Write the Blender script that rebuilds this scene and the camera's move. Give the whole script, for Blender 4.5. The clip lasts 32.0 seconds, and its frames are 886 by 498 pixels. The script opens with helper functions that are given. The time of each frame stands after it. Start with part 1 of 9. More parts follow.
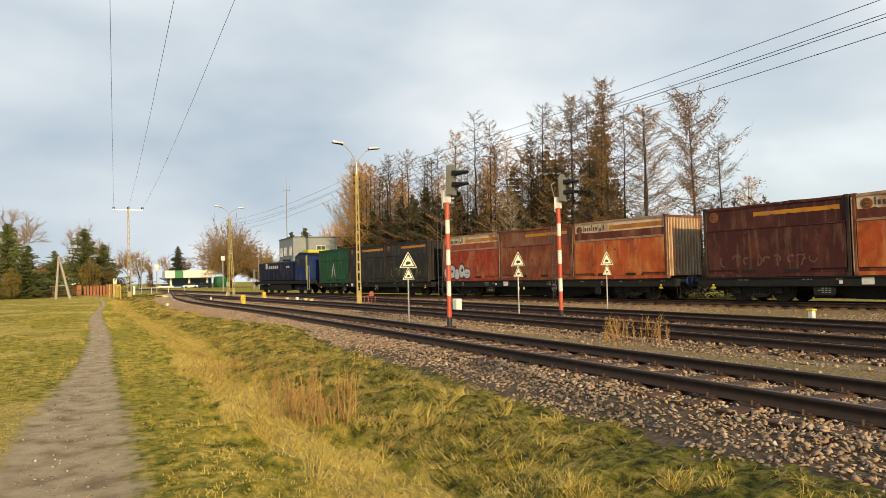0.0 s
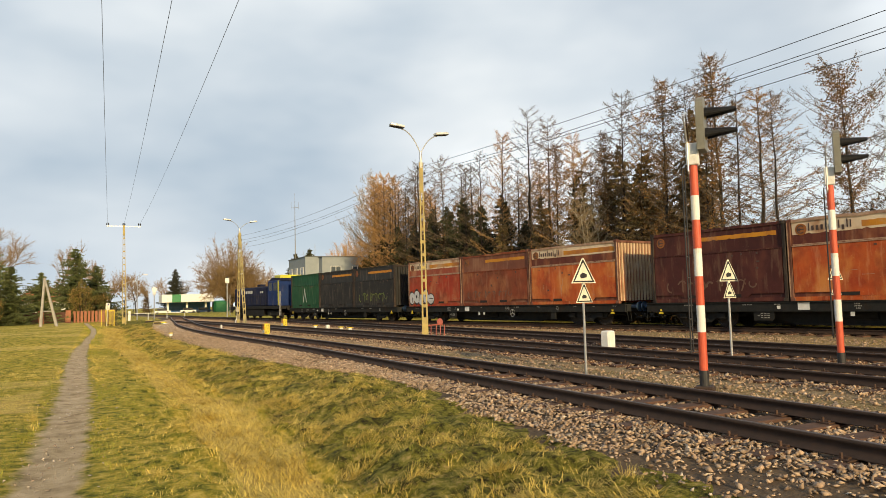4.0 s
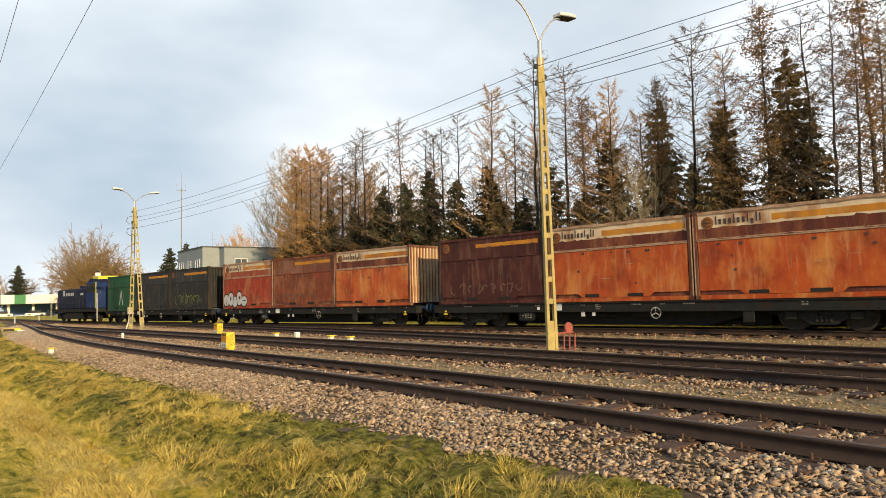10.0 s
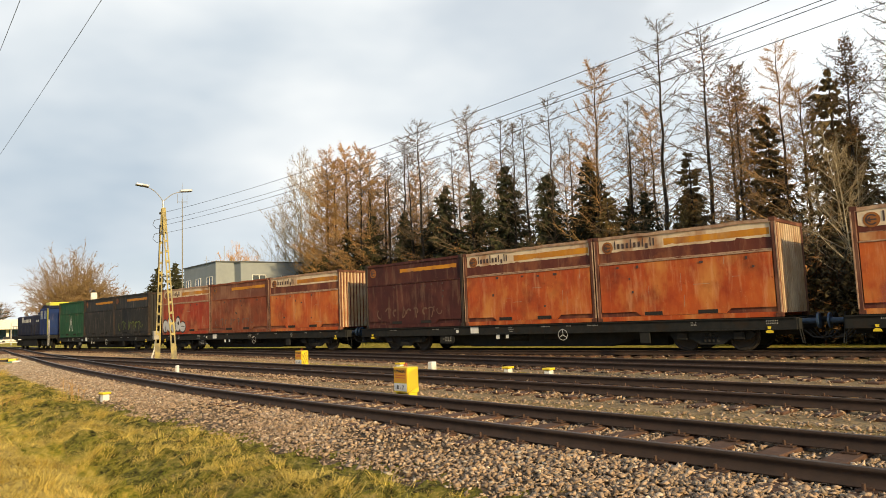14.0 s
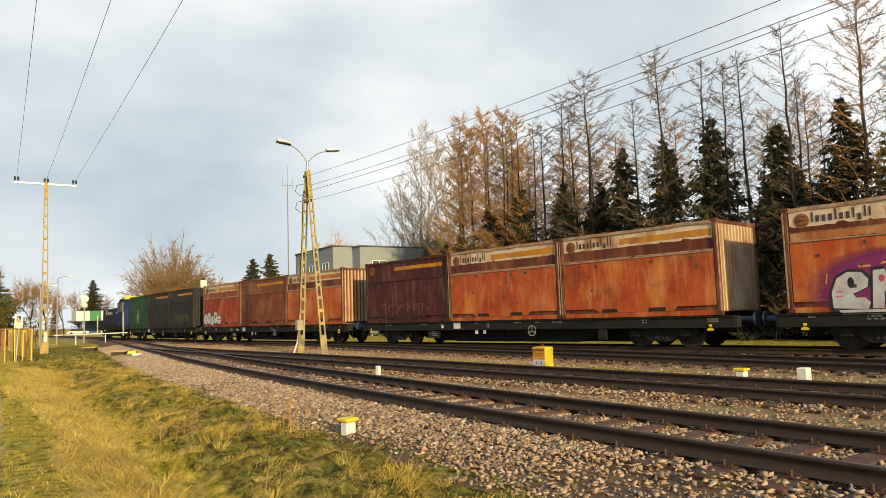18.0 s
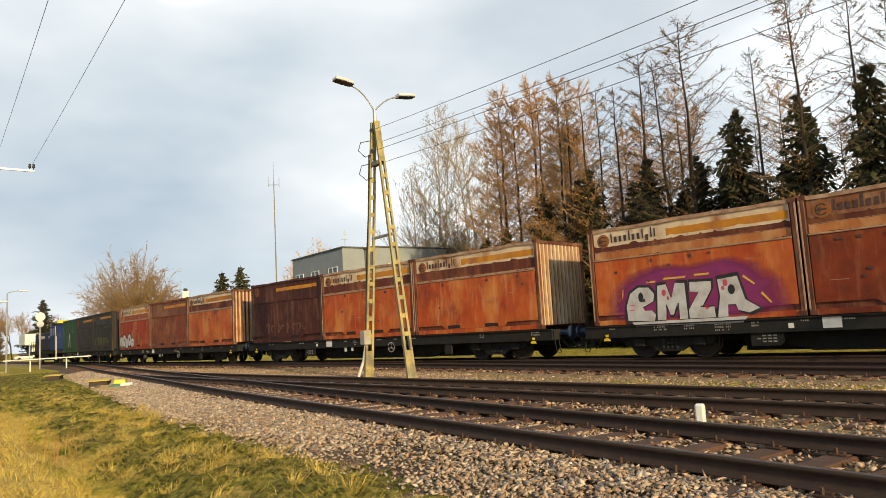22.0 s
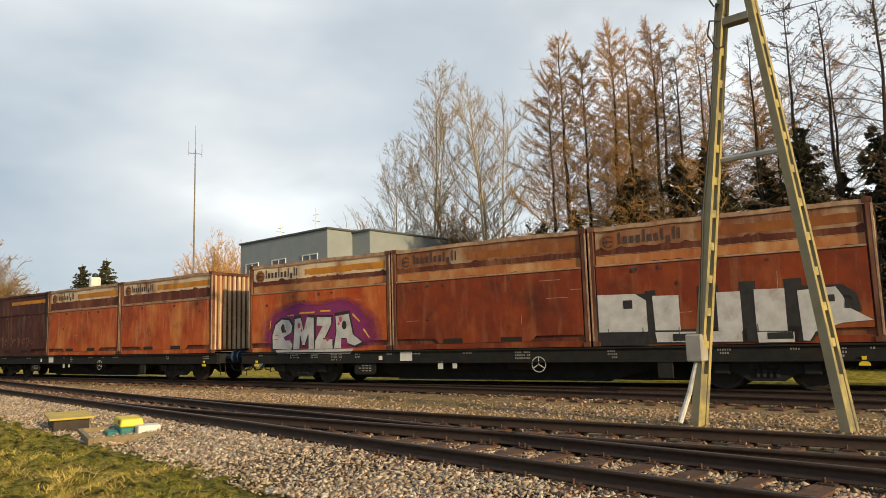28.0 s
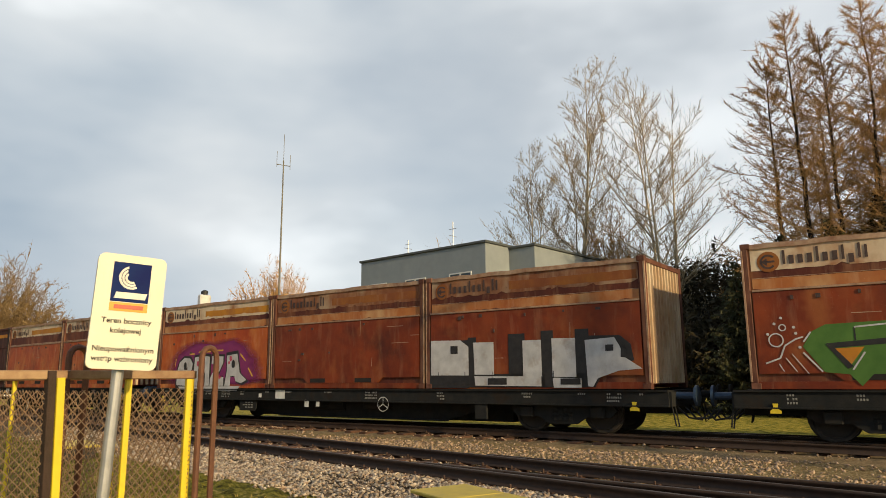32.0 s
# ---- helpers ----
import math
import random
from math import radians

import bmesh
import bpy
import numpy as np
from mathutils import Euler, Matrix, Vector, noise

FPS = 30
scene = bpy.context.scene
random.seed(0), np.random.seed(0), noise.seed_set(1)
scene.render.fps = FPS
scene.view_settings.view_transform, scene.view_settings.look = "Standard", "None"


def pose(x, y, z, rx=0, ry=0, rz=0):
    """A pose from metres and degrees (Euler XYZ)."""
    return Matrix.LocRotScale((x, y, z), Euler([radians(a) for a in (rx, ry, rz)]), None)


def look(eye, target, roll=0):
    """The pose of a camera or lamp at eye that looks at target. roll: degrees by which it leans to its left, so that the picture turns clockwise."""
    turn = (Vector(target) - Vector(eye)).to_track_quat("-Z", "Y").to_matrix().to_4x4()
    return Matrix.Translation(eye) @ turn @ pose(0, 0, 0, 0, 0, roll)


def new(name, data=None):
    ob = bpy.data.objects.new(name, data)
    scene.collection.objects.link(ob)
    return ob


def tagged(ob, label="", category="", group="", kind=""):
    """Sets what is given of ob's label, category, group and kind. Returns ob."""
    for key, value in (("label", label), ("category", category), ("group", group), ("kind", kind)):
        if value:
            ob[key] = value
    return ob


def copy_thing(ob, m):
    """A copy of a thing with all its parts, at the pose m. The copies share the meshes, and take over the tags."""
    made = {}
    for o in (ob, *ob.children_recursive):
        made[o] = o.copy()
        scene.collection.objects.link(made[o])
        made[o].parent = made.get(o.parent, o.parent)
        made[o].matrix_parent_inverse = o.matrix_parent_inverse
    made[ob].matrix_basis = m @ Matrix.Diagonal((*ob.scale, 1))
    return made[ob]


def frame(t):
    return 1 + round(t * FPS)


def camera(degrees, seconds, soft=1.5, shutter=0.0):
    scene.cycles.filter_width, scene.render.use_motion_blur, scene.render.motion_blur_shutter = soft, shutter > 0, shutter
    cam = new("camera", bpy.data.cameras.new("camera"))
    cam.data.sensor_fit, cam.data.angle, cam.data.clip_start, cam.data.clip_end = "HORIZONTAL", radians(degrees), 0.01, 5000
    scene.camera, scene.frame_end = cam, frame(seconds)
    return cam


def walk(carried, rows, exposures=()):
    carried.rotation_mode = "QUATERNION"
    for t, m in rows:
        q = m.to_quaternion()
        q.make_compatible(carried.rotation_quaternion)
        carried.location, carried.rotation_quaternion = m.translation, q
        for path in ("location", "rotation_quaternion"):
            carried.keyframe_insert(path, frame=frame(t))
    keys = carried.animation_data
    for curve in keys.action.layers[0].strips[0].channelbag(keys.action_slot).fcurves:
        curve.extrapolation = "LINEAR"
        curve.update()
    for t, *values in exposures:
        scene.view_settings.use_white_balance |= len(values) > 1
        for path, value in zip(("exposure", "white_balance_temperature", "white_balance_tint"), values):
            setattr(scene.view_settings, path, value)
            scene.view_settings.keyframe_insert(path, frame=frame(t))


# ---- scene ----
cam = camera(64.8, 32.0, soft=0.8, shutter=0.06)
PATH = [    # seconds, eye, target, lean
    (0, (-0.171, 0.126, 1.590), (0.711, 1.919, 1.670), -1.32),
    (0.5, (-0.183, 1.311, 1.514), (0.779, 3.062, 1.608), -2.24),
    (1, (-0.044, 2.664, 1.501), (0.980, 4.374, 1.660), -5.74),
    (1.5, (-0.059, 3.883, 1.567), (0.966, 5.589, 1.766), -3.64),
    (2, (0.015, 5.132, 1.606), (0.959, 6.887, 1.773), -0.56),
    (2.5, (0.058, 6.312, 1.603), (1.014, 8.061, 1.760), -0.71),
    (3, (0.055, 7.450, 1.618), (1.092, 9.156, 1.745), -1.52),
    (3.5, (0.128, 8.693, 1.612), (1.056, 10.460, 1.745), -0.77),
    (4, (0.151, 10.005, 1.647), (1.043, 11.789, 1.794), -1.50),
    (4.5, (0.158, 11.272, 1.737), (1.085, 13.036, 1.902), -2.79),
    (6.6, (0.072, 16.374, 1.645), (1.065, 18.111, 1.646), -2.14),
    (7, (-0.231, 17.059, 1.598), (0.815, 18.763, 1.615), -1.39),
    (7.5, (-0.295, 18.252, 1.599), (0.893, 19.862, 1.608), -0.18),
    (8, (0.033, 19.746, 1.632), (1.181, 21.384, 1.661), -1.03),
    (8.5, (-0.019, 20.927, 1.599), (1.019, 22.637, 1.635), -2.03),
    (9, (0.107, 22.344, 1.467), (1.179, 24.031, 1.525), -0.89),
    (9.5, (0.123, 23.674, 1.499), (1.334, 25.262, 1.618), -3.41),
    (10, (0.095, 24.868, 1.571), (1.304, 26.455, 1.713), -1.57),
    (10.5, (0.245, 26.185, 1.583), (1.417, 27.805, 1.646), -0.68),
    (11, (0.223, 27.530, 1.569), (1.490, 29.069, 1.726), -2.25),
    (11.5, (0.017, 28.781, 1.754), (1.264, 30.333, 1.939), -2.13),
    (12, (0.051, 30.226, 1.594), (1.227, 31.824, 1.843), -3.55),
    (12.5, (0.468, 31.835, 1.534), (1.734, 33.366, 1.765), -5.05),
    (13, (-0.058, 32.861, 1.571), (1.266, 34.342, 1.801), -4.01),
    (13.5, (-0.243, 34.051, 1.593), (1.042, 35.574, 1.767), -4.53),
    (14, (-0.275, 35.313, 1.634), (0.987, 36.852, 1.832), -2.28),
    (14.5, (-0.138, 36.616, 1.619), (1.113, 38.165, 1.811), -0.93),
    (15, (-0.069, 37.861, 1.695), (1.151, 39.438, 1.857), -0.34),
    (15.5, (-0.030, 39.074, 1.604), (1.155, 40.673, 1.810), -1.42),
    (17.5, (-0.201, 43.385, 1.626), (1.019, 44.962, 1.778), -0.53),
    (18, (-0.071, 44.853, 1.540), (1.022, 46.517, 1.731), -1.88),
    (18.5, (-0.132, 45.894, 1.583), (0.965, 47.561, 1.718), -2.87),
    (19, (-0.061, 47.179, 1.568), (1.096, 48.805, 1.697), -3.40),
    (19.5, (-0.048, 48.350, 1.550), (1.084, 49.992, 1.700), -3.12),
    (20, (-0.012, 49.575, 1.510), (1.175, 51.179, 1.654), -1.33),
    (20.5, (0.110, 50.816, 1.532), (1.386, 52.348, 1.691), -1.84),
    (21, (0.197, 52.214, 1.511), (1.464, 53.757, 1.634), -1.39),
    (21.5, (0.211, 53.555, 1.518), (1.443, 55.120, 1.699), -2.76),
    (22, (0.291, 54.990, 1.470), (1.482, 56.581, 1.698), -3.25),
    (22.5, (0.174, 56.420, 1.558), (1.347, 58.003, 1.904), -3.03),
    (23, (0.384, 57.897, 1.553), (1.651, 59.402, 1.912), -3.69),
    (23.5, (0.107, 59.177, 1.592), (1.486, 60.600, 1.863), -3.60),
    (24, (0.021, 60.313, 1.563), (1.227, 61.892, 1.790), -0.10),
    (24.5, (-0.160, 61.654, 1.767), (0.957, 63.294, 2.027), -0.97),
    (25, (-0.035, 62.978, 1.616), (1.084, 64.629, 1.768), 0.59),
    (25.5, (-0.265, 63.972, 1.817), (0.987, 65.509, 2.077), -0.09),
    (27.5, (-0.168, 68.694, 1.627), (1.240, 70.079, 1.943), -0.85),
    (28, (-0.026, 69.880, 1.658), (1.469, 71.186, 1.906), -1.65),
    (28.5, (0.013, 71.112, 1.745), (1.496, 72.418, 2.055), -1.21),
    (29, (-0.022, 72.298, 1.739), (1.549, 73.486, 2.086), -4.50),
    (29.5, (0.002, 73.515, 1.756), (1.592, 74.683, 2.085), -2.96),
    (30, (-0.021, 74.950, 1.504), (1.558, 76.157, 1.728), -2.11),
    (30.5, (-0.217, 76.121, 1.642), (1.330, 77.356, 1.928), -0.75),
    (31, (-0.141, 77.387, 1.527), (1.353, 78.697, 1.753), -2.17),
    (31.5, (-0.398, 78.723, 1.584), (1.090, 80.022, 1.894), -1.60),
    (32, (-0.417, 80.425, 1.558), (1.053, 81.731, 1.923), -0.45),
]
walk(cam, [(t, look(e, g, r)) for t, e, g, r in PATH], [(0, -0.16, 6800, 10), (4.5, -0.14, 6800, 10), (7, 0.0, 6500, 10), (9, 0.03, 6600, 10), (13, 0.0, 7000, 11), (20, -0.05, 7000, 10), (22, -0.06, 6850, 10), (24, -0.18, 7050, 10), (28, -0.22, 6800, 10), (30, -0.26, 6950, 11), (32, -0.38, 6750, 10)])

# ---------------------------------------------------------------- world, sun
SUN_AZ, SUN_EL = 188.0, 17.0          # degrees clockwise from +y, and above the horizon
def sky_world():
    w = bpy.data.worlds.new("sky")
    w.use_nodes = True
    scene.world = w
    nt = w.node_tree
    nt.nodes.clear()
    out = nt.nodes.new("ShaderNodeOutputWorld")
    bg = nt.nodes.new("ShaderNodeBackground")
    sky = nt.nodes.new("ShaderNodeTexSky")
    sky.sky_type, sky.sun_disc = 'NISHITA', False
    sky.sun_elevation, sky.sun_rotation = radians(SUN_EL), radians(SUN_AZ)
    sky.air_density, sky.dust_density = 1.0, 0.6
    coord = nt.nodes.new("ShaderNodeTexCoord")
    mp = nt.nodes.new("ShaderNodeMapping")
    mp.inputs["Scale"].default_value = (1.0, 1.0, 2.2)
    mp.inputs["Location"].default_value = (0.35, 0.1, 0.2)
    n1 = nt.nodes.new("ShaderNodeTexNoise")
    n1.inputs["Scale"].default_value, n1.inputs["Detail"].default_value, n1.inputs["Roughness"].default_value = 1.3, 4.0, 0.5
    n2 = nt.nodes.new("ShaderNodeTexNoise")
    n2.inputs["Scale"].default_value, n2.inputs["Detail"].default_value, n2.inputs["Roughness"].default_value = 2.3, 4.0, 0.45
    r1 = nt.nodes.new("ShaderNodeValToRGB")
    r1.color_ramp.elements[0].position, r1.color_ramp.elements[1].position = 0.34, 0.58
    r1.color_ramp.elements[0].color = (0.68, 0.68, 0.68, 1)
    r2 = nt.nodes.new("ShaderNodeValToRGB")
    r2.color_ramp.elements[0].position, r2.color_ramp.elements[0].color = 0.36, CLOUD_DARK
    r2.color_ramp.elements[1].position, r2.color_ramp.elements[1].color = 0.66, CLOUD_LIGHT
    bright = r2.color_ramp.elements.new(0.80)
    bright.color = CLOUD_BRIGHT
    gain = nt.nodes.new("ShaderNodeVectorMath")
    gain.operation = 'SCALE'
    gain.inputs["Scale"].default_value = SKY_GAIN
    mix = nt.nodes.new("ShaderNodeMix")
    mix.data_type = 'RGBA'
    ln = nt.links.new
    ln(coord.outputs["Generated"], mp.inputs["Vector"])
    ln(mp.outputs["Vector"], n1.inputs["Vector"])
    ln(mp.outputs["Vector"], n2.inputs["Vector"])
    ln(n1.outputs["Fac"], r1.inputs["Fac"])
    ln(sky.outputs["Color"], gain.inputs[0])
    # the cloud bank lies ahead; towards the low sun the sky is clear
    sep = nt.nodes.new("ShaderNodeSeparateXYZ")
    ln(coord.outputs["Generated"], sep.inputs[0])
    # the bank thins out towards the east
    thin = nt.nodes.new("ShaderNodeMath")
    thin.operation = 'MULTIPLY_ADD'
    thin.inputs[1].default_value = 0.36
    east = nt.nodes.new("ShaderNodeMath")
    east.operation = 'MULTIPLY'
    size = nt.nodes.new("ShaderNodeMath")
    size.operation = 'ABSOLUTE'
    ln(sep.outputs["X"], size.inputs[0])
    ln(sep.outputs["X"], east.inputs[0])
    ln(size.outputs[0], east.inputs[1])
    ln(east.outputs[0], thin.inputs[0])
    ln(n2.outputs["Fac"], thin.inputs[2])
    ln(thin.outputs[0], r2.inputs["Fac"])
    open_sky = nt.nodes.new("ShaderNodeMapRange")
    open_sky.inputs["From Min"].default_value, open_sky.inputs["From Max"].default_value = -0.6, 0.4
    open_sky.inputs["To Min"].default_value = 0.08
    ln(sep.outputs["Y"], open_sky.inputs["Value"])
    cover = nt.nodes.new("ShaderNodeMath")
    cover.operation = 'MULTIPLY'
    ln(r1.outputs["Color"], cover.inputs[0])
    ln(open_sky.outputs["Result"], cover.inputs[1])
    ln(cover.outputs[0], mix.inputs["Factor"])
    ln(gain.outputs[0], mix.inputs["A"])
    ln(r2.outputs["Color"], mix.inputs["B"])
    ln(mix.outputs["Result"], bg.inputs["Color"])
    bg.inputs["Strength"].default_value = SKY_STRENGTH
    ln(bg.outputs[0], out.inputs["Surface"])


CLOUD_DARK, CLOUD_LIGHT, CLOUD_BRIGHT = (4.9, 6.2, 7.6, 1), (9.2, 10.0, 10.7, 1), (13.4, 14.2, 14.8, 1)
SKY_GAIN, SKY_STRENGTH = 1.3, 0.1
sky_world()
sun = new("sun", bpy.data.lights.new("sun", 'SUN'))
sun.data.energy, sun.data.angle, sun.data.color = 5.0, radians(0.8), (1.0, 0.77, 0.43)
_a, _e = radians(SUN_AZ), radians(SUN_EL)
sun.matrix_world = look(Vector((math.sin(_a) * math.cos(_e), math.cos(_a) * math.cos(_e), math.sin(_e))) * 200, (0, 0, 0))


# ---------------------------------------------------------------- materials
def mat(name, c1, c2=None, rough=0.7, metal=0.0, scale=6.0, bump=0.0, bscale=40.0, streak=0.0, c3=None, c3_amount=0.5, rnd=0.0, spec=0.5, c4=None, c4_amount=0.5, vary=False):
    """A procedural surface: two colours mixed by noise, optional vertical streaks and stains of a third, fine relief, and a brightness that differs from piece to piece."""
    m = bpy.data.materials.new(name)
    m.use_nodes = True
    nt = m.node_tree
    ln = nt.links.new
    b = nt.nodes["Principled BSDF"]
    b.inputs["Roughness"].default_value, b.inputs["Metallic"].default_value = rough, metal
    b.inputs["Specular IOR Level"].default_value = spec
    tc = nt.nodes.new("ShaderNodeTexCoord")
    at = tc.outputs["Object"]
    if vary:
        info = nt.nodes.new("ShaderNodeObjectInfo")
        shift = nt.nodes.new("ShaderNodeVectorMath")
        shift.operation = 'MULTIPLY_ADD'
        ln(info.outputs["Random"], shift.inputs[0])
        shift.inputs[1].default_value = (37.0, 53.0, 71.0)
        ln(tc.outputs["Object"], shift.inputs[2])
        at = shift.outputs[0]
    c2 = c2 or tuple(v * 0.75 for v in c1)
    n1 = nt.nodes.new("ShaderNodeTexNoise")
    n1.inputs["Scale"].default_value, n1.inputs["Detail"].default_value, n1.inputs["Roughness"].default_value = scale, 6.0, 0.62
    ln(at, n1.inputs["Vector"])
    rp = nt.nodes.new("ShaderNodeValToRGB")
    rp.color_ramp.elements[0].position, rp.color_ramp.elements[0].color = 0.32, (*c1, 1)
    rp.color_ramp.elements[1].position, rp.color_ramp.elements[1].color = 0.68, (*c2, 1)
    ln(n1.outputs["Fac"], rp.inputs["Fac"])
    col = rp.outputs["Color"]
    if c3:
        mp = nt.nodes.new("ShaderNodeMapping")
        if streak:
            mp.inputs["Scale"].default_value = (streak, streak, streak * 0.6)
        n3 = nt.nodes.new("ShaderNodeTexNoise")
        n3.inputs["Scale"].default_value, n3.inputs["Detail"].default_value, n3.inputs["Roughness"].default_value = (1.3, 4.0, 0.55) if streak else (1.6, 8.0, 0.7)
        ln(at, mp.inputs["Vector"])
        ln(mp.outputs["Vector"], n3.inputs["Vector"])
        r3 = nt.nodes.new("ShaderNodeValToRGB")
        r3.color_ramp.elements[0].position, r3.color_ramp.elements[1].position = 0.62 - 0.3 * c3_amount, 0.78 - 0.22 * c3_amount
        ln(n3.outputs["Fac"], r3.inputs["Fac"])
        mx = nt.nodes.new("ShaderNodeMix")
        mx.data_type = 'RGBA'
        ln(r3.outputs["Color"], mx.inputs["Factor"])
        ln(col, mx.inputs["A"])
        mx.inputs["B"].default_value = (*c3, 1)
        col = mx.outputs["Result"]
    if c4:
        # a fourth colour in soft large blotches
        n4 = nt.nodes.new("ShaderNodeTexNoise")
        n4.inputs["Scale"].default_value, n4.inputs["Detail"].default_value, n4.inputs["Roughness"].default_value = 0.8, 5.0, 0.6
        mp4 = nt.nodes.new("ShaderNodeMapping")
        mp4.inputs["Location"].default_value = (3.1, 7.7, 1.3)
        ln(at, mp4.inputs["Vector"])
        ln(mp4.outputs["Vector"], n4.inputs["Vector"])
        r4 = nt.nodes.new("ShaderNodeMapRange")
        r4.inputs["From Min"].default_value, r4.inputs["From Max"].default_value = 0.66 - 0.3 * c4_amount, 0.86 - 0.3 * c4_amount
        ln(n4.outputs["Fac"], r4.inputs["Value"])
        mx = nt.nodes.new("ShaderNodeMix")
        mx.data_type = 'RGBA'
        ln(r4.outputs["Result"], mx.inputs["Factor"])
        ln(col, mx.inputs["A"])
        mx.inputs["B"].default_value = (*c4, 1)
        col = mx.outputs["Result"]
    if rnd:
        oi = nt.nodes.new("ShaderNodeObjectInfo")
        geo = nt.nodes.new("ShaderNodeNewGeometry")
        ad = nt.nodes.new("ShaderNodeMath")
        ad.operation = 'ADD'
        ln(oi.outputs["Random"], ad.inputs[0])
        ln(geo.outputs["Random Per Island"], ad.inputs[1])
        mr = nt.nodes.new("ShaderNodeMapRange")
        mr.inputs["From Max"].default_value = 2.0
        mr.inputs["To Min"].default_value, mr.inputs["To Max"].default_value = 1 - rnd, 1 + rnd
        ln(ad.outputs[0], mr.inputs["Value"])
        vm = nt.nodes.new("ShaderNodeVectorMath")
        vm.operation = 'SCALE'
        ln(col, vm.inputs[0])
        ln(mr.outputs["Result"], vm.inputs["Scale"])
        col = vm.outputs[0]
    ln(col, b.inputs["Base Color"])
    if bump:
        n2 = nt.nodes.new("ShaderNodeTexNoise")
        n2.inputs["Scale"].default_value, n2.inputs["Detail"].default_value = bscale, 4.0
        ln(at, n2.inputs["Vector"])
        bp = nt.nodes.new("ShaderNodeBump")
        bp.inputs["Strength"].default_value, bp.inputs["Distance"].default_value = bump, 0.02
        ln(n2.outputs["Fac"], bp.inputs["Height"])
        ln(bp.outputs["Normal"], b.inputs["Normal"])
    return m


M = {}
M["rail"] = mat("rail_steel_rust", (0.032, 0.019, 0.013), (0.055, 0.03, 0.02), 0.8, 0.0, 9, 0.25, 60)
M["rail_top"] = mat("rail_head_worn", (0.16, 0.13, 0.11), (0.09, 0.065, 0.05), 0.42, 0.8, 9, 0.05)
M["sleeper"] = mat("tarred_sleeper", (0.065, 0.032, 0.02), (0.12, 0.06, 0.036), 0.9, 0, 5, 0.5, 30, rnd=0.35)
M["plate"] = mat("rusty_plate", (0.11, 0.06, 0.04), (0.06, 0.035, 0.025), 0.7, 0.4, 12, 0.2, rnd=0.3)
M["ballast"] = mat("ballast_bed", (0.06, 0.036, 0.019), (0.16, 0.105, 0.055), 0.95, 0, 14, 1.0, 26, c3=(0.05, 0.032, 0.018), c3_amount=0.5)
M["ballast_fine"] = mat("worn_fine_ballast", (0.15, 0.098, 0.046), (0.36, 0.26, 0.135), 0.95, 0, 16, 1.0, 30, c3=(0.10, 0.065, 0.03), c3_amount=0.4)
M["stone"] = mat("crushed_stone", (0.47, 0.345, 0.235), (0.22, 0.145, 0.095), 0.9, 0, 9, 0.3, 60, rnd=0.9)
M["stone_grey"] = mat("fresh_grey_stone", (0.60, 0.51, 0.40), (0.24, 0.18, 0.13), 0.9, 0, 9, 0.3, 60, rnd=0.9)
M["concrete"] = mat("concrete", (0.42, 0.40, 0.36), (0.30, 0.28, 0.25), 0.85, 0, 4, 0.3, 40)
M["yellow_pole"] = mat("yellow_painted_concrete", (0.47, 0.37, 0.13), (0.34, 0.27, 0.11), 0.8, 0, 3, 0.25, 30, c3=(0.25, 0.21, 0.13), c3_amount=0.45)
M["grey_pole"] = mat("grey_concrete_pole", (0.24, 0.23, 0.20), (0.17, 0.16, 0.14), 0.85, 0, 4, 0.3, 30)
M["galv"] = mat("galvanised_steel", (0.52, 0.53, 0.54), (0.40, 0.41, 0.42), 0.45, 0.6, 8, 0.05)
M["white"] = mat("white_paint", (0.80, 0.80, 0.78), (0.66, 0.66, 0.63), 0.55, 0, 5, 0.1, c3=(0.45, 0.42, 0.36), c3_amount=0.25)
M["dull_red"] = mat("faded_red_pipe_paint", (0.36, 0.09, 0.07), (0.26, 0.07, 0.055), 0.6, 0, 8, 0.2)
M["red"] = mat("red_paint", (0.60, 0.10, 0.045), (0.48, 0.08, 0.04), 0.5, 0, 5, 0.1)
M["black"] = mat("black_paint", (0.018, 0.018, 0.02), (0.03, 0.03, 0.032), 0.55, 0, 6, 0.1)
M["signal_grey"] = mat("signal_back_grey", (0.20, 0.20, 0.17), (0.15, 0.15, 0.13), 0.6, 0.1, 5, 0.1)
M["lens_amber"] = mat("lens_glass", (0.60, 0.50, 0.30), (0.4, 0.3, 0.18), 0.15, 0, 8)
M["yellow"] = mat("yellow_paint", (0.80, 0.62, 0.03), (0.70, 0.52, 0.03), 0.5, 0, 5, 0.1)
M["sign_cream"] = mat("reflective_cream", (0.80, 0.77, 0.62), (0.74, 0.71, 0.57), 0.5, 0, 6, 0.05)
M["orange_sign"] = mat("orange_enamel", (0.80, 0.38, 0.03), (0.72, 0.33, 0.03), 0.5, 0, 6, 0.05)
M["lamp_white"] = mat("lamp_shell", (0.72, 0.73, 0.74), (0.6, 0.61, 0.62), 0.35, 0.1, 6)
M["lamp_glass"] = mat("lamp_glass", (0.022, 0.022, 0.024), (0.04, 0.04, 0.04), 0.3, 0, 6)
M["wire"] = mat("wire", (0.05, 0.05, 0.055), (0.08, 0.08, 0.08), 0.6, 0.3, 3)
M["frame"] = mat("wagon_frame", (0.018, 0.020, 0.022), (0.030, 0.030, 0.029), 0.9, 0.0, 4, 0.2, 30, c3=(0.032, 0.022, 0.016), c3_amount=0.3, spec=0.12)
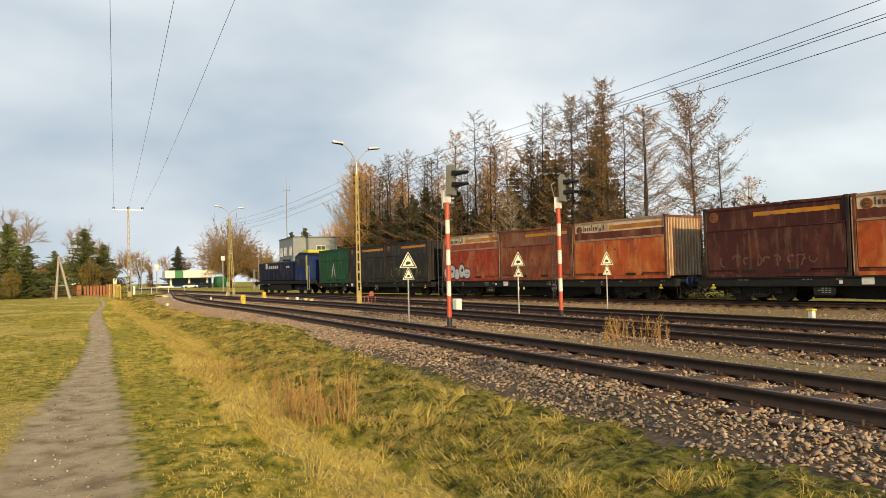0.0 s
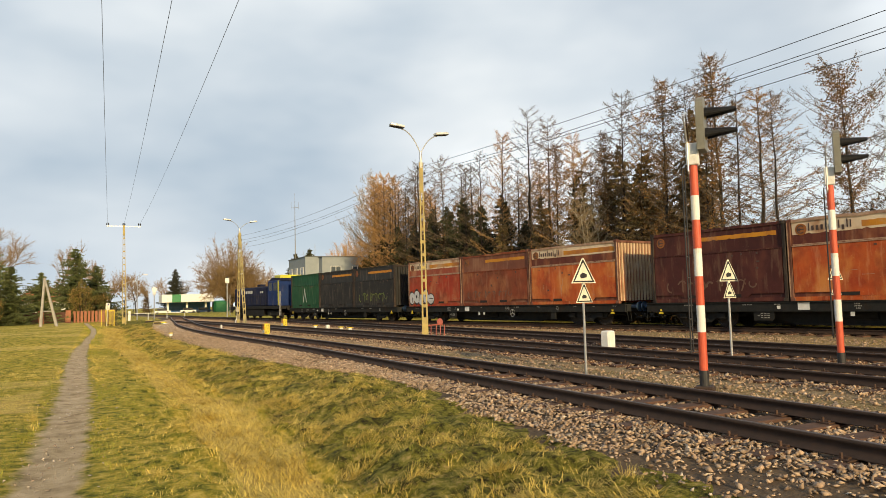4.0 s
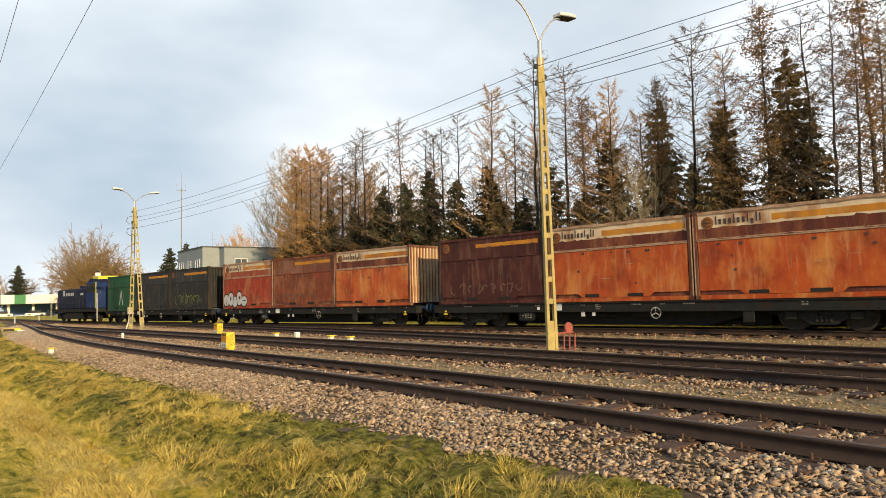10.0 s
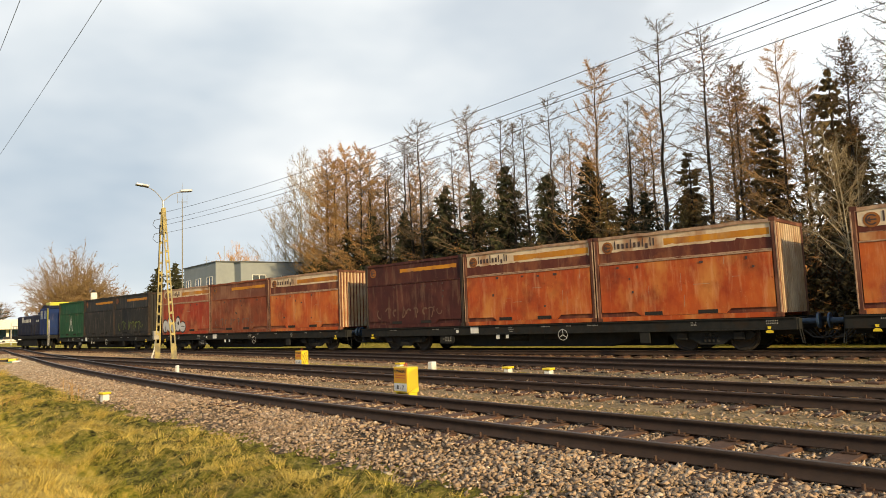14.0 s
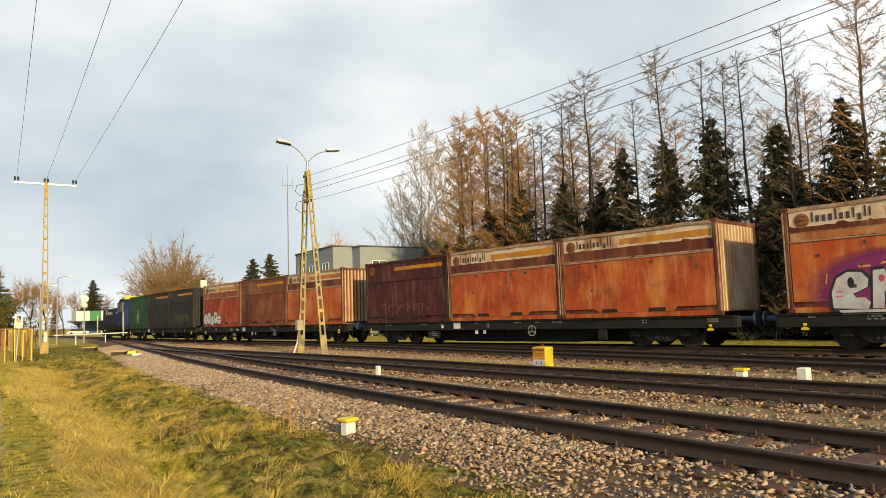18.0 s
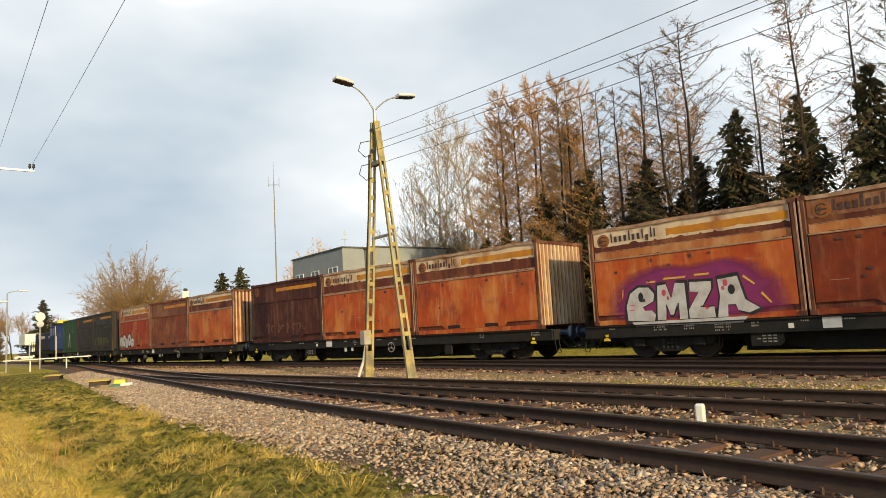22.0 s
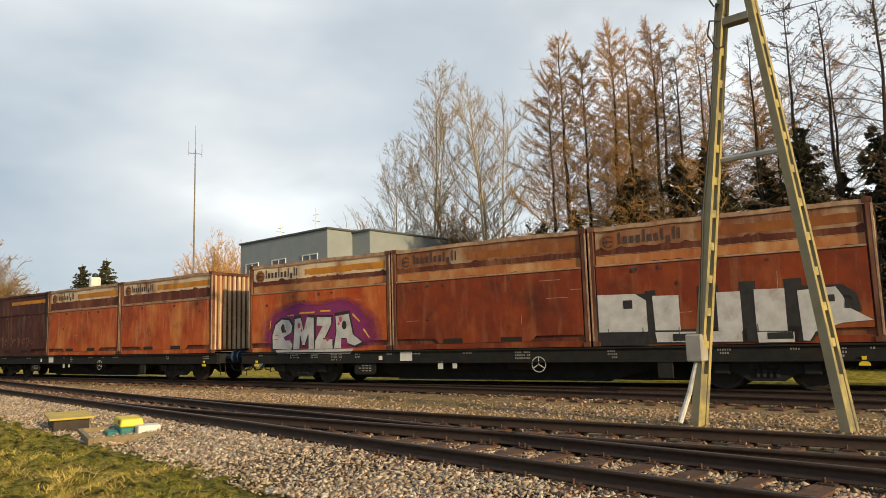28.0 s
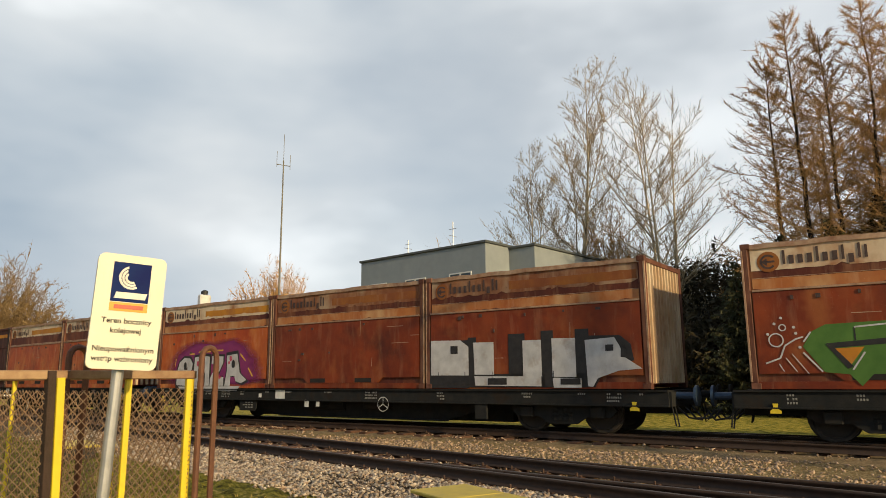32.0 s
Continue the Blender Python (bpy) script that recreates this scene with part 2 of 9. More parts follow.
M["wheel"] = mat("wheel_steel", (0.018, 0.015, 0.013), (0.032, 0.025, 0.02), 0.8, 0.0, 6, 0.2)
M["mark"] = mat("white_stencil", (0.62, 0.62, 0.60), (0.42, 0.42, 0.40), 0.7, 0, 30)
M["hose"] = mat("rubber_hose", (0.012, 0.012, 0.013), (0.02, 0.02, 0.02), 0.6, 0, 20)
M["blue_buffer"] = mat("blue_buffer", (0.035, 0.07, 0.13), (0.02, 0.04, 0.08), 0.5, 0.2, 8)


# ---------------------------------------------------------------- mesh helpers
def mesh_ob(name, bm, material, parent=None, label="", smooth=False):
    me = bpy.data.meshes.new(name)
    bm.normal_update()
    bm.to_mesh(me)
    bm.free()
    for m in (material if isinstance(material, (list, tuple)) else [material]):
        me.materials.append(m)
    if smooth:
        me.polygons.foreach_set("use_smooth", [True] * len(me.polygons))
    ob = new(name, me)
    if parent is not None:
        ob.parent = parent
    if label:
        tagged(ob, label)
    return ob


def part(name, bm, material, parent, label="", smooth=False):
    return mesh_ob(name, bm, material, parent, label, smooth)


def thing(name, label, category, at=None, group="", kind=""):
    ob = new(name)
    ob.empty_display_size = 0.2
    if at is not None:
        ob.matrix_world = at
    return tagged(ob, label, category, group, kind)


def box(bm, x0, y0, z0, x1, y1, z1, bevel=0.0, m=None, mi=0):
    r = bmesh.ops.create_cube(bm, size=1.0)
    vs = r["verts"]
    for v in vs:
        v.co = Vector(((x0 + x1) / 2 + v.co.x * (x1 - x0), (y0 + y1) / 2 + v.co.y * (y1 - y0), (z0 + z1) / 2 + v.co.z * (z1 - z0)))
    fs = {f for v in vs for f in v.link_faces}
    if bevel:
        es = list({e for v in vs for e in v.link_edges})
        rb = bmesh.ops.bevel(bm, geom=es, offset=bevel, segments=1, affect='EDGES')
        fs |= set(rb["faces"])
        vs = list({v for f in fs if f.is_valid for v in f.verts})
    for f in fs:
        if f.is_valid:
            f.material_index = mi
    if m is not None:
        bmesh.ops.transform(bm, matrix=m, verts=[v for v in vs if v.is_valid])
    return bm


def cyl(bm, p0, p1, r0, r1=None, seg=12, mi=0, caps=True):
    r1 = r0 if r1 is None else r1
    p0, p1 = Vector(p0), Vector(p1)
    d = p1 - p0
    q = d.to_track_quat('Z', 'Y').to_matrix().to_4x4()
    r = bmesh.ops.create_cone(bm, cap_ends=caps, segments=seg, radius1=r0, radius2=r1, depth=d.length,
                              matrix=Matrix.Translation((p0 + p1) / 2) @ q)
    for f in {f for v in r["verts"] for f in v.link_faces}:
        f.material_index = mi
    return bm


def tube(bm, pts, r, seg=6, mi=0):
    pts = [Vector(p) for p in pts]
    rings = []
    for i, p in enumerate(pts):
        d = (pts[min(i + 1, len(pts) - 1)] - pts[max(i - 1, 0)]).normalized()
        a = d.orthogonal().normalized() if i == 0 else (rings[-1][1] - d * rings[-1][1].dot(d)).normalized()
        b = d.cross(a)
        rings.append(([bm.verts.new(p + r * (math.cos(2 * math.pi * k / seg) * a + math.sin(2 * math.pi * k / seg) * b)) for k in range(seg)], a))
    for (v0, _), (v1, _) in zip(rings, rings[1:]):
        for k in range(seg):
            bm.faces.new((v0[k], v0[(k + 1) % seg], v1[(k + 1) % seg], v1[k])).material_index = mi
    for ring in (rings[0][0][::-1], rings[-1][0]):
        bm.faces.new(ring).material_index = mi
    return bm


def poly(bm, pts, depth, m=None, mi=0):
    """A plate: the outline pts (x, y) extruded by depth along z."""
    vs = [bm.verts.new((x, y, 0)) for x, y in pts]
    f = bm.faces.new(vs)
    r = bmesh.ops.extrude_face_region(bm, geom=[f])
    nv = [v for v in r["geom"] if isinstance(v, bmesh.types.BMVert)]
    bmesh.ops.translate(bm, verts=nv, vec=(0, 0, depth))
    allv = vs + nv
    for g in {f for v in allv for f in v.link_faces}:
        g.material_index = mi
    if m is not None:
        bmesh.ops.transform(bm, matrix=m, verts=allv)
    return bm


def lathe(bm, prof, m=None, seg=24, mi=0):
    """Turns the profile (r, z) about z."""
    rings = [[bm.verts.new((r * math.cos(2 * math.pi * k / seg), r * math.sin(2 * math.pi * k / seg), z)) for k in range(seg)] for r, z in prof]
    if m is not None:
        for ring in rings:
            for v in ring:
                v.co = m @ v.co
    for a, b in zip(rings, rings[1:]):
        for k in range(seg):
            bm.faces.new((a[k], a[(k + 1) % seg], b[(k + 1) % seg], b[k])).material_index = mi
    bm.faces.new(rings[0][::-1]).material_index = mi
    bm.faces.new(rings[-1]).material_index = mi
    return bm


def raw_mesh(name, verts, faces, materials, mat_index=None, smooth=False):
    """A mesh from numpy arrays: verts (n, 3), faces (m, 3) or (m, 4)."""
    me = bpy.data.meshes.new(name)
    k = faces.shape[1]
    me.vertices.add(len(verts))
    me.vertices.foreach_set("co", np.ascontiguousarray(verts, dtype=np.float32).ravel())
    me.loops.add(faces.size)
    me.loops.foreach_set("vertex_index", np.ascontiguousarray(faces, dtype=np.int32).ravel())
    me.polygons.add(len(faces))
    me.polygons.foreach_set("loop_start", np.arange(0, faces.size, k, dtype=np.int32))
    me.polygons.foreach_set("loop_total", np.full(len(faces), k, dtype=np.int32))
    for m in materials:
        me.materials.append(m)
    if mat_index is not None:
        me.polygons.foreach_set("material_index", np.ascontiguousarray(mat_index, dtype=np.int32))
    if smooth:
        me.polygons.foreach_set("use_smooth", np.ones(len(faces), dtype=bool))
    me.update(calc_edges=True)
    return me


# ---------------------------------------------------------------- the plan: tracks
def hermite(K, X, y):
    K, X = np.asarray(K, float), np.asarray(X, float)
    m = np.gradient(X, K)
    y = np.asarray(y, float)
    i = np.clip(np.searchsorted(K, y) - 1, 0, len(K) - 2)
    h = K[i + 1] - K[i]
    s = np.clip((y - K[i]) / h, 0, 1)
    v = (2 * s**3 - 3 * s**2 + 1) * X[i] + (s**3 - 2 * s**2 + s) * h * m[i] + (-2 * s**3 + 3 * s**2) * X[i + 1] + (s**3 - s**2) * h * m[i + 1]
    return v + np.where(y < K[0], (y - K[0]) * m[0], 0) + np.where(y > K[-1], (y - K[-1]) * m[-1], 0)


RAIL_Z = 0.30
TRACKS = {
    "main": ([-20, 10, 40, 65, 90, 110, 130, 150, 190], [29.88, 25.86, 22.0, 18.55, 14.92, 12.95, 12.17, 11.29, 9.55], -45, 230),
    "siding_near": ([-20, 0, 20, 30, 54, 70, 84, 100, 120, 140], [6.9, 6.95, 7.05, 7.0, 6.3, 6.9, 8.0, 9.2, 10.9, 11.6], -25, 132),
    "siding_middle": ([-20, 0, 30, 56, 68, 78, 86, 94], [11.9, 11.8, 11.5, 10.2, 9.5, 8.7, 8.4, 8.8], -25, 88),
    "siding_far": ([-20, 20, 45, 65, 80, 92], [15.9, 15.6, 15.6, 15.5, 15.3, 14.7], -25, 90),
}


def track_x(name, y):
    K, X, *_ = TRACKS[name]
    return hermite(K, X, y)


def sampled(name, step=1.0):
    K, X, y0, y1 = TRACKS[name]
    y = np.arange(y0, y1 + 0.01, step)
    x = track_x(name, y)
    dx = np.gradient(x, y)
    n = np.stack([np.ones_like(dx), -dx], 1) / np.sqrt(1 + dx**2)[:, None]
    return x, y, n


# ---------------------------------------------------------------- ground
def path_x(y):
    return hermite([-40, 8, 12, 20, 40, 70, 100], [-0.9, -0.45, -0.36, -0.2, -0.35, 0.1, -0.6], y)


def smooth_field(x, y, seed, scale):
    """A soft random field between 0 and 1."""
    rng = np.random.default_rng(seed)
    out = np.zeros_like(x)
    for k in range(7):
        a, ph = rng.uniform(0, 2 * np.pi), rng.uniform(0, 2 * np.pi)
        f = scale * rng.uniform(0.5, 2.2)
        out += np.sin((x * np.cos(a) + y * np.sin(a)) * f + ph)
    return 0.5 + out / 7 * 0.9


def margin(y):
    """From the near siding's middle to where the grass begins: the shoulder is narrow at the start of the walk."""
    return np.interp(y, [0, 14, 19, 21.5, 24.5, 28, 34], [-2.2, -2.2, -1.9, -1.5, -1.55, -2.0, -2.3])


def verge(x, y):
    """0 at the path's side of the ditch, 1 at the foot of the ballast."""
    edge = track_x("siding_near", np.clip(y, -25, 132)) + margin(y)
    return (x - 0.6) / np.maximum(edge - 0.6, 1), edge


def ground_z(x, y):
    """Level path, shallow ditch beside it with a hummocky bank, and the made-up ground of the yard."""
    x, y = np.asarray(x, float), np.asarray(y, float)
    rel, edge = verge(x, y)
    z = np.interp(x, [-400, -40, -3, 0.6], [0.0, 0.05, 0.03, 0.0])
    deep = np.interp(y, [-5, 4, 72, 84], [0.6, 1, 1, 0.25])
    ditch = np.interp(rel, [0, 0.14, 0.30, 0.38, 0.44, 0.62, 0.85, 1.0], [0, -0.05, -0.22, -0.33, -0.30, -0.13, -0.05, -0.05]) * deep
    bank = (margin(y) + 2.3) / 0.85
    ditch = ditch + bank * np.interp(rel, [0.5, 0.8, 1.0], [0.0, 0.09, 0.14])
    yard = np.interp(x - edge, [0, 1.0], [-0.05, 0.05]) + 0.14 * bank * np.interp(x - edge, [0, 0.35], [1, 0])
    z = np.where(x < 0.6, z, np.where(x < edge, ditch, yard))
    rough = np.clip(np.minimum(rel / 0.15, (1.02 - rel) / 0.12), 0, 1) * ((y > -9) & (y < 111))
    z = z + rough * (0.14 * (smooth_field(x, y, 41, 3.2) - 0.5) + 0.17 * (smooth_field(x, y, 42, 7.0) - 0.5))
    far = np.interp(np.hypot(x, y - 40), [90, 400], [0, 1])
    return z * (1 - far)


def ground_material():
    m = bpy.data.materials.new("ground_cover")
    m.use_nodes = True
    nt = m.node_tree
    ln = nt.links.new
    b = nt.nodes["Principled BSDF"]
    b.inputs["Roughness"].default_value = 0.95
    b.inputs["Specular IOR Level"].default_value = 0.15
    tc = nt.nodes.new("ShaderNodeTexCoord")

    def noise_tex(scale, detail=6, rough=0.6):
        n = nt.nodes.new("ShaderNodeTexNoise")
        n.inputs["Scale"].default_value, n.inputs["Detail"].default_value, n.inputs["Roughness"].default_value = scale, detail, rough
        ln(tc.outputs["Object"], n.inputs["Vector"])
        return n.outputs["Fac"]

    def ramp(fac, stops):
        r = nt.nodes.new("ShaderNodeValToRGB")
        while len(r.color_ramp.elements) < len(stops):
            r.color_ramp.elements.new(0.5)
        for e, (p, c) in zip(r.color_ramp.elements, stops):
            e.position, e.color = p, (*c, 1)
        ln(fac, r.inputs["Fac"])
        return r.outputs["Color"]

    def blend(f, a, c):
        x = nt.nodes.new("ShaderNodeMix")
        x.data_type = 'RGBA'
        ln(f, x.inputs["Factor"])
        ln(a, x.inputs["A"])
        ln(c, x.inputs["B"])
        return x.outputs["Result"]

    def fibres(turn, stretch, scale):
        """Noise drawn out along one direction, bent by a larger noise: matted stalks."""
        warp = nt.nodes.new("ShaderNodeTexNoise")
        warp.inputs["Scale"].default_value, warp.inputs["Detail"].default_value = 2.3, 2.0
        ln(tc.outputs["Object"], warp.inputs["Vector"])
        add = nt.nodes.new("ShaderNodeVectorMath")
        add.operation = 'MULTIPLY_ADD'
        ln(warp.outputs["Color"], add.inputs[0])
        add.inputs[1].default_value = (0.55, 0.55, 0.0)
        ln(tc.outputs["Object"], add.inputs[2])
        mp = nt.nodes.new("ShaderNodeMapping")
        mp.inputs["Rotation"].default_value = (0, 0, radians(turn))
        mp.inputs["Scale"].default_value = (stretch, 1.0, 1.0)
        ln(add.outputs[0], mp.inputs["Vector"])
        n = nt.nodes.new("ShaderNodeTexNoise")
        n.inputs["Scale"].default_value, n.inputs["Detail"].default_value, n.inputs["Roughness"].default_value = scale, 5.0, 0.65
        ln(mp.outputs["Vector"], n.inputs["Vector"])
        return n.outputs["Fac"]

    at_straw = nt.nodes.new("ShaderNodeAttribute")
    at_straw.attribute_name = "straw"
    turf = ramp(noise_tex(5.0, 9, 0.72), [(0.36, (0.06, 0.070, 0.010)), (0.46, (0.24, 0.225, 0.028)), (0.54, (0.46, 0.35, 0.055)), (0.66, (0.72, 0.54, 0.14))])
    mat_a = ramp(fibres(25, 6.0, 9.0), [(0.34, (0.16, 0.105, 0.035)), (0.46, (0.52, 0.38, 0.11)), (0.60, (0.80, 0.61, 0.16))])
    mat_b = ramp(fibres(-50, 6.0, 9.0), [(0.34, (0.16, 0.105, 0.035)), (0.47, (0.50, 0.36, 0.10)), (0.61, (0.78, 0.58, 0.15))])
    patch = nt.nodes.new("ShaderNodeMapRange")
    patch.inputs["From Min"].default_value, patch.inputs["From Max"].default_value = 0.47, 0.53
    ln(noise_tex(1.9, 3), patch.inputs["Value"])
    straw = blend(patch.outputs["Result"], mat_a, mat_b)
    dirt = ramp(noise_tex(3.0, 8), [(0.32, (0.30, 0.22, 0.125)), (0.5, (0.52, 0.40, 0.25)), (0.7, (0.66, 0.53, 0.35))])
    gravel = ramp(noise_tex(16, 6, 0.75), [(0.32, (0.12, 0.078, 0.032)), (0.5, (0.31, 0.225, 0.105)), (0.7, (0.50, 0.40, 0.23))])
    at_path = nt.nodes.new("ShaderNodeAttribute")
    at_path.attribute_name = "path"
    at_yard = nt.nodes.new("ShaderNodeAttribute")
    at_yard.attribute_name = "yard"

    def edge(att, scale, amount):
        a = nt.nodes.new("ShaderNodeMath")
        a.operation = 'MULTIPLY_ADD'
        ln(noise_tex(scale, 5), a.inputs[0])
        a.inputs[1].default_value = amount
        ln(att.outputs["Fac"], a.inputs[2])
        r = nt.nodes.new("ShaderNodeMapRange")
        r.inputs["From Min"].default_value, r.inputs["From Max"].default_value = 0.42 + amount / 2, 0.62 + amount / 2
        ln(a.outputs[0], r.inputs["Value"])
        return r.outputs["Result"]

    grass = blend(edge(at_straw, 2.2, 0.9), turf, straw)
    at_moss_olive = nt.nodes.new("ShaderNodeAttribute")
    at_moss_olive.attribute_name = "moss_olive"
    mossy = ramp(noise_tex(7.0, 9, 0.75), [(0.36, (0.020, 0.016, 0.008)), (0.45, (0.09, 0.085, 0.016)), (0.54, (0.22, 0.20, 0.03)), (0.66, (0.46, 0.33, 0.12))])
    grass = blend(edge(at_moss_olive, 1.8, 0.9), grass, mossy)
    col = blend(edge(at_path, 2.5, 0.7), grass, dirt)
    col = blend(edge(at_yard, 0.8, 0.9), col, gravel)
    ln(col, b.inputs["Base Color"])
    bp = nt.nodes.new("ShaderNodeBump")
    bp.inputs["Strength"].default_value, bp.inputs["Distance"].default_value = 1.0, 0.05
    ln(noise_tex(18, 7, 0.75), bp.inputs["Height"])
    ln(bp.outputs["Normal"], b.inputs["Normal"])
    return m


def straw_at(x, y):
    """How far bleached straw covers the verge: a band down the ditch, and patches."""
    rel, _ = verge(x, y)
    mid = np.interp(y, [0, 34, 44, 80], [0.28, 0.27, 0.17, 0.20]) + 0.03 * np.sin(0.35 * y) + 0.025 * np.sin(1.1 * y + 1)
    band = np.exp(-((rel - mid) / np.interp(y, [0, 34, 44], [0.12, 0.12, 0.165])) ** 4) * np.interp(y, [2, 6, 74, 80], [0.6, 1, 1, 0.3])
    bits = 0.75 * np.clip((smooth_field(x, y, 52, 1.6) - 0.62) / 0.12, 0, 1) * (rel > 0.3) * (rel < 0.9)
    left = 0.6 * np.clip((smooth_field(x, y, 53, 0.7) - 0.42) / 0.15, 0, 1) * (rel < -0.25) * np.clip((x + 12) / 5, 0, 1)
    return np.clip(np.maximum(np.maximum(band, bits), left), 0, 1)


def build_ground():
    xs = np.unique(np.concatenate([-np.geomspace(8, 3000, 26), np.arange(-8, 0.4, 0.3), np.arange(0.4, 6.4, 0.11), np.arange(6.4, 10, 0.3), np.arange(10, 32, 1.0), np.geomspace(32, 3000, 26)]))
    ys = np.unique(np.concatenate([-np.geomspace(10, 3000, 20), np.arange(-10, 0, 0.4), np.arange(0, 92, 0.16), np.arange(92, 112, 0.3), np.geomspace(112, 3000, 34)]))
    X, Y = np.meshgrid(xs, ys)
    Z = ground_z(X, Y)
    rng = np.random.default_rng(3)
    near = (X > -8) & (X < 5.0) & (Y > -9) & (Y < 111)
    off = np.abs(X - path_x(Y))
    Z = Z + np.where(near & (off > 0.7), rng.normal(0, 0.012, X.shape), 0) - 0.035 * np.exp(-(off / 0.4) ** 2) * near
    v = np.stack([X.ravel(), Y.ravel(), Z.ravel()], 1)
    n, k = len(xs), len(ys)
    i = (np.arange(k - 1)[:, None] * n + np.arange(n - 1)).ravel()
    f = np.stack([i, i + 1, i + 1 + n, i + n], 1)
    me = raw_mesh("ground", v, f, [ground_material()], smooth=True)
    edge = track_x("siding_near", np.clip(Y, -25, 132)) + margin(Y) - 0.1 + 0.4 * np.exp(-((Y - 81) / 4.0) ** 2)
    pth = np.exp(-(off / np.interp(Y, [0, 10, 16, 36, 50, 100], [0.85, 0.62, 0.36, 0.32, 0.22, 0.26])) ** 2) * (np.abs(Y - 20) < 90)
    east = track_x("main", np.clip(Y, -45, 230)) + 2.4
    yd = np.clip((X - edge) / 0.8, 0, 1) * np.clip((east - X) / 1.0, 0, 1) * (np.abs(Y - 60) < 120)
    strip = np.exp(-((X - track_x("siding_far", np.clip(Y, -25, 92)) + 2.4) / 1.0) ** 2) + np.exp(-((X - track_x("siding_far", np.clip(Y, -25, 92)) - 2.6) / 1.0) ** 2)
    yd = yd * (1 - 0.70 * np.clip(strip, 0, 1) * np.interp(Y, [62, 74], [1, 0]))
    rel, _ = verge(X, Y)
    straw = straw_at(X, Y)
    # moss on the bank; past y 76 the verge turns a darker olive
    moss_olive = np.clip((rel - 0.40) / 0.1, 0, 1) * (rel < 1.15) * (Y < 112) * 0.85 + np.clip((Y - 76) / 5, 0, 1) * np.clip((X - 1.0) / 0.5, 0, 1) * (Y < 112) * (rel < 1.2)
    for nm, d in (("path", pth), ("yard", yd), ("straw", straw), ("moss_olive", np.clip(moss_olive, 0, 1))):
        at = me.attributes.new(nm, 'FLOAT', 'POINT')
        at.data.foreach_set("value", np.ascontiguousarray(d.ravel(), dtype=np.float32))
    tagged(new("ground", me), "sunlit dry grass verge with a worn dirt footpath and gravelled yard", "ground", kind="structure")


build_ground()


# ---------------------------------------------------------------- tracks
PROFILE = [(-0.072, 0.0), (0.072, 0.0), (0.072, 0.012), (0.012, 0.032), (0.012, 0.112), (0.036, 0.122), (0.036, 0.158), (-0.036, 0.158), (-0.036, 0.122), (-0.012, 0.112), (-0.012, 0.032), (-0.072, 0.012)]


def rail_mesh(px, py, pn, z0):
    """A rail of flat-bottomed section along the points (px, py), with the worn head as a second material."""
    prof = np.array(PROFILE)
    k = len(prof)
    v = np.concatenate([np.stack([px + pn[:, 0] * a, py + pn[:, 1] * a, np.full_like(px, z0 + h)], 1)[:, None] for a, h in prof], 1).reshape(-1, 3)
    i = np.arange(len(px) - 1)[:, None] * k
    j = np.arange(k)
    a, b = i + j, i + (j + 1) % k
    f = np.stack([a, b, b + k, a + k], 2).reshape(-1, 4)
    mi = np.tile((j == 6).astype(int), len(px) - 1)
    return raw_mesh("rail", v, f, [M["rail"], M["rail_top"]], mi)


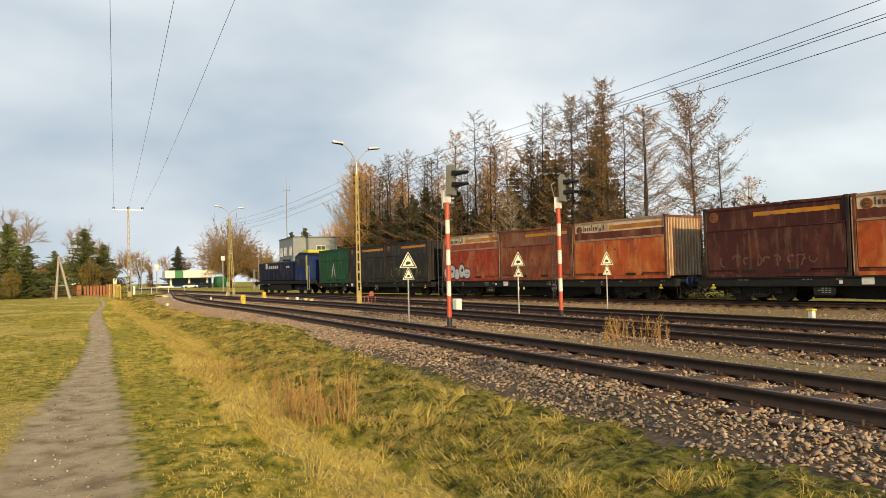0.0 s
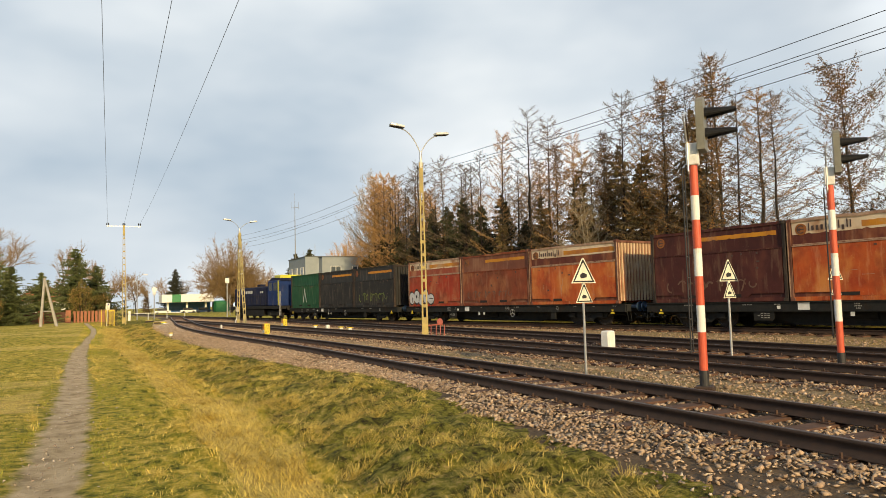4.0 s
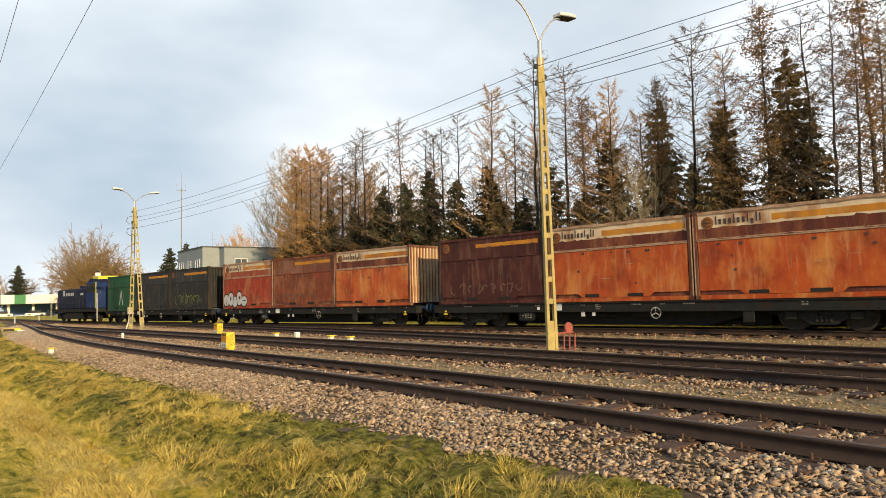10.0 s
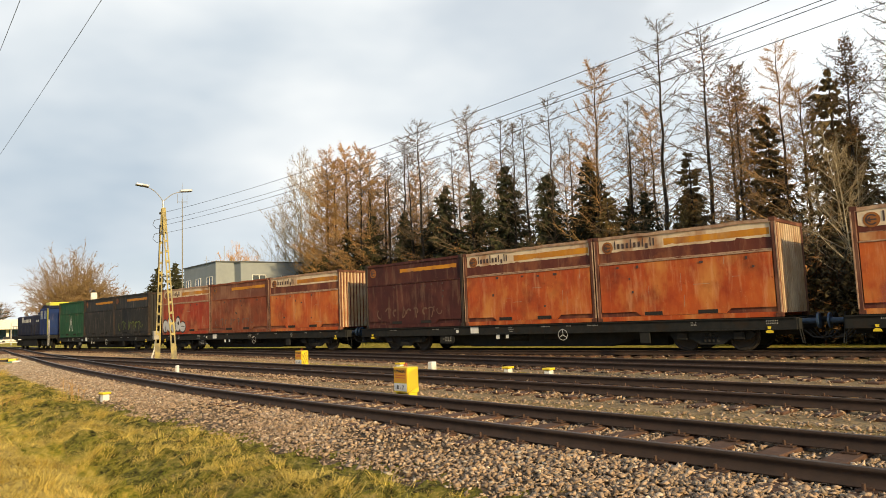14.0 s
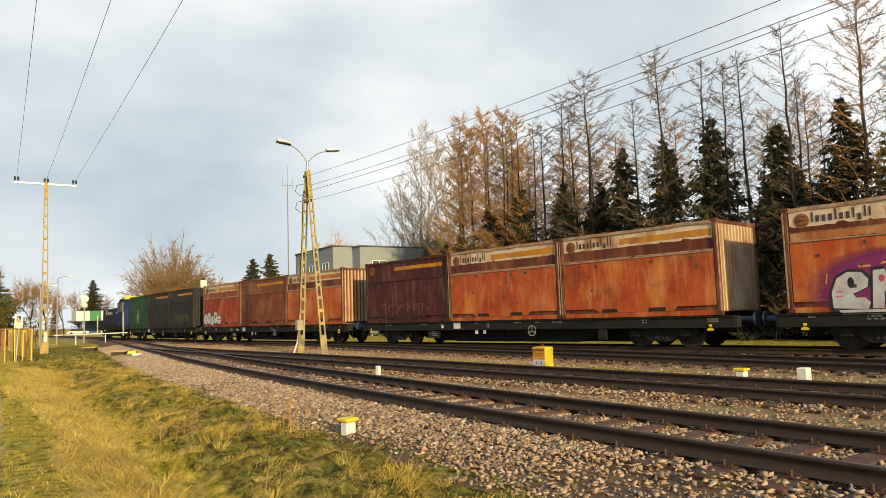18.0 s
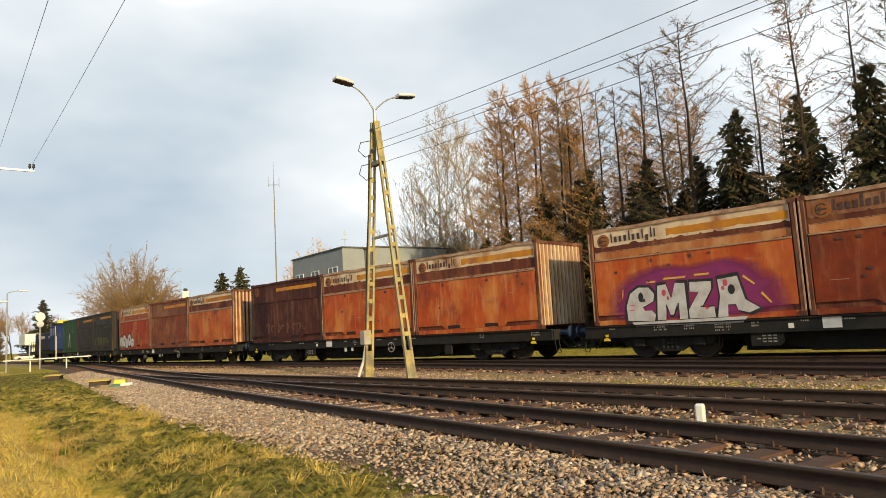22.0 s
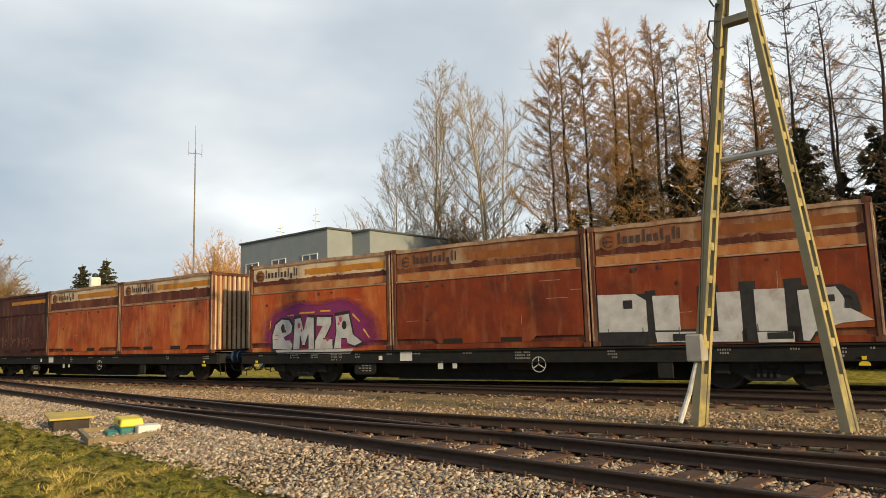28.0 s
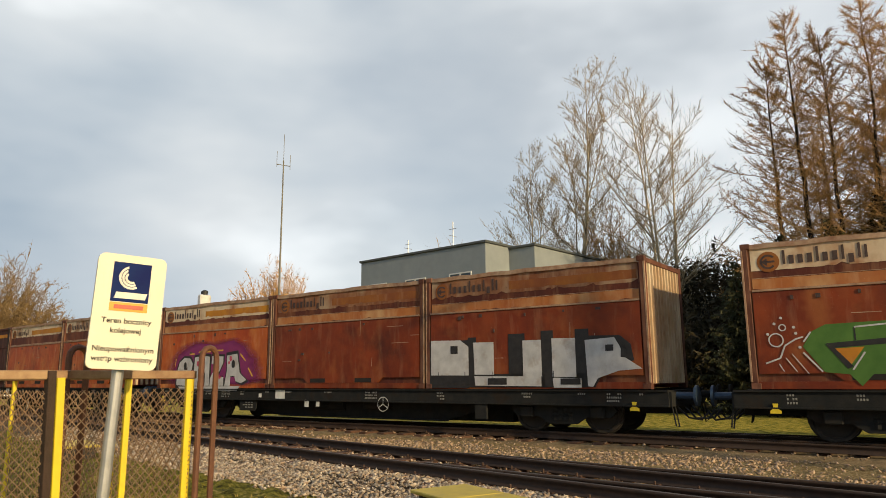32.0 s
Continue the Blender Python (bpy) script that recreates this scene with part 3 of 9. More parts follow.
def build_track(name, label, sleepers=(0, 0)):
    t = tagged(new(name), label, "railway track", kind="structure")
    x, y, n = sampled(name)
    for s in (-1, 1):
        r = new("rail", rail_mesh(x + s * 0.7535 * n[:, 0], y + s * 0.7535 * n[:, 1], n, RAIL_Z - 0.158))
        r.parent = t
    # ballast bed
    prof = np.array([(-2.5, -0.09), (-1.6, 0.055), (-1.25, 0.075), (1.25, 0.075), (1.6, 0.06), (2.5, -0.02)])
    rng = np.random.default_rng(len(name))
    v = np.stack([np.stack([x + a * n[:, 0], y + a * n[:, 1], np.full_like(x, h) + rng.normal(0, 0.006, len(x))], 1) for a, h in prof], 1).reshape(-1, 3)
    k = len(prof)
    i = (np.arange(len(x) - 1)[:, None] * k + np.arange(k - 1)).ravel()
    bed = new("ballast_bed", raw_mesh("ballast_bed", v, np.stack([i, i + 1, i + 1 + k, i + k], 1), [M["ballast" if name == "siding_near" else "ballast_fine"]], smooth=True))
    bed.parent = t
    bed.location.z = {"main": 0.0, "siding_near": 0.004, "siding_middle": 0.008, "siding_far": 0.012}[name]
    tagged(bed, "dusty brown crushed stone bed", kind="stuff")
    # sleepers, each with two base plates
    bm = box(bmesh.new(), -1.3, -0.13, 0.0, 1.3, 0.13, 0.15, 0.012)
    sl = bpy.data.meshes.new("sleeper")
    bm.to_mesh(sl)
    bm.free()
    sl.materials.append(M["sleeper"])
    bm = bmesh.new()
    for s in (-1, 1):
        box(bm, s * 0.7535 - 0.17, -0.08, 0.15, s * 0.7535 + 0.17, 0.08, 0.162)
        for e in (-1, 1):
            cyl(bm, (s * 0.7535 + e * 0.12, 0.03, 0.16), (s * 0.7535 + e * 0.12, 0.03, 0.215), 0.018, seg=6)
            box(bm, s * 0.7535 + e * 0.09 - 0.03, -0.035, 0.16, s * 0.7535 + e * 0.09 + 0.03, 0.035, 0.178)
    pl = bpy.data.meshes.new("base_plates")
    bm.to_mesh(pl)
    bm.free()
    pl.materials.append(M["plate"])
    rng = random.Random(name)
    yy = sleepers[0]
    while yy < sleepers[1]:
        d = float(track_x(name, yy + 0.5) - track_x(name, yy - 0.5))
        rz = -math.degrees(math.atan(d)) + rng.uniform(-0.8, 0.8)
        for nm, me in (("sleeper", sl), ("base_plates", pl)):
            o = new(nm, me)
            o.parent = t
            o.matrix_local = pose(float(track_x(name, yy)) + (rng.uniform(-0.04, 0.04) if nm == "sleeper" else 0), yy, RAIL_Z - 0.158 - 0.162 + (rng.uniform(-0.01, 0.0) if nm == "sleeper" else 0), 0, 0, rz)
        yy += 0.62
    return t


build_track("siding_near", "rusty siding track on dark tarred wooden sleepers in stone ballast", (-2, 118))
build_track("siding_middle", "rusty second siding track on dark wooden sleepers", (0, 84))
build_track("siding_far", "rusty third siding track half sunk in gravel and grass", (4, 80))
build_track("main", "through track under the freight train, with worn rails", (0, 150))


# ---------------------------------------------------------------- the train
PITCH, GAP = 6.1, 1.873
WAGON = 3 * PITCH + GAP
DECK = 1.30
C_LEN, C_W, C_H = 6.03, 2.6, 2.92


def main_table():
    y = np.arange(-80, 260, 0.5)
    x = track_x("main", y)
    s = np.concatenate([[0], np.cumsum(np.hypot(np.diff(x), np.diff(y)))])
    return x, y, s - np.interp(-20, y, s)


TX, TY, TS = main_table()


def travelled(t):
    """The way along the main track of the front of the red container, at t seconds."""
    return -7.26e-05 * t**3 + 0.020607 * t**2 + 2.67315 * t + 62.71


def on_rails(s, z=RAIL_Z):
    return Vector((float(np.interp(s, TS, TX)), float(np.interp(s, TS, TY)), z))


def vehicle_pose(s, base):
    """A vehicle whose middle is at s, carried by two bogies base apart; its +y is ahead."""
    a, b = on_rails(s - base / 2), on_rails(s + base / 2)
    d = b - a
    return Matrix.Translation((a + b) / 2) @ Matrix.Rotation(math.atan2(-d.x, d.y), 4, 'Z')


MOVING = []     # (object, offset behind the reference, base, local matrix)
WHEELS = []     # (wheelset, radius)


def paint(name, c1, c2, stain, amount=0.5, rough=0.65, blotch=None, blotch_amount=0.5, runs=0.5):
    """Weathered container paint: the base of mat(), with pale and dark runs down the sheet and chips to bare metal."""
    m = mat(name, c1, c2, rough, 0.0, 1.3, 0.15, 25, streak=0.9, c3=stain, c3_amount=amount, spec=0.35, c4=blotch, c4_amount=blotch_amount, vary=True)
    nt = m.node_tree
    ln = nt.links.new
    b = nt.nodes["Principled BSDF"]
    b.inputs["Specular IOR Level"].default_value = 0.25
    col = b.inputs["Base Color"].links[0].from_socket
    tc, info = nt.nodes.new("ShaderNodeTexCoord"), nt.nodes.new("ShaderNodeObjectInfo")
    shift = nt.nodes.new("ShaderNodeVectorMath")
    shift.operation = 'MULTIPLY_ADD'
    ln(info.outputs["Random"], shift.inputs[0])
    shift.inputs[1].default_value = (19.0, 83.0, 41.0)
    ln(tc.outputs["Object"], shift.inputs[2])
    pale = tuple(min(0.85, 0.65 * v + 0.35 * w) for v, w in zip(stain, (0.85, 0.62, 0.40)))
    dark = tuple(0.42 * v for v in c2)
    for scale, grain, lo, hi, full, tint in (((1.0, 1.3, 0.6), 0.9, 0.46, 0.70, 0.5, stain), ((1.0, 3.2, 0.5), 1.3, 0.53, 0.80, 0.8, pale), ((1.0, 3.6, 0.5), 1.2, 0.56, 0.80, 0.55, dark), ((1.0, 1.0, 1.0), 17.0, 0.67, 0.71, 0.9, pale), ((1.0, 1.0, 0.7), 7.0, 0.66, 0.71, 0.7, dark)):
        mp = nt.nodes.new("ShaderNodeMapping")
        mp.inputs["Scale"].default_value = scale
        mp.inputs["Location"].default_value = (0, 3.3 * grain, 5.1 * grain)
        ln(shift.outputs[0], mp.inputs["Vector"])
        n = nt.nodes.new("ShaderNodeTexNoise")
        n.inputs["Scale"].default_value, n.inputs["Detail"].default_value, n.inputs["Roughness"].default_value = grain, 6.0, 0.66
        ln(mp.outputs["Vector"], n.inputs["Vector"])
        r = nt.nodes.new("ShaderNodeMapRange")
        r.inputs["From Min"].default_value, r.inputs["From Max"].default_value, r.inputs["To Max"].default_value = lo, hi, full * runs
        ln(n.outputs["Fac"], r.inputs["Value"])
        mx = nt.nodes.new("ShaderNodeMix")
        mx.data_type = 'RGBA'
        ln(r.outputs["Result"], mx.inputs["Factor"])
        ln(col, mx.inputs["A"])
        mx.inputs["B"].default_value = (*tint, 1)
        col = mx.outputs["Result"]
    ln(col, b.inputs["Base Color"])
    return m


PAINTS = {
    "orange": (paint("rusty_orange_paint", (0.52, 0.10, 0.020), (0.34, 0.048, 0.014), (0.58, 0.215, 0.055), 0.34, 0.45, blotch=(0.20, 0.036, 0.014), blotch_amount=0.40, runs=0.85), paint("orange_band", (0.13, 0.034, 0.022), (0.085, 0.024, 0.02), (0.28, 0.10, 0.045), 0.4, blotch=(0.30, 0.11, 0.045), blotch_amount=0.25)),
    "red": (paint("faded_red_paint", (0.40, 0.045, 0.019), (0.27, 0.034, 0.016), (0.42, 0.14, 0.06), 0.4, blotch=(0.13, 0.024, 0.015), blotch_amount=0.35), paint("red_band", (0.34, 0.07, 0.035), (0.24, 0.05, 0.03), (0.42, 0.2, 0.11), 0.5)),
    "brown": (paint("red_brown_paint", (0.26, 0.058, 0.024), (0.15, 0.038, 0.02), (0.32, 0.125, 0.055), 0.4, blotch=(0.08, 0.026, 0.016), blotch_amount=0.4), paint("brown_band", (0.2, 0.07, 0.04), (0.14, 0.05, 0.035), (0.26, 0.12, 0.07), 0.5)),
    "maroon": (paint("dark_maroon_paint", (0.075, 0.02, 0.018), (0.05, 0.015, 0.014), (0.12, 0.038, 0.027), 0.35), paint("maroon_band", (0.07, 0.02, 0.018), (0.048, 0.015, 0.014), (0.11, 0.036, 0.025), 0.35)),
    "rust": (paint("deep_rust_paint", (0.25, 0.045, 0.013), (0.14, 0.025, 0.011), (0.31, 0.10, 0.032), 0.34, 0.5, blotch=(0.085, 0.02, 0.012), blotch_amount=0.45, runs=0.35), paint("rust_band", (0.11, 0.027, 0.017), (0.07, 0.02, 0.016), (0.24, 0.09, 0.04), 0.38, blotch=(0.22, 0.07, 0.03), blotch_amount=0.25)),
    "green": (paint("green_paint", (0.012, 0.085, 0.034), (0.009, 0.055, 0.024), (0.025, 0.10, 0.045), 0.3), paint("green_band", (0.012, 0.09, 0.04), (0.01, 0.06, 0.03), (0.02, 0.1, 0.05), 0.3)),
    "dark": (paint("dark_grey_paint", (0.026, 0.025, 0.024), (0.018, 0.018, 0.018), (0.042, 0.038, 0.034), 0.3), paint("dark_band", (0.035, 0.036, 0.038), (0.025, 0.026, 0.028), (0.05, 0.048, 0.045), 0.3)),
}
M["band_white"] = paint("dirty_white_band", (0.76, 0.64, 0.48), (0.62, 0.47, 0.32), (0.34, 0.15, 0.07), 0.34, blotch=(0.36, 0.17, 0.085), blotch_amount=0.25, runs=0.3)
M["band_orange"] = paint("amber_band", (0.62, 0.27, 0.025), (0.48, 0.19, 0.025), (0.30, 0.11, 0.045), 0.34, blotch=(0.50, 0.34, 0.20), blotch_amount=0.25, runs=0.35)
M["strip_tan"] = paint("faded_orange_strip", (0.46, 0.17, 0.05), (0.34, 0.10, 0.035), (0.55, 0.33, 0.16), 0.45)
# darker tone for the grooves: rust, with their shade put into the colour
M["end_rust_shade"] = paint("rusted_shaded_groove", (0.20, 0.085, 0.045), (0.11, 0.045, 0.03), (0.30, 0.15, 0.09), 0.4)
M["post"] = paint("rusty_post", (0.12, 0.042, 0.026), (0.07, 0.027, 0.02), (0.24, 0.11, 0.07), 0.45)
M["band_rusted"] = paint("rusted_over_band", (0.30, 0.13, 0.06), (0.19, 0.06, 0.03), (0.42, 0.30, 0.20), 0.36, blotch=(0.15, 0.042, 0.02), blotch_amount=0.4)
M["badge_rusted"] = paint("faded_badge", (0.34, 0.13, 0.03), (0.24, 0.08, 0.025), (0.2, 0.06, 0.03), 0.4)
M["post_dark"] = paint("dark_post", (0.03, 0.022, 0.02), (0.02, 0.017, 0.016), (0.06, 0.04, 0.03), 0.4)
M["end_tan"] = paint("weathered_end_wall", (0.60, 0.45, 0.29), (0.42, 0.25, 0.14), (0.72, 0.60, 0.44), 0.45)
M["stencil"] = mat("faded_stencil_paint", (0.34, 0.33, 0.31), (0.14, 0.14, 0.13), 0.8, 0, 9)
M["letter"] = mat("dark_lettering", (0.045, 0.03, 0.03), (0.09, 0.05, 0.04), 0.7, 0, 12)
M["dark_slot"] = mat("dark_opening", (0.012, 0.01, 0.01), (0.02, 0.016, 0.015), 0.9, 0, 8)
M["g_white"] = mat("spray_white", (0.62, 0.62, 0.63), (0.44, 0.44, 0.46), 0.6, 0, 3, c3=(0.36, 0.29, 0.26), c3_amount=0.25)
M["g_black"] = mat("spray_black", (0.012, 0.012, 0.014), (0.03, 0.026, 0.026), 0.6, 0, 6)
M["g_purple"] = mat("spray_purple", (0.21, 0.018, 0.14), (0.24, 0.025, 0.12), 0.65, 0, 3, c3=(0.24, 0.04, 0.03), c3_amount=0.3)
M["g_green"] = mat("spray_green", (0.05, 0.14, 0.018), (0.08, 0.19, 0.03), 0.6, 0, 3)
M["g_yellow"] = mat("spray_yellow", (0.75, 0.45, 0.06), (0.65, 0.36, 0.05), 0.6, 0, 4)
M["g_pink"] = mat("spray_pink", (0.62, 0.08, 0.14), (0.5, 0.07, 0.12), 0.6, 0, 4)
M["g_dim"] = mat("faded_tag", (0.17, 0.09, 0.055), (0.10, 0.05, 0.035), 0.7, 0, 3)
M["g_lime"] = mat("spray_lime", (0.16, 0.19, 0.03), (0.09, 0.12, 0.03), 0.7, 0, 3)
M["fold"] = mat("light_scuffs", (0.46, 0.32, 0.22), (0.26, 0.13, 0.075), 0.7, 0, 5)

# the visible side is at x = -C_W / 2 in a container's space; the plate's u runs towards the rear (-y), v up
SIDE = Matrix(((0, 0, -1, -C_W / 2), (-1, 0, 0, C_LEN / 2), (0, 1, 0, 0), (0, 0, 0, 1)))


def decal(name, shapes, material, parent, label="", lift=0.012, split=False):
    if split:
        return [decal(name, [q], material, parent, label, lift) for q in shapes][-1]
    bm = bmesh.new()
    for s in shapes:
        poly(bm, s, 0.003, SIDE @ Matrix.Translation((0, 0, lift)))
    return part(name, bm, material, parent, label)


def rect(u0, v0, u1, v1, skew=0.0):
    return [(u0, v0), (u1, v0), (u1 + skew, v1), (u0 + skew, v1)]


def ragged(u0, v0, u1, v1, rng, low=0.07, high=0.02):
    """A strip of paint whose lower edge is eaten away by rust."""
    bottom, top = [], []
    u = u0
    while u < u1:
        bottom.append((u, v0 + (rng.uniform(0.5, 1.6) if rng.random() < 0.13 else rng.uniform(0, 0.35)) * low))
        u += rng.uniform(0.03, 0.2)
    bottom.append((u1, v0))
    u = u1
    while u > u0:
        top.append((u, v1 - rng.uniform(0, 1) * high))
        u -= rng.uniform(0.08, 0.3)
    top.append((u0, v1))
    return bottom + top


def ring(u, v, r, a0=0, a1=360, w=0.05, n=18):
    out = [(u + r * math.cos(radians(a0 + (a1 - a0) * k / n)), v + r * math.sin(radians(a0 + (a1 - a0) * k / n))) for k in range(n + 1)]
    return out + [(u + (r - w) * math.cos(radians(a1 - (a1 - a0) * k / n)), v + (r - w) * math.sin(radians(a1 - (a1 - a0) * k / n))) for k in range(n + 1)]


def disc(u, v, r, n=16, sx=1.0):
    return [(u + sx * r * math.cos(2 * math.pi * k / n), v + r * math.sin(2 * math.pi * k / n)) for k in range(n)]


def container(colour, label, seed, white=True, text=True, end="end_tan"):
    rng = random.Random(seed)
    body_m, band_m = PAINTS[colour]
    post_m = M["post_dark" if colour in ("dark", "green", "maroon") else "post"]
    c = thing("freight_container", label, "container", group="containers on the train")
    w, l, h = C_W / 2, C_LEN / 2, C_H
    bm = bmesh.new()
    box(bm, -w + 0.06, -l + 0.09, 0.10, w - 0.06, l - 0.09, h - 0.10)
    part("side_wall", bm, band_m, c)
    for s in (-1, 1):
        # raised lower panel with cut lower corners between the fork pockets
        bm = bmesh.new()
        pts = [(0.16, 0.30), (1.45, 0.30), (1.62, 0.16), (4.40, 0.16), (4.57, 0.30), (C_LEN - 0.16, 0.30), (C_LEN - 0.16, 1.92), (0.16, 1.92)]
        side = SIDE if s < 0 else Matrix.Rotation(math.pi, 4, 'Z') @ SIDE
        poly(bm, pts, 0.05, side @ Matrix.Translation((0, 0, -0.06)))
        part("lower_panel", bm, body_m, c)
        for u in (1.75, 3.55):
            bm = poly(bmesh.new(), rect(u, 0.17, u + 0.62, 0.29), 0.012, side @ Matrix.Translation((0, 0, -0.018)))
            part("fork_pocket", bm, M["dark_slot"], c)
        # folded ledge over the panel, with scuffs of bare metal
        bm = bmesh.new()
        poly(bm, rect(0.16, 1.925, C_LEN - 0.16, 1.965), 0.075, side @ Matrix.Translation((0, 0, -0.06)))
        part("panel_ledge", bm, M["fold"] if white else body_m, c)
        if s > 0:
            continue
        for u in [rng.uniform(0.7, 5.3) for _ in range(7)]:
            v = rng.choice((1.74, 1.78, rng.uniform(0.6, 1.6)))
            bm = poly(bmesh.new(), rect(u, v, u + rng.uniform(0.04, 0.12), v + rng.uniform(0.05, 0.1)), 0.03, side @ Matrix.Translation((0, 0, -0.02)))
            part("fitting", bm, M["letter"], c)
        if not white:
            continue
        bm = bmesh.new()
        for k in range(6):
            u, v = rng.uniform(0.3, 5.6), rng.uniform(0.35, 1.7)
            if rng.random() < 0.5:
                poly(bm, rect(u, v, u + rng.uniform(0.2, 0.7), v + 0.014, 0.0), 0.002, side @ Matrix.Translation((0, 0, -0.008)))
            else:
                poly(bm, rect(u, v, u + 0.014, v + rng.uniform(0.15, 0.6), 0.02), 0.002, side @ Matrix.Translation((0, 0, -0.008)))
        tagged(part("scratched_paint", bm, M["fold"], c), kind="stuff")
    for sx in (-1, 1):
        for sy in (-1, 1):
            bm = bmesh.new()
            box(bm, sx * w - (0.15 if sx > 0 else 0), sy * l - (0.13 if sy > 0 else 0), 0.10, sx * w + (0.15 if sx < 0 else 0), sy * l + (0.13 if sy < 0 else 0), h - 0.08, 0.012)
            part("corner_post", bm, post_m, c)
            if sx < 0 and white:
                bm = box(bmesh.new(), -w - 0.006, sy * l - (0.035 if sy > 0 else 0.006), 0.14, -w + 0.03, sy * l + (0.035 if sy < 0 else 0.006), h - 0.13, 0.004)
                part("worn_post_edge", bm, M["fold"], c, "worn pale post edge")
            for z in (0.0, h - 0.12):
                bm = bmesh.new()
                box(bm, sx * w - (0.17 if sx > 0 else 0.005), sy * l - (0.18 if sy > 0 else 0.005), z, sx * w + (0.17 if sx < 0 else 0.005), sy * l + (0.18 if sy < 0 else 0.005), z + 0.12, 0.008)
                part("corner_casting", bm, post_m, c)
        # top and bottom rails; the top one is battered and bows between the posts
        bm = bmesh.new()
        n = 12
        rows = []
        for k in range(n + 1):
            y = -l + 0.13 + (2 * l - 0.26) * k / n
            z = h - 0.03 + 0.035 * math.sin(math.pi * k / n) * rng.uniform(-0.2, 1.0) + rng.uniform(-0.012, 0.012)
            x = sx * (w - 0.02 + rng.uniform(-0.012, 0.02))
            rows.append([bm.verts.new(p) for p in ((x, y, z), (x - sx * 0.09, y, z), (x - sx * 0.09, y, z - 0.1), (x, y, z - 0.1))])
        for a, b in zip(rows, rows[1:]):
            for k in range(4):
                bm.faces.new((a[k], a[(k + 1) % 4], b[(k + 1) % 4], b[k]))
        bm.faces.new(rows[0]), bm.faces.new(rows[-1][::-1])
        part("top_rail", bm, M["fold"] if white else body_m, c)
        bm = box(bmesh.new(), sx * w - (0.10 if sx > 0 else -0.02), -l + 0.13, 0.005, sx * w + (0.10 if sx < 0 else -0.02), l - 0.13, 0.15)
        part("bottom_rail", bm, body_m, c)
    for sy in (-1, 1):
        # corrugated end wall, with rust and shade painted on the groove floors
        bm = bmesh.new()
        n = 11
        step = (2 * w - 0.30) / n
        pts = []
        for k in range(n):
            x = -w + 0.15 + k * step
            pts += [(x, 0.0), (x + step * 0.36, 0.0), (x + step * 0.44, 0.11), (x + step * 0.92, 0.11)]
        pts.append((w - 0.15, 0.0))
        lo = [bm.verts.new((x, sy * (l - 0.02 - d), 0.12)) for x, d in pts]
        hi = [bm.verts.new((x, sy * (l - 0.02 - d), h - 0.10)) for x, d in pts]
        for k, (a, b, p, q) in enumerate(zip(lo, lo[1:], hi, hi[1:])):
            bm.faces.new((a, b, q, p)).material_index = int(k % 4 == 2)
        part("end_wall", bm, [M[end], M["end_rust_shade"]] if end in M else [body_m, body_m], c)
        bm = box(bmesh.new(), -w + 0.15, sy * l - (0.1 if sy > 0 else 0), h - 0.14, w - 0.15, sy * l + (0.1 if sy < 0 else 0), h - 0.03, 0.01)
        part("end_beam", bm, post_m, c)
    # woodchips show above the open top
    bm = box(bmesh.new(), -w + 0.1, -l + 0.1, h - 0.35, w - 0.1, l - 0.1, h - 0.22)
    part("load", bm, M["post"], c, "dark load inside the open top")
    if text:
        if white:
            decal("white_band", [ragged(0.17, 2.34, C_LEN - 0.17, 2.83, rng, 0.045)], M["band_rusted" if colour == "rust" and seed % 10 else "band_white"], c, "dirty white band", -0.055)
            if seed in (30, 31, 32, 40, 41, 42):
                decal("tan_strip", [ragged(0.17, 1.97, C_LEN - 0.17, 2.19, rng, 0.02, 0.012)], M["strip_tan"], c, "faded orange strip", -0.055)
                decal("strip_edge", [ragged(0.17, 2.19, C_LEN - 0.17, 2.205, rng, 0.008, 0.004)], M["fold"], c, "", -0.053)
            else:
                decal("tan_strip", [ragged(0.17, 1.97, C_LEN - 0.17, 2.02, rng, 0.03, 0.01)], M["fold"], c, "", -0.055)
            decal("amber_stripe", [ragged(2.55, 2.42, C_LEN - 0.2, 2.64, rng, 0.03, 0.02)], M["badge_rusted" if colour == "rust" else "band_orange"], c, "amber stripe", -0.051)
        else:
            decal("amber_stripe", [ragged(2.3, 2.42, C_LEN - 0.35, 2.60, rng, 0.03, 0.02)], M["band_orange"], c, "faded amber stripe", -0.052)
        decal("badge", [disc(0.50, 2.52, 0.21)], M["badge_rusted"], c, "round amber badge", -0.047)
        decal("badge_arrow", [ring(0.50, 2.52, 0.15, 40, 320, 0.04), rect(0.44, 2.50, 0.62, 2.54), [(0.37, 2.52), (0.48, 2.44), (0.48, 2.60)]], M["letter"], c, "", -0.042)
        u, bars = 0.77, []
        for hh in (0.28, 0.17, 0.17, 0.18, 0.30, 0.17, 0.18, 0.28, 0.17, 0.29, 0.25):
            low = 2.45 - (0.07 if hh == 0.17 and len(bars) == 8 else 0)
            bars += [rect(u, low, u + (0.09 if hh < 0.2 else 0.045), low + hh)]
            u += 0.162 if hh < 0.2 else 0.11
        if white:
            decal("lettering", bars, M["letter"], c, "dark bars of lettering", -0.042)
    return c


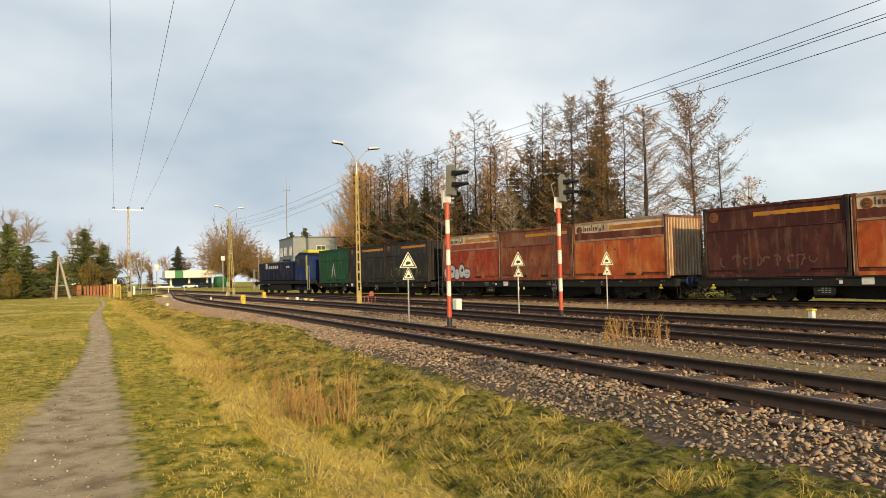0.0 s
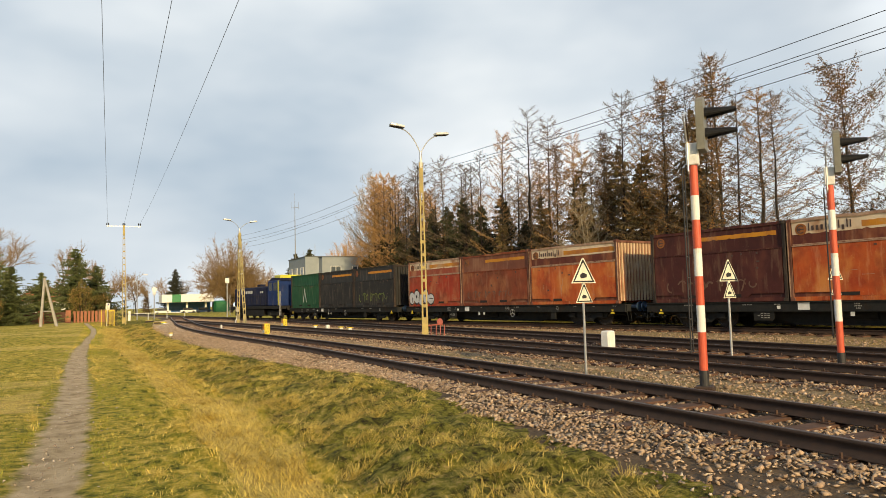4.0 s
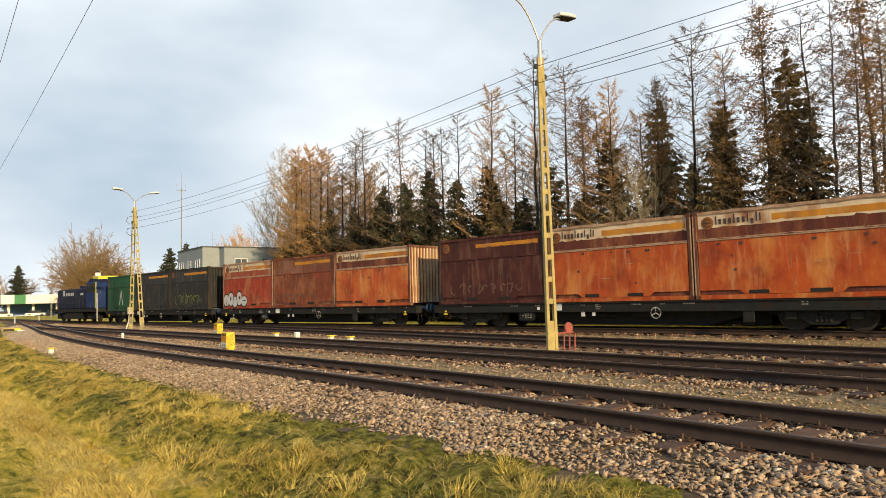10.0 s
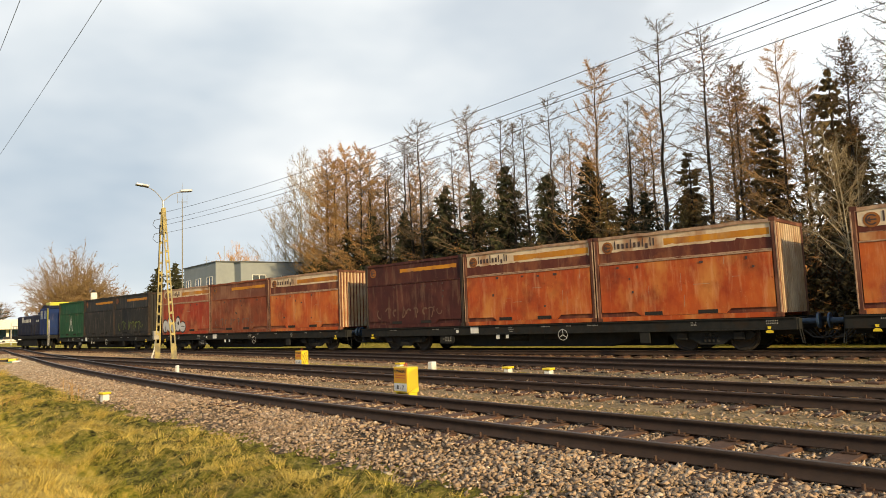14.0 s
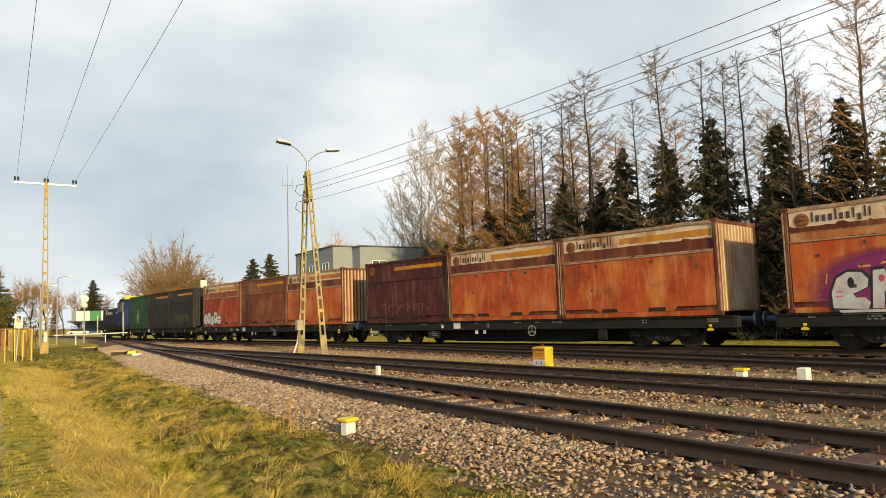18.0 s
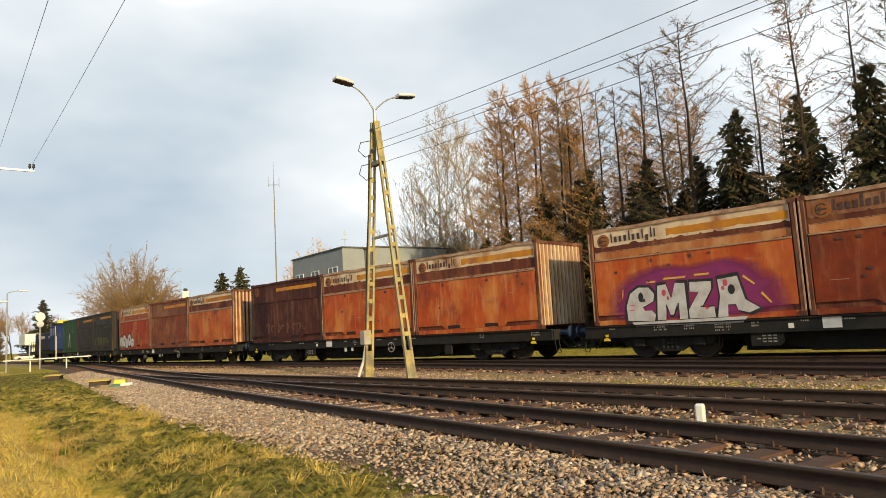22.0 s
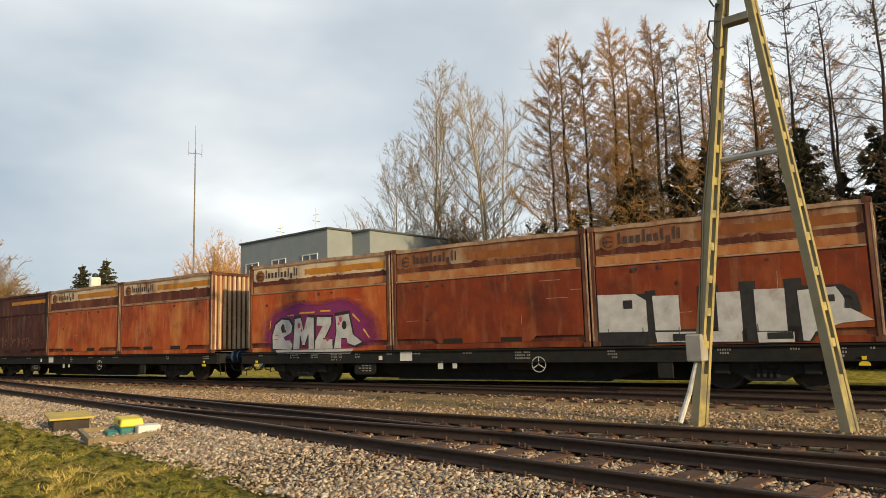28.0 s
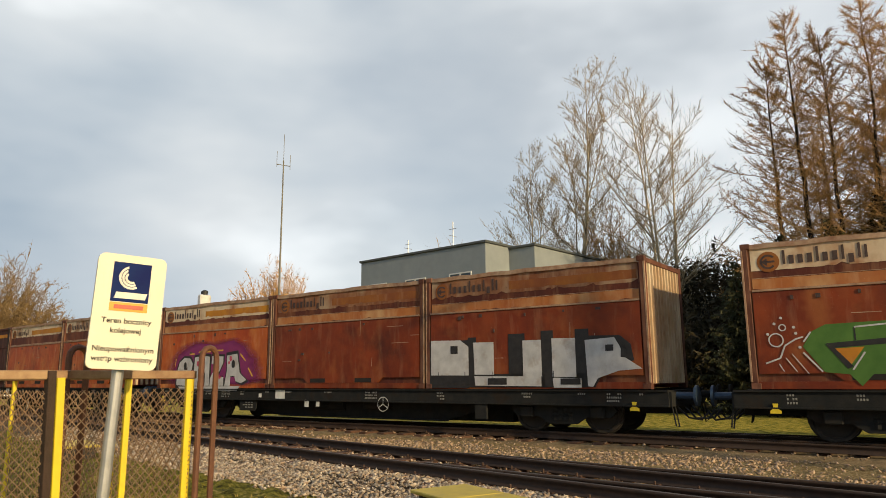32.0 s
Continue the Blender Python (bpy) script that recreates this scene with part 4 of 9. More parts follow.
def bogie_wheels(wagon, y, r=0.46):
    for dy in (-0.9, 0.9):
        ws = new("wheelset")
        ws.parent = wagon
        ws.location = (0, y + dy, r)
        for s in (-1, 1):
            bm = bmesh.new()
            m = Matrix.Translation((s * 0.75, 0, 0)) @ Matrix.Rotation(s * math.pi / 2, 4, 'Y')
            lathe(bm, [(0.10, -0.09), (0.36, -0.06), (0.40, -0.07), (r + 0.03, -0.07), (r + 0.025, -0.035), (r, -0.03), (r - 0.005, 0.065), (0.40, 0.065), (0.37, 0.03), (0.14, 0.05), (0.12, 0.10), (0.06, 0.11)], m, 28)
            part("wheel", bm, M["wheel"], ws, "dark rusty steel wheel")
        part("axle", cyl(bmesh.new(), (-0.75, 0, 0), (0.75, 0, 0), 0.08), M["wheel"], ws)
        WHEELS.append((ws, r))


def wagon(label, seed):
    rng = random.Random(seed)
    g = thing("container_wagon", label, "wagon", group="wagons of the train")
    half = WAGON / 2 - 0.62
    d = DECK - RAIL_Z            # deck above the rail
    for s in (-1, 1):
        # straight side sill, and the fish-bellied girder set back behind it
        upright = lambda x: Matrix(((0, 0, 1, x), (1, 0, 0, 0), (0, 1, 0, 0), (0, 0, 0, 1)))
        bm = bmesh.new()
        pts = [(-half + 4.0, d - 0.30), (half - 4.0, d - 0.30), (half - 4.6, d - 0.42), (half - 6.2, d - 0.84), (-half + 6.2, d - 0.84), (-half + 4.6, d - 0.42)]
        poly(bm, pts, 0.03, upright(s * 0.62 - 0.015))
        box(bm, s * 0.62 - 0.09, -half + 6.2, d - 0.86, s * 0.62 + 0.09, half - 6.2, d - 0.83)
        part("belly_girder", bm, M["frame"], g)
        # hanging panel and bracket under the sill
        bm = bmesh.new()
        poly(bm, [(3.7, d - 0.35), (4.5, d - 0.35), (4.5, d - 0.70), (3.78, d - 0.70), (3.7, d - 0.62)], 0.03, upright(s * 1.25 - 0.015))
        part("number_panel", bm, M["frame"], g)
        bm = bmesh.new()
        for q in range(3):
            for k in range(3 + (q == 1)):
                poly(bm, rect(3.86 + 0.13 * k, d - 0.46 - 0.075 * q, 3.95 + 0.13 * k, d - 0.425 - 0.075 * q), 0.002, Matrix(((0, 0, s, s * 1.268), (1, 0, 0, 0), (0, 1, 0, 0), (0, 0, 0, 1))))
        tagged(part("panel_lettering", bm, M["stencil"], g), "faded stencilled marks as plain bars", kind="stuff")
        bm = box(bmesh.new(), s * 1.25 - 0.05, -4.95, d - 0.74, s * 1.25 + 0.02, -4.6, d - 0.34, 0.01)
        part("bracket", bm, M["frame"], g)
        bm = bmesh.new()
        poly(bm, [(-half, d - 0.02), (half, d - 0.02), (half, d - 0.34), (-half, d - 0.34)], 0.04, upright(s * 1.27 - 0.02))
        part("side_sill", bm, M["frame"], g)
        part("top_flange", box(bmesh.new(), s * 1.27 - 0.07, -half, d - 0.05, s * 1.27 + 0.07, half, d - 0.015), M["frame"], g)
        part("bottom_flange", box(bmesh.new(), s * 1.27 - 0.06, -half, d - 0.37, s * 1.27 + 0.06, half, d - 0.342), M["frame"], g)
        # stencils: plain bars, framed plates and a ring
        bm = bmesh.new()
        sd = Matrix(((0, 0, s, s * 1.292), (1, 0, 0, 0), (0, 1, 0, 0), (0, 0, 0, 1)))
        y = -half + 0.5
        while y < half - 0.6:
            ww = rng.uniform(0.18, 0.5)
            if rng.random() < 0.72:
                for k in range(rng.choice((1, 1, 2, 3))):
                    z = d - 0.13 - 0.075 * k
                    n = int(ww / 0.05)
                    for q in range(n):
                        if rng.random() < 0.85:
                            poly(bm, rect(y + q * 0.05, z, y + q * 0.05 + 0.032, z + 0.042), 0.002, sd)
            y += ww + rng.uniform(0.25, 1.3)
        tagged(part("stencil_lettering", bm, M["stencil"], g), "faded stencilled marks as plain bars", kind="stuff")
        bm = bmesh.new()
        for a in range(3):
            poly(bm, ring(-1.6, d - 0.42, 0.20, 2 + 120 * a, 118 + 120 * a, 0.022, 10), 0.002, sd)
            poly(bm, [(-1.6 + 0.19 * math.cos(radians(90 + 120 * a)) + o * math.sin(radians(90 + 120 * a)) * 0.012, d - 0.42 + 0.19 * math.sin(radians(90 + 120 * a)) - o * math.cos(radians(90 + 120 * a)) * 0.012) for o in (-1, 1)] + [(-1.6 - 0.012 * o * math.sin(radians(90 + 120 * a)), d - 0.42 + 0.012 * o * math.cos(radians(90 + 120 * a))) for o in (-1, 1)], 0.002, sd)
        part("brake_wheel", bm, M["mark"], g, "white ringed handbrake wheel")
        for yy, zz, a, b in ((2.35, d - 0.31, 0.42, 0.26), (3.42, d - 0.28, 0.13, 0.12), (1.3, d - 0.54, 0.17, 0.2), (0.85, d - 0.52, 0.14, 0.14)):
            part("label_panel", poly(bmesh.new(), rect(yy, zz, yy + a, zz + b), 0.004, sd), M["white"], g, "grubby white label panel")
        for e in (-1, 1):
            bm = bmesh.new()
            yy = e * (half - 0.75)
            poly(bm, [(yy - 0.05, d - 0.27), (yy + 0.05, d - 0.27), (yy + 0.03, d - 0.36), (yy + 0.10, d - 0.41), (yy + 0.10, d - 0.46), (yy - 0.10, d - 0.46), (yy - 0.10, d - 0.41), (yy - 0.03, d - 0.36)], 0.03, sd)
            part("lashing_hook", bm, M["yellow"], g, "yellow painted hook")
    bm = bmesh.new()
    box(bm, -0.25, -half, d - 0.55, 0.25, half, d - 0.1)
    box(bm, -0.2, -half + 4.4, d - 0.86, 0.2, half - 4.4, d - 0.5)
    for yy in (-half + 0.15, -5.5, -3.05, 0, 3.05, 5.5, half - 0.15):
        box(bm, -1.25, yy - 0.12, d - 0.34, 1.25, yy + 0.12, d - 0.03)
    part("centre_sill", bm, M["frame"], g)
    for e in (-1, 1):
        y = e * (half - 2.6)
        bm = bmesh.new()
        for s in (-1, 1):
            poly(bm, [(y - 1.35, 0.52), (y - 1.2, 0.66), (y - 0.6, 0.62), (y - 0.35, 0.74), (y + 0.35, 0.74), (y + 0.6, 0.62), (y + 1.2, 0.66), (y + 1.35, 0.52), (y + 1.2, 0.36), (y + 0.6, 0.36), (y + 0.35, 0.2), (y - 0.35, 0.2), (y - 0.6, 0.36), (y - 1.2, 0.36)], 0.10, Matrix(((0, 0, 1, s * 1.0 - 0.05), (1, 0, 0, 0), (0, 1, 0, 0), (0, 0, 0, 1))))
            for dy in (-0.9, 0.9):
                box(bm, s * 1.0 - 0.14, y + dy - 0.17, 0.34, s * 1.0 + 0.14, y + dy + 0.17, 0.60, 0.03)
            for k in range(4):
                lathe(bm, [(0.09, 0.28), (0.09, 0.36), (0.07, 0.36), (0.09, 0.40), (0.07, 0.44), (0.09, 0.48), (0.07, 0.56)], Matrix.Translation((s * 1.0, y + (-0.2 + 0.13 * k), 0)), 8)
        box(bm, -0.95, y - 0.2, 0.45, 0.95, y + 0.2, 0.72)
        part("bogie_frame", bm, M["frame"], g)
        bogie_wheels(g, y)
        bm = bmesh.new()
        for s in (-1, 1):
            cyl(bm, (s * 0.875, e * half, 0.98 - 0.12), (s * 0.875, e * (half + 0.45), 0.98 - 0.12), 0.08)
            cyl(bm, (s * 0.875, e * (half + 0.45), 0.86), (s * 0.875, e * (half + 0.5), 0.86), 0.22, seg=18)
            part("buffer", bm, M["blue_buffer"] if s < 0 else M["frame"], g, "dull blue buffer")
            bm = bmesh.new()
        bm.free()
        bm = bmesh.new()
        box(bm, -1.25, e * half - 0.05, d - 0.36, 1.25, e * half + 0.05, d - 0.06)
        part("headstock", bm, M["frame"], g)
        for k in range(3):
            bm = bmesh.new()
            x = -0.75 + 0.5 * k
            tube(bm, [(x, e * half, 0.62), (x - 0.05, e * (half + 0.25), 0.40 - 0.03 * k), (x, e * (half + 0.5), 0.36), (x + 0.03, e * (half + 0.66), 0.55)], 0.022)
            part("brake_hose", bm, M["hose"], g, "black looped brake hose")
        for s in (-1, 1):
            bm = bmesh.new()
            tube(bm, [(s * 1.22, e * (half + 0.02), 0.75), (s * 1.22, e * (half + 0.1), 0.25), (s * 1.0, e * (half + 0.1), 0.22), (s * 1.0, e * (half + 0.02), 0.70)], 0.016)
            part("shunter_step", bm, M["frame"], g)
    bm = bmesh.new()
    box(bm, -0.9, -1.4, 0.42, 0.9, -0.5, 0.70, 0.03)
    cyl(bm, (-0.6, 0.4, 0.5), (-0.6, 1.6, 0.5), 0.17)
    cyl(bm, (0.0, 0.4, 0.5), (0.0, 1.4, 0.5), 0.14)
    part("brake_gear", bm, M["frame"], g)
    return g


def soft_spray(m):
    """Lets the paint thin out to nothing where its "fade" falls."""
    nt = m.node_tree
    at = nt.nodes.new("ShaderNodeAttribute")
    at.attribute_name = "fade"
    n = nt.nodes.new("ShaderNodeTexNoise")
    n.inputs["Scale"].default_value, n.inputs["Detail"].default_value = 9.0, 6.0
    ad = nt.nodes.new("ShaderNodeMath")
    ad.operation = 'MULTIPLY_ADD'
    ad.inputs[1].default_value = 0.5
    nt.links.new(n.outputs["Fac"], ad.inputs[0])
    nt.links.new(at.outputs["Fac"], ad.inputs[2])
    r = nt.nodes.new("ShaderNodeMapRange")
    r.inputs["From Min"].default_value, r.inputs["From Max"].default_value = 0.25, 1.0
    nt.links.new(ad.outputs[0], r.inputs["Value"])
    clear = nt.nodes.new("ShaderNodeBsdfTransparent")
    mx = nt.nodes.new("ShaderNodeMixShader")
    nt.links.new(r.outputs["Result"], mx.inputs[0])
    nt.links.new(clear.outputs[0], mx.inputs[1])
    nt.links.new(nt.nodes["Principled BSDF"].outputs[0], mx.inputs[2])
    nt.links.new(mx.outputs[0], nt.nodes["Material Output"].inputs["Surface"])
    return m


def sprayed_cloud(outline, c):
    cx, cy = sum(p[0] for p in outline) / len(outline), sum(p[1] for p in outline) / len(outline)
    n = len(outline)
    vs = []
    for k in (1.22, 0.98, 0.72):
        vs += [SIDE @ Vector((cx + (u - cx) * k, max(0.05, cy + (v - cy) * k), -0.004)) for u, v in outline]
    fs = [(r * n + i, r * n + (i + 1) % n, (r + 1) * n + (i + 1) % n, (r + 1) * n + i) for r in (0, 1) for i in range(n)] + [tuple(2 * n + i for i in range(n))]
    me = bpy.data.meshes.new("purple_cloud")
    me.from_pydata([tuple(v) for v in vs], [], fs)
    me.materials.append(M["g_purple"])
    at = me.attributes.new("fade", 'FLOAT', 'POINT')
    at.data.foreach_set("value", [0.0] * n + [0.55] * n + [1.0] * n)
    o = new("purple_cloud", me)
    o.parent = c
    tagged(o, "soft sprayed purple cloud")


soft_spray(M["g_purple"])


def tag_enza(c):
    """Sprayed lettering: white block letters with black edges on a purple cloud."""
    fit_to = lambda s: [(u * 0.925 + 0.22, (v - 0.28) * 1.30 + 0.08) for u, v in s]
    cloud = [(0.75, 0.55), (0.9, 0.95), (1.4, 1.25), (2.2, 1.38), (3.2, 1.34), (4.2, 1.4), (4.9, 1.25), (5.4, 0.9), (5.55, 0.5), (5.0, 0.32), (3.0, 0.32), (1.2, 0.34)]
    sprayed_cloud(fit_to(cloud), c)
    e = [(1.02, 0.30), (1.0, 0.62), (1.16, 0.9), (1.45, 1.02), (1.8, 1.0), (1.97, 0.86), (1.93, 0.7), (1.7, 0.62), (1.55, 0.58), (1.62, 0.5), (1.85, 0.5), (1.98, 0.40), (1.92, 0.27)]
    n_ = [(2.02, 0.28), (2.1, 1.02), (2.38, 1.04), (2.52, 0.72), (2.68, 1.05), (2.98, 1.03), (3.0, 0.28), (2.74, 0.28), (2.70, 0.62), (2.56, 0.38), (2.46, 0.38), (2.36, 0.62), (2.3, 0.28)]
    z_ = [(3.05, 0.28), (3.05, 0.46), (3.4, 0.82), (3.12, 0.84), (3.14, 1.04), (3.78, 1.02), (3.78, 0.86), (3.45, 0.5), (3.82, 0.5), (3.84, 0.28)]
    a_ = [(3.9, 0.28), (4.02, 0.7), (3.98, 1.04), (4.55, 1.08), (4.72, 0.6), (5.1, 0.42), (4.8, 0.34), (4.5, 0.40), (4.45, 0.52), (4.22, 0.52), (4.2, 0.28)]
    decal("letter_base", [fit_to([(1.25, 0.17), (1.15, 0.26), (4.75, 0.27), (4.6, 0.15)])], M["g_white"], c, "white strip under the letters", 0.001)
    big = []
    for s in (e, n_, z_, a_):
        cx, cy = sum(p[0] for p in s) / len(s), sum(p[1] for p in s) / len(s)
        big.append([(cx + (x - cx) * 1.16 + 0.02, cy + (y - cy) * 1.18 - 0.01) for x, y in s])
    e, n_, z_, a_ = (fit_to(s) for s in (e, n_, z_, a_))
    decal("black_outline", [fit_to(s) for s in big], M["g_black"], c, "", -0.003)
    decal("white_letter", [e, n_, z_, a_], M["g_white"], c, "white sprayed block letter", 0.001, True)
    decal("letter_hole", [fit_to(q) for q in (disc(1.52, 0.80, 0.11, 16, 0.8), disc(4.36, 0.82, 0.10), rect(2.34, 0.30, 2.37, 0.60), rect(2.72, 0.30, 2.75, 0.62), rect(3.42, 0.50, 3.80, 0.53))], M["g_black"], c, "", 0.005, True)
    decal("yellow_strokes", [fit_to(q) for q in [rect(1.75, 1.10, 2.05, 1.135), rect(2.3, 1.14, 3.0, 1.18, 0.05), rect(3.3, 1.16, 3.75, 1.2), [(4.7, 1.05), (5.0, 0.88), (5.03, 0.9), (4.74, 1.09)], [(5.15, 0.7), (5.4, 0.5), (5.43, 0.52), (5.2, 0.73)], rect(0.85, 0.8, 0.88, 1.0, 0.05)]], M["g_yellow"], c, "", 0.001)
    decal("pink_dot", [fit_to(q) for q in [disc(2.3, 0.86, 0.07), disc(2.42, 0.74, 0.04), disc(4.2, 0.96, 0.07), disc(4.12, 0.86, 0.045), [(3.5, 0.55), (3.75, 0.52), (3.6, 0.44)], rect(1.12, 0.62, 1.3, 0.64), rect(1.1, 0.52, 1.28, 0.54)]], M["g_pink"], c, "", 0.005, True)


def tag_blocks(c):
    """Tall plain white block letters with black shades between them."""
    shade = [rect(0.05, 0.02, 1.35, 1.22), rect(1.33, 0.04, 1.58, 1.28), rect(2.52, 0.2, 2.98, 1.32), rect(1.55, 0.04, 3.5, 0.36), rect(3.42, 0.04, 3.74, 1.36), rect(3.7, 0.04, 4.5, 0.36), rect(4.30, 0.04, 4.64, 1.36), [(4.6, 0.04), (4.62, 1.20), (5.38, 1.18), (5.62, 0.98), (5.68, 0.62), (5.0, 0.44), (4.75, 0.04)], rect(5.32, 0.62, 5.52, 0.95)]
    decal("black_shade", shade, M["g_black"], c, "sooty black sprayed shade", -0.005, True)
    white = [[(0.17, 0.34), (0.17, 1.24), (1.10, 1.22), (1.35, 1.05), (1.35, 0.33)], [(1.53, 0.35), (1.50, 1.15), (2.10, 1.14), (2.10, 0.34)], [(1.55, 0.08), (1.52, 0.31), (3.40, 0.29), (3.40, 0.06)], [(2.92, 0.28), (2.92, 1.15), (3.42, 1.15), (3.42, 0.29)],
             [(3.70, 0.28), (3.70, 1.17), (4.30, 1.16), (4.30, 0.27)], [(3.72, 0.03), (3.70, 0.26), (4.42, 0.24), (4.42, 0.03)], [(4.58, 0.06), (4.54, 1.10), (5.25, 1.14), (5.36, 0.95), (5.46, 0.70), (5.86, 0.44), (5.32, 0.40), (4.82, 0.24), (4.70, 0.05)]]
    decal("white_block", white, M["g_white"], c, "large white sprayed block", 0.001, True)
    decal("block_gap", [rect(0.80, 0.88, 1.02, 1.08), rect(1.92, 0.10, 2.46, 0.26), rect(3.90, 0.10, 4.40, 0.24), rect(5.03, 0.84, 5.22, 0.98), [(5.38, 0.70), (5.40, 0.92), (5.50, 0.86), (5.52, 0.68)]], M["g_black"], c, "", 0.006, True)
    decal("paint_drip", [rect(0.4 + 0.83 * k, 0.30 - 0.05 * (k % 3), 0.415 + 0.83 * k, 0.42) for k in range(6)], M["g_black"], c, "", 0.008, True)


def stroke(pts, w):
    """A sprayed line: one thin quad from point to point."""
    out = []
    for (a, b), (p, q) in zip(pts, pts[1:]):
        n = math.hypot(p - a, q - b)
        x, y = -(q - b) / n * w / 2, (p - a) / n * w / 2
        out.append([(a + x, b + y), (a - x, b - y), (p - x, q - y), (p + x, q + y)])
    return out


def tag_green(c):
    """A green sprayed shape with a dark fold and white edges, and white doodles before it."""
    decal("green_field", [[(0.98, 0.81), (1.16, 1.10), (1.4, 1.22), (3.2, 1.27), (5.6, 1.15), (5.8, 0.5), (4.8, 0.27), (2.1, 0.28), (1.9, 0.06), (1.72, 0.28), (1.32, 0.32)]], M["g_green"], c, "sprayed green shape", -0.007)
    decal("amber_field", [[(1.52, 0.76), (2.0, 0.78), (1.74, 0.43)], [(3.3, 0.9), (4.6, 0.95), (4.2, 0.6), (3.5, 0.6)]], M["band_orange"], c, "", -0.003)
    decal("black_stroke", [[(1.38, 0.86), (2.9, 0.97), (2.9, 0.86), (1.5, 0.77)], [(1.36, 0.85), (1.5, 0.79), (1.80, 0.42), (1.70, 0.38)], *stroke([(1.87, 0.90), (1.87, 1.15)], 0.025)], M["g_black"], c, "", -0.001)
    lines = [[(1.87, 1.15), (2.41, 1.19)], [(2.41, 0.75), (2.60, 0.48)], [(2.0, 0.68), (1.78, 0.36)], [(1.14, 1.09), (1.0, 0.9)], [(0.98, 0.70), (1.28, 0.33)], [(0.30, 0.50), (0.57, 0.60), (0.67, 0.84), (0.87, 0.96), (1.0, 1.0)], [(0.54, 0.49), (0.62, 0.34)], [(0.67, 0.60), (0.85, 0.33)], [(0.78, 0.68), (1.04, 0.30)]]
    dots = [disc(u, v, 0.028, 10) for u, v in ((0.51, 1.27), (0.64, 1.38), (0.85, 1.19), (0.88, 1.07), (0.38, 1.07), (0.93, 0.80))]
    decal("white_stroke", [ring(0.52, 0.95, 0.14, 0, 360, 0.025), ring(0.65, 1.19, 0.07, 0, 360, 0.022), *dots, *(q for k, l in enumerate(lines) for q in stroke(l, 0.03 if k < 6 else 0.016))], M["g_white"], c, "", 0.001, True)


def tag_bubbles(c, m="g_white", u=0.35, holes=True):
    big_up = lambda s: [(0.15 + (x - 0.35) * 1.12, 0.12 + (y - 0.25) * 1.4) for x, y in s]
    sh = [disc(u + 0.25, 0.55, 0.27, 14, 1.1), disc(u + 0.78, 0.6, 0.30, 14, 1.0), disc(u + 1.25, 0.48, 0.24, 14, 1.2), disc(u + 1.72, 0.62, 0.3, 14, 0.95), disc(u + 2.25, 0.5, 0.22, 14, 1.5)]
    big = [[(x + (x - (u + 1.2)) * 0.04, 0.55 + (y - 0.55) * 1.25) for x, y in s] for s in sh]
    decal("black_outline", [big_up(q) for q in big], M["g_black"], c, "", -0.005)
    decal("bubble_letters", [big_up(q) for q in sh], M[m], c, "white bubble graffiti", 0.0)
    if holes:
        decal("letter_hole", [big_up(q) for q in [disc(u + 0.75, 0.62, 0.08), disc(u + 1.78, 0.66, 0.09), rect(u + 0.98, 0.4, u + 1.03, 0.85, 0.1), rect(u + 0.2, 0.3, u + 0.25, 0.6, 0.1), rect(u + 1.48, 0.35, u + 1.53, 0.8, -0.1), rect(u + 2.1, 0.5, u + 2.5, 0.54)]], M["g_black"], c, "", 0.004, True)


def tag_faint(c, m, u=0.5, hgt=0.45):
    rng = random.Random(9)
    sh = []
    for k in range(9):
        x, a = u + 0.46 * k + rng.uniform(-0.08, 0.08), rng.uniform(0, 360)
        sh += [ring(x, 0.45 + hgt * rng.uniform(0.4, 0.6), hgt * rng.uniform(0.35, 0.6), a, a + rng.uniform(130, 280), rng.uniform(0.04, 0.09), 12)]
        if k % 2:
            sh += [rect(x, 0.42, x + 0.06, 0.45 + hgt * rng.uniform(0.7, 1.2), rng.uniform(-0.2, 0.2))]
    tagged(decal("faded_tag", sh, M[m], c, "faded scrawled tag", -0.004), kind="stuff")


def tag_tree(c):
    decal("pale_tree_mark", [[(2.6, 0.5), (3.0, 1.75), (3.4, 0.5), (3.28, 0.5), (3.0, 1.45), (2.72, 0.5)]], M["mark"], c, "pale pointed tree mark", -0.004)


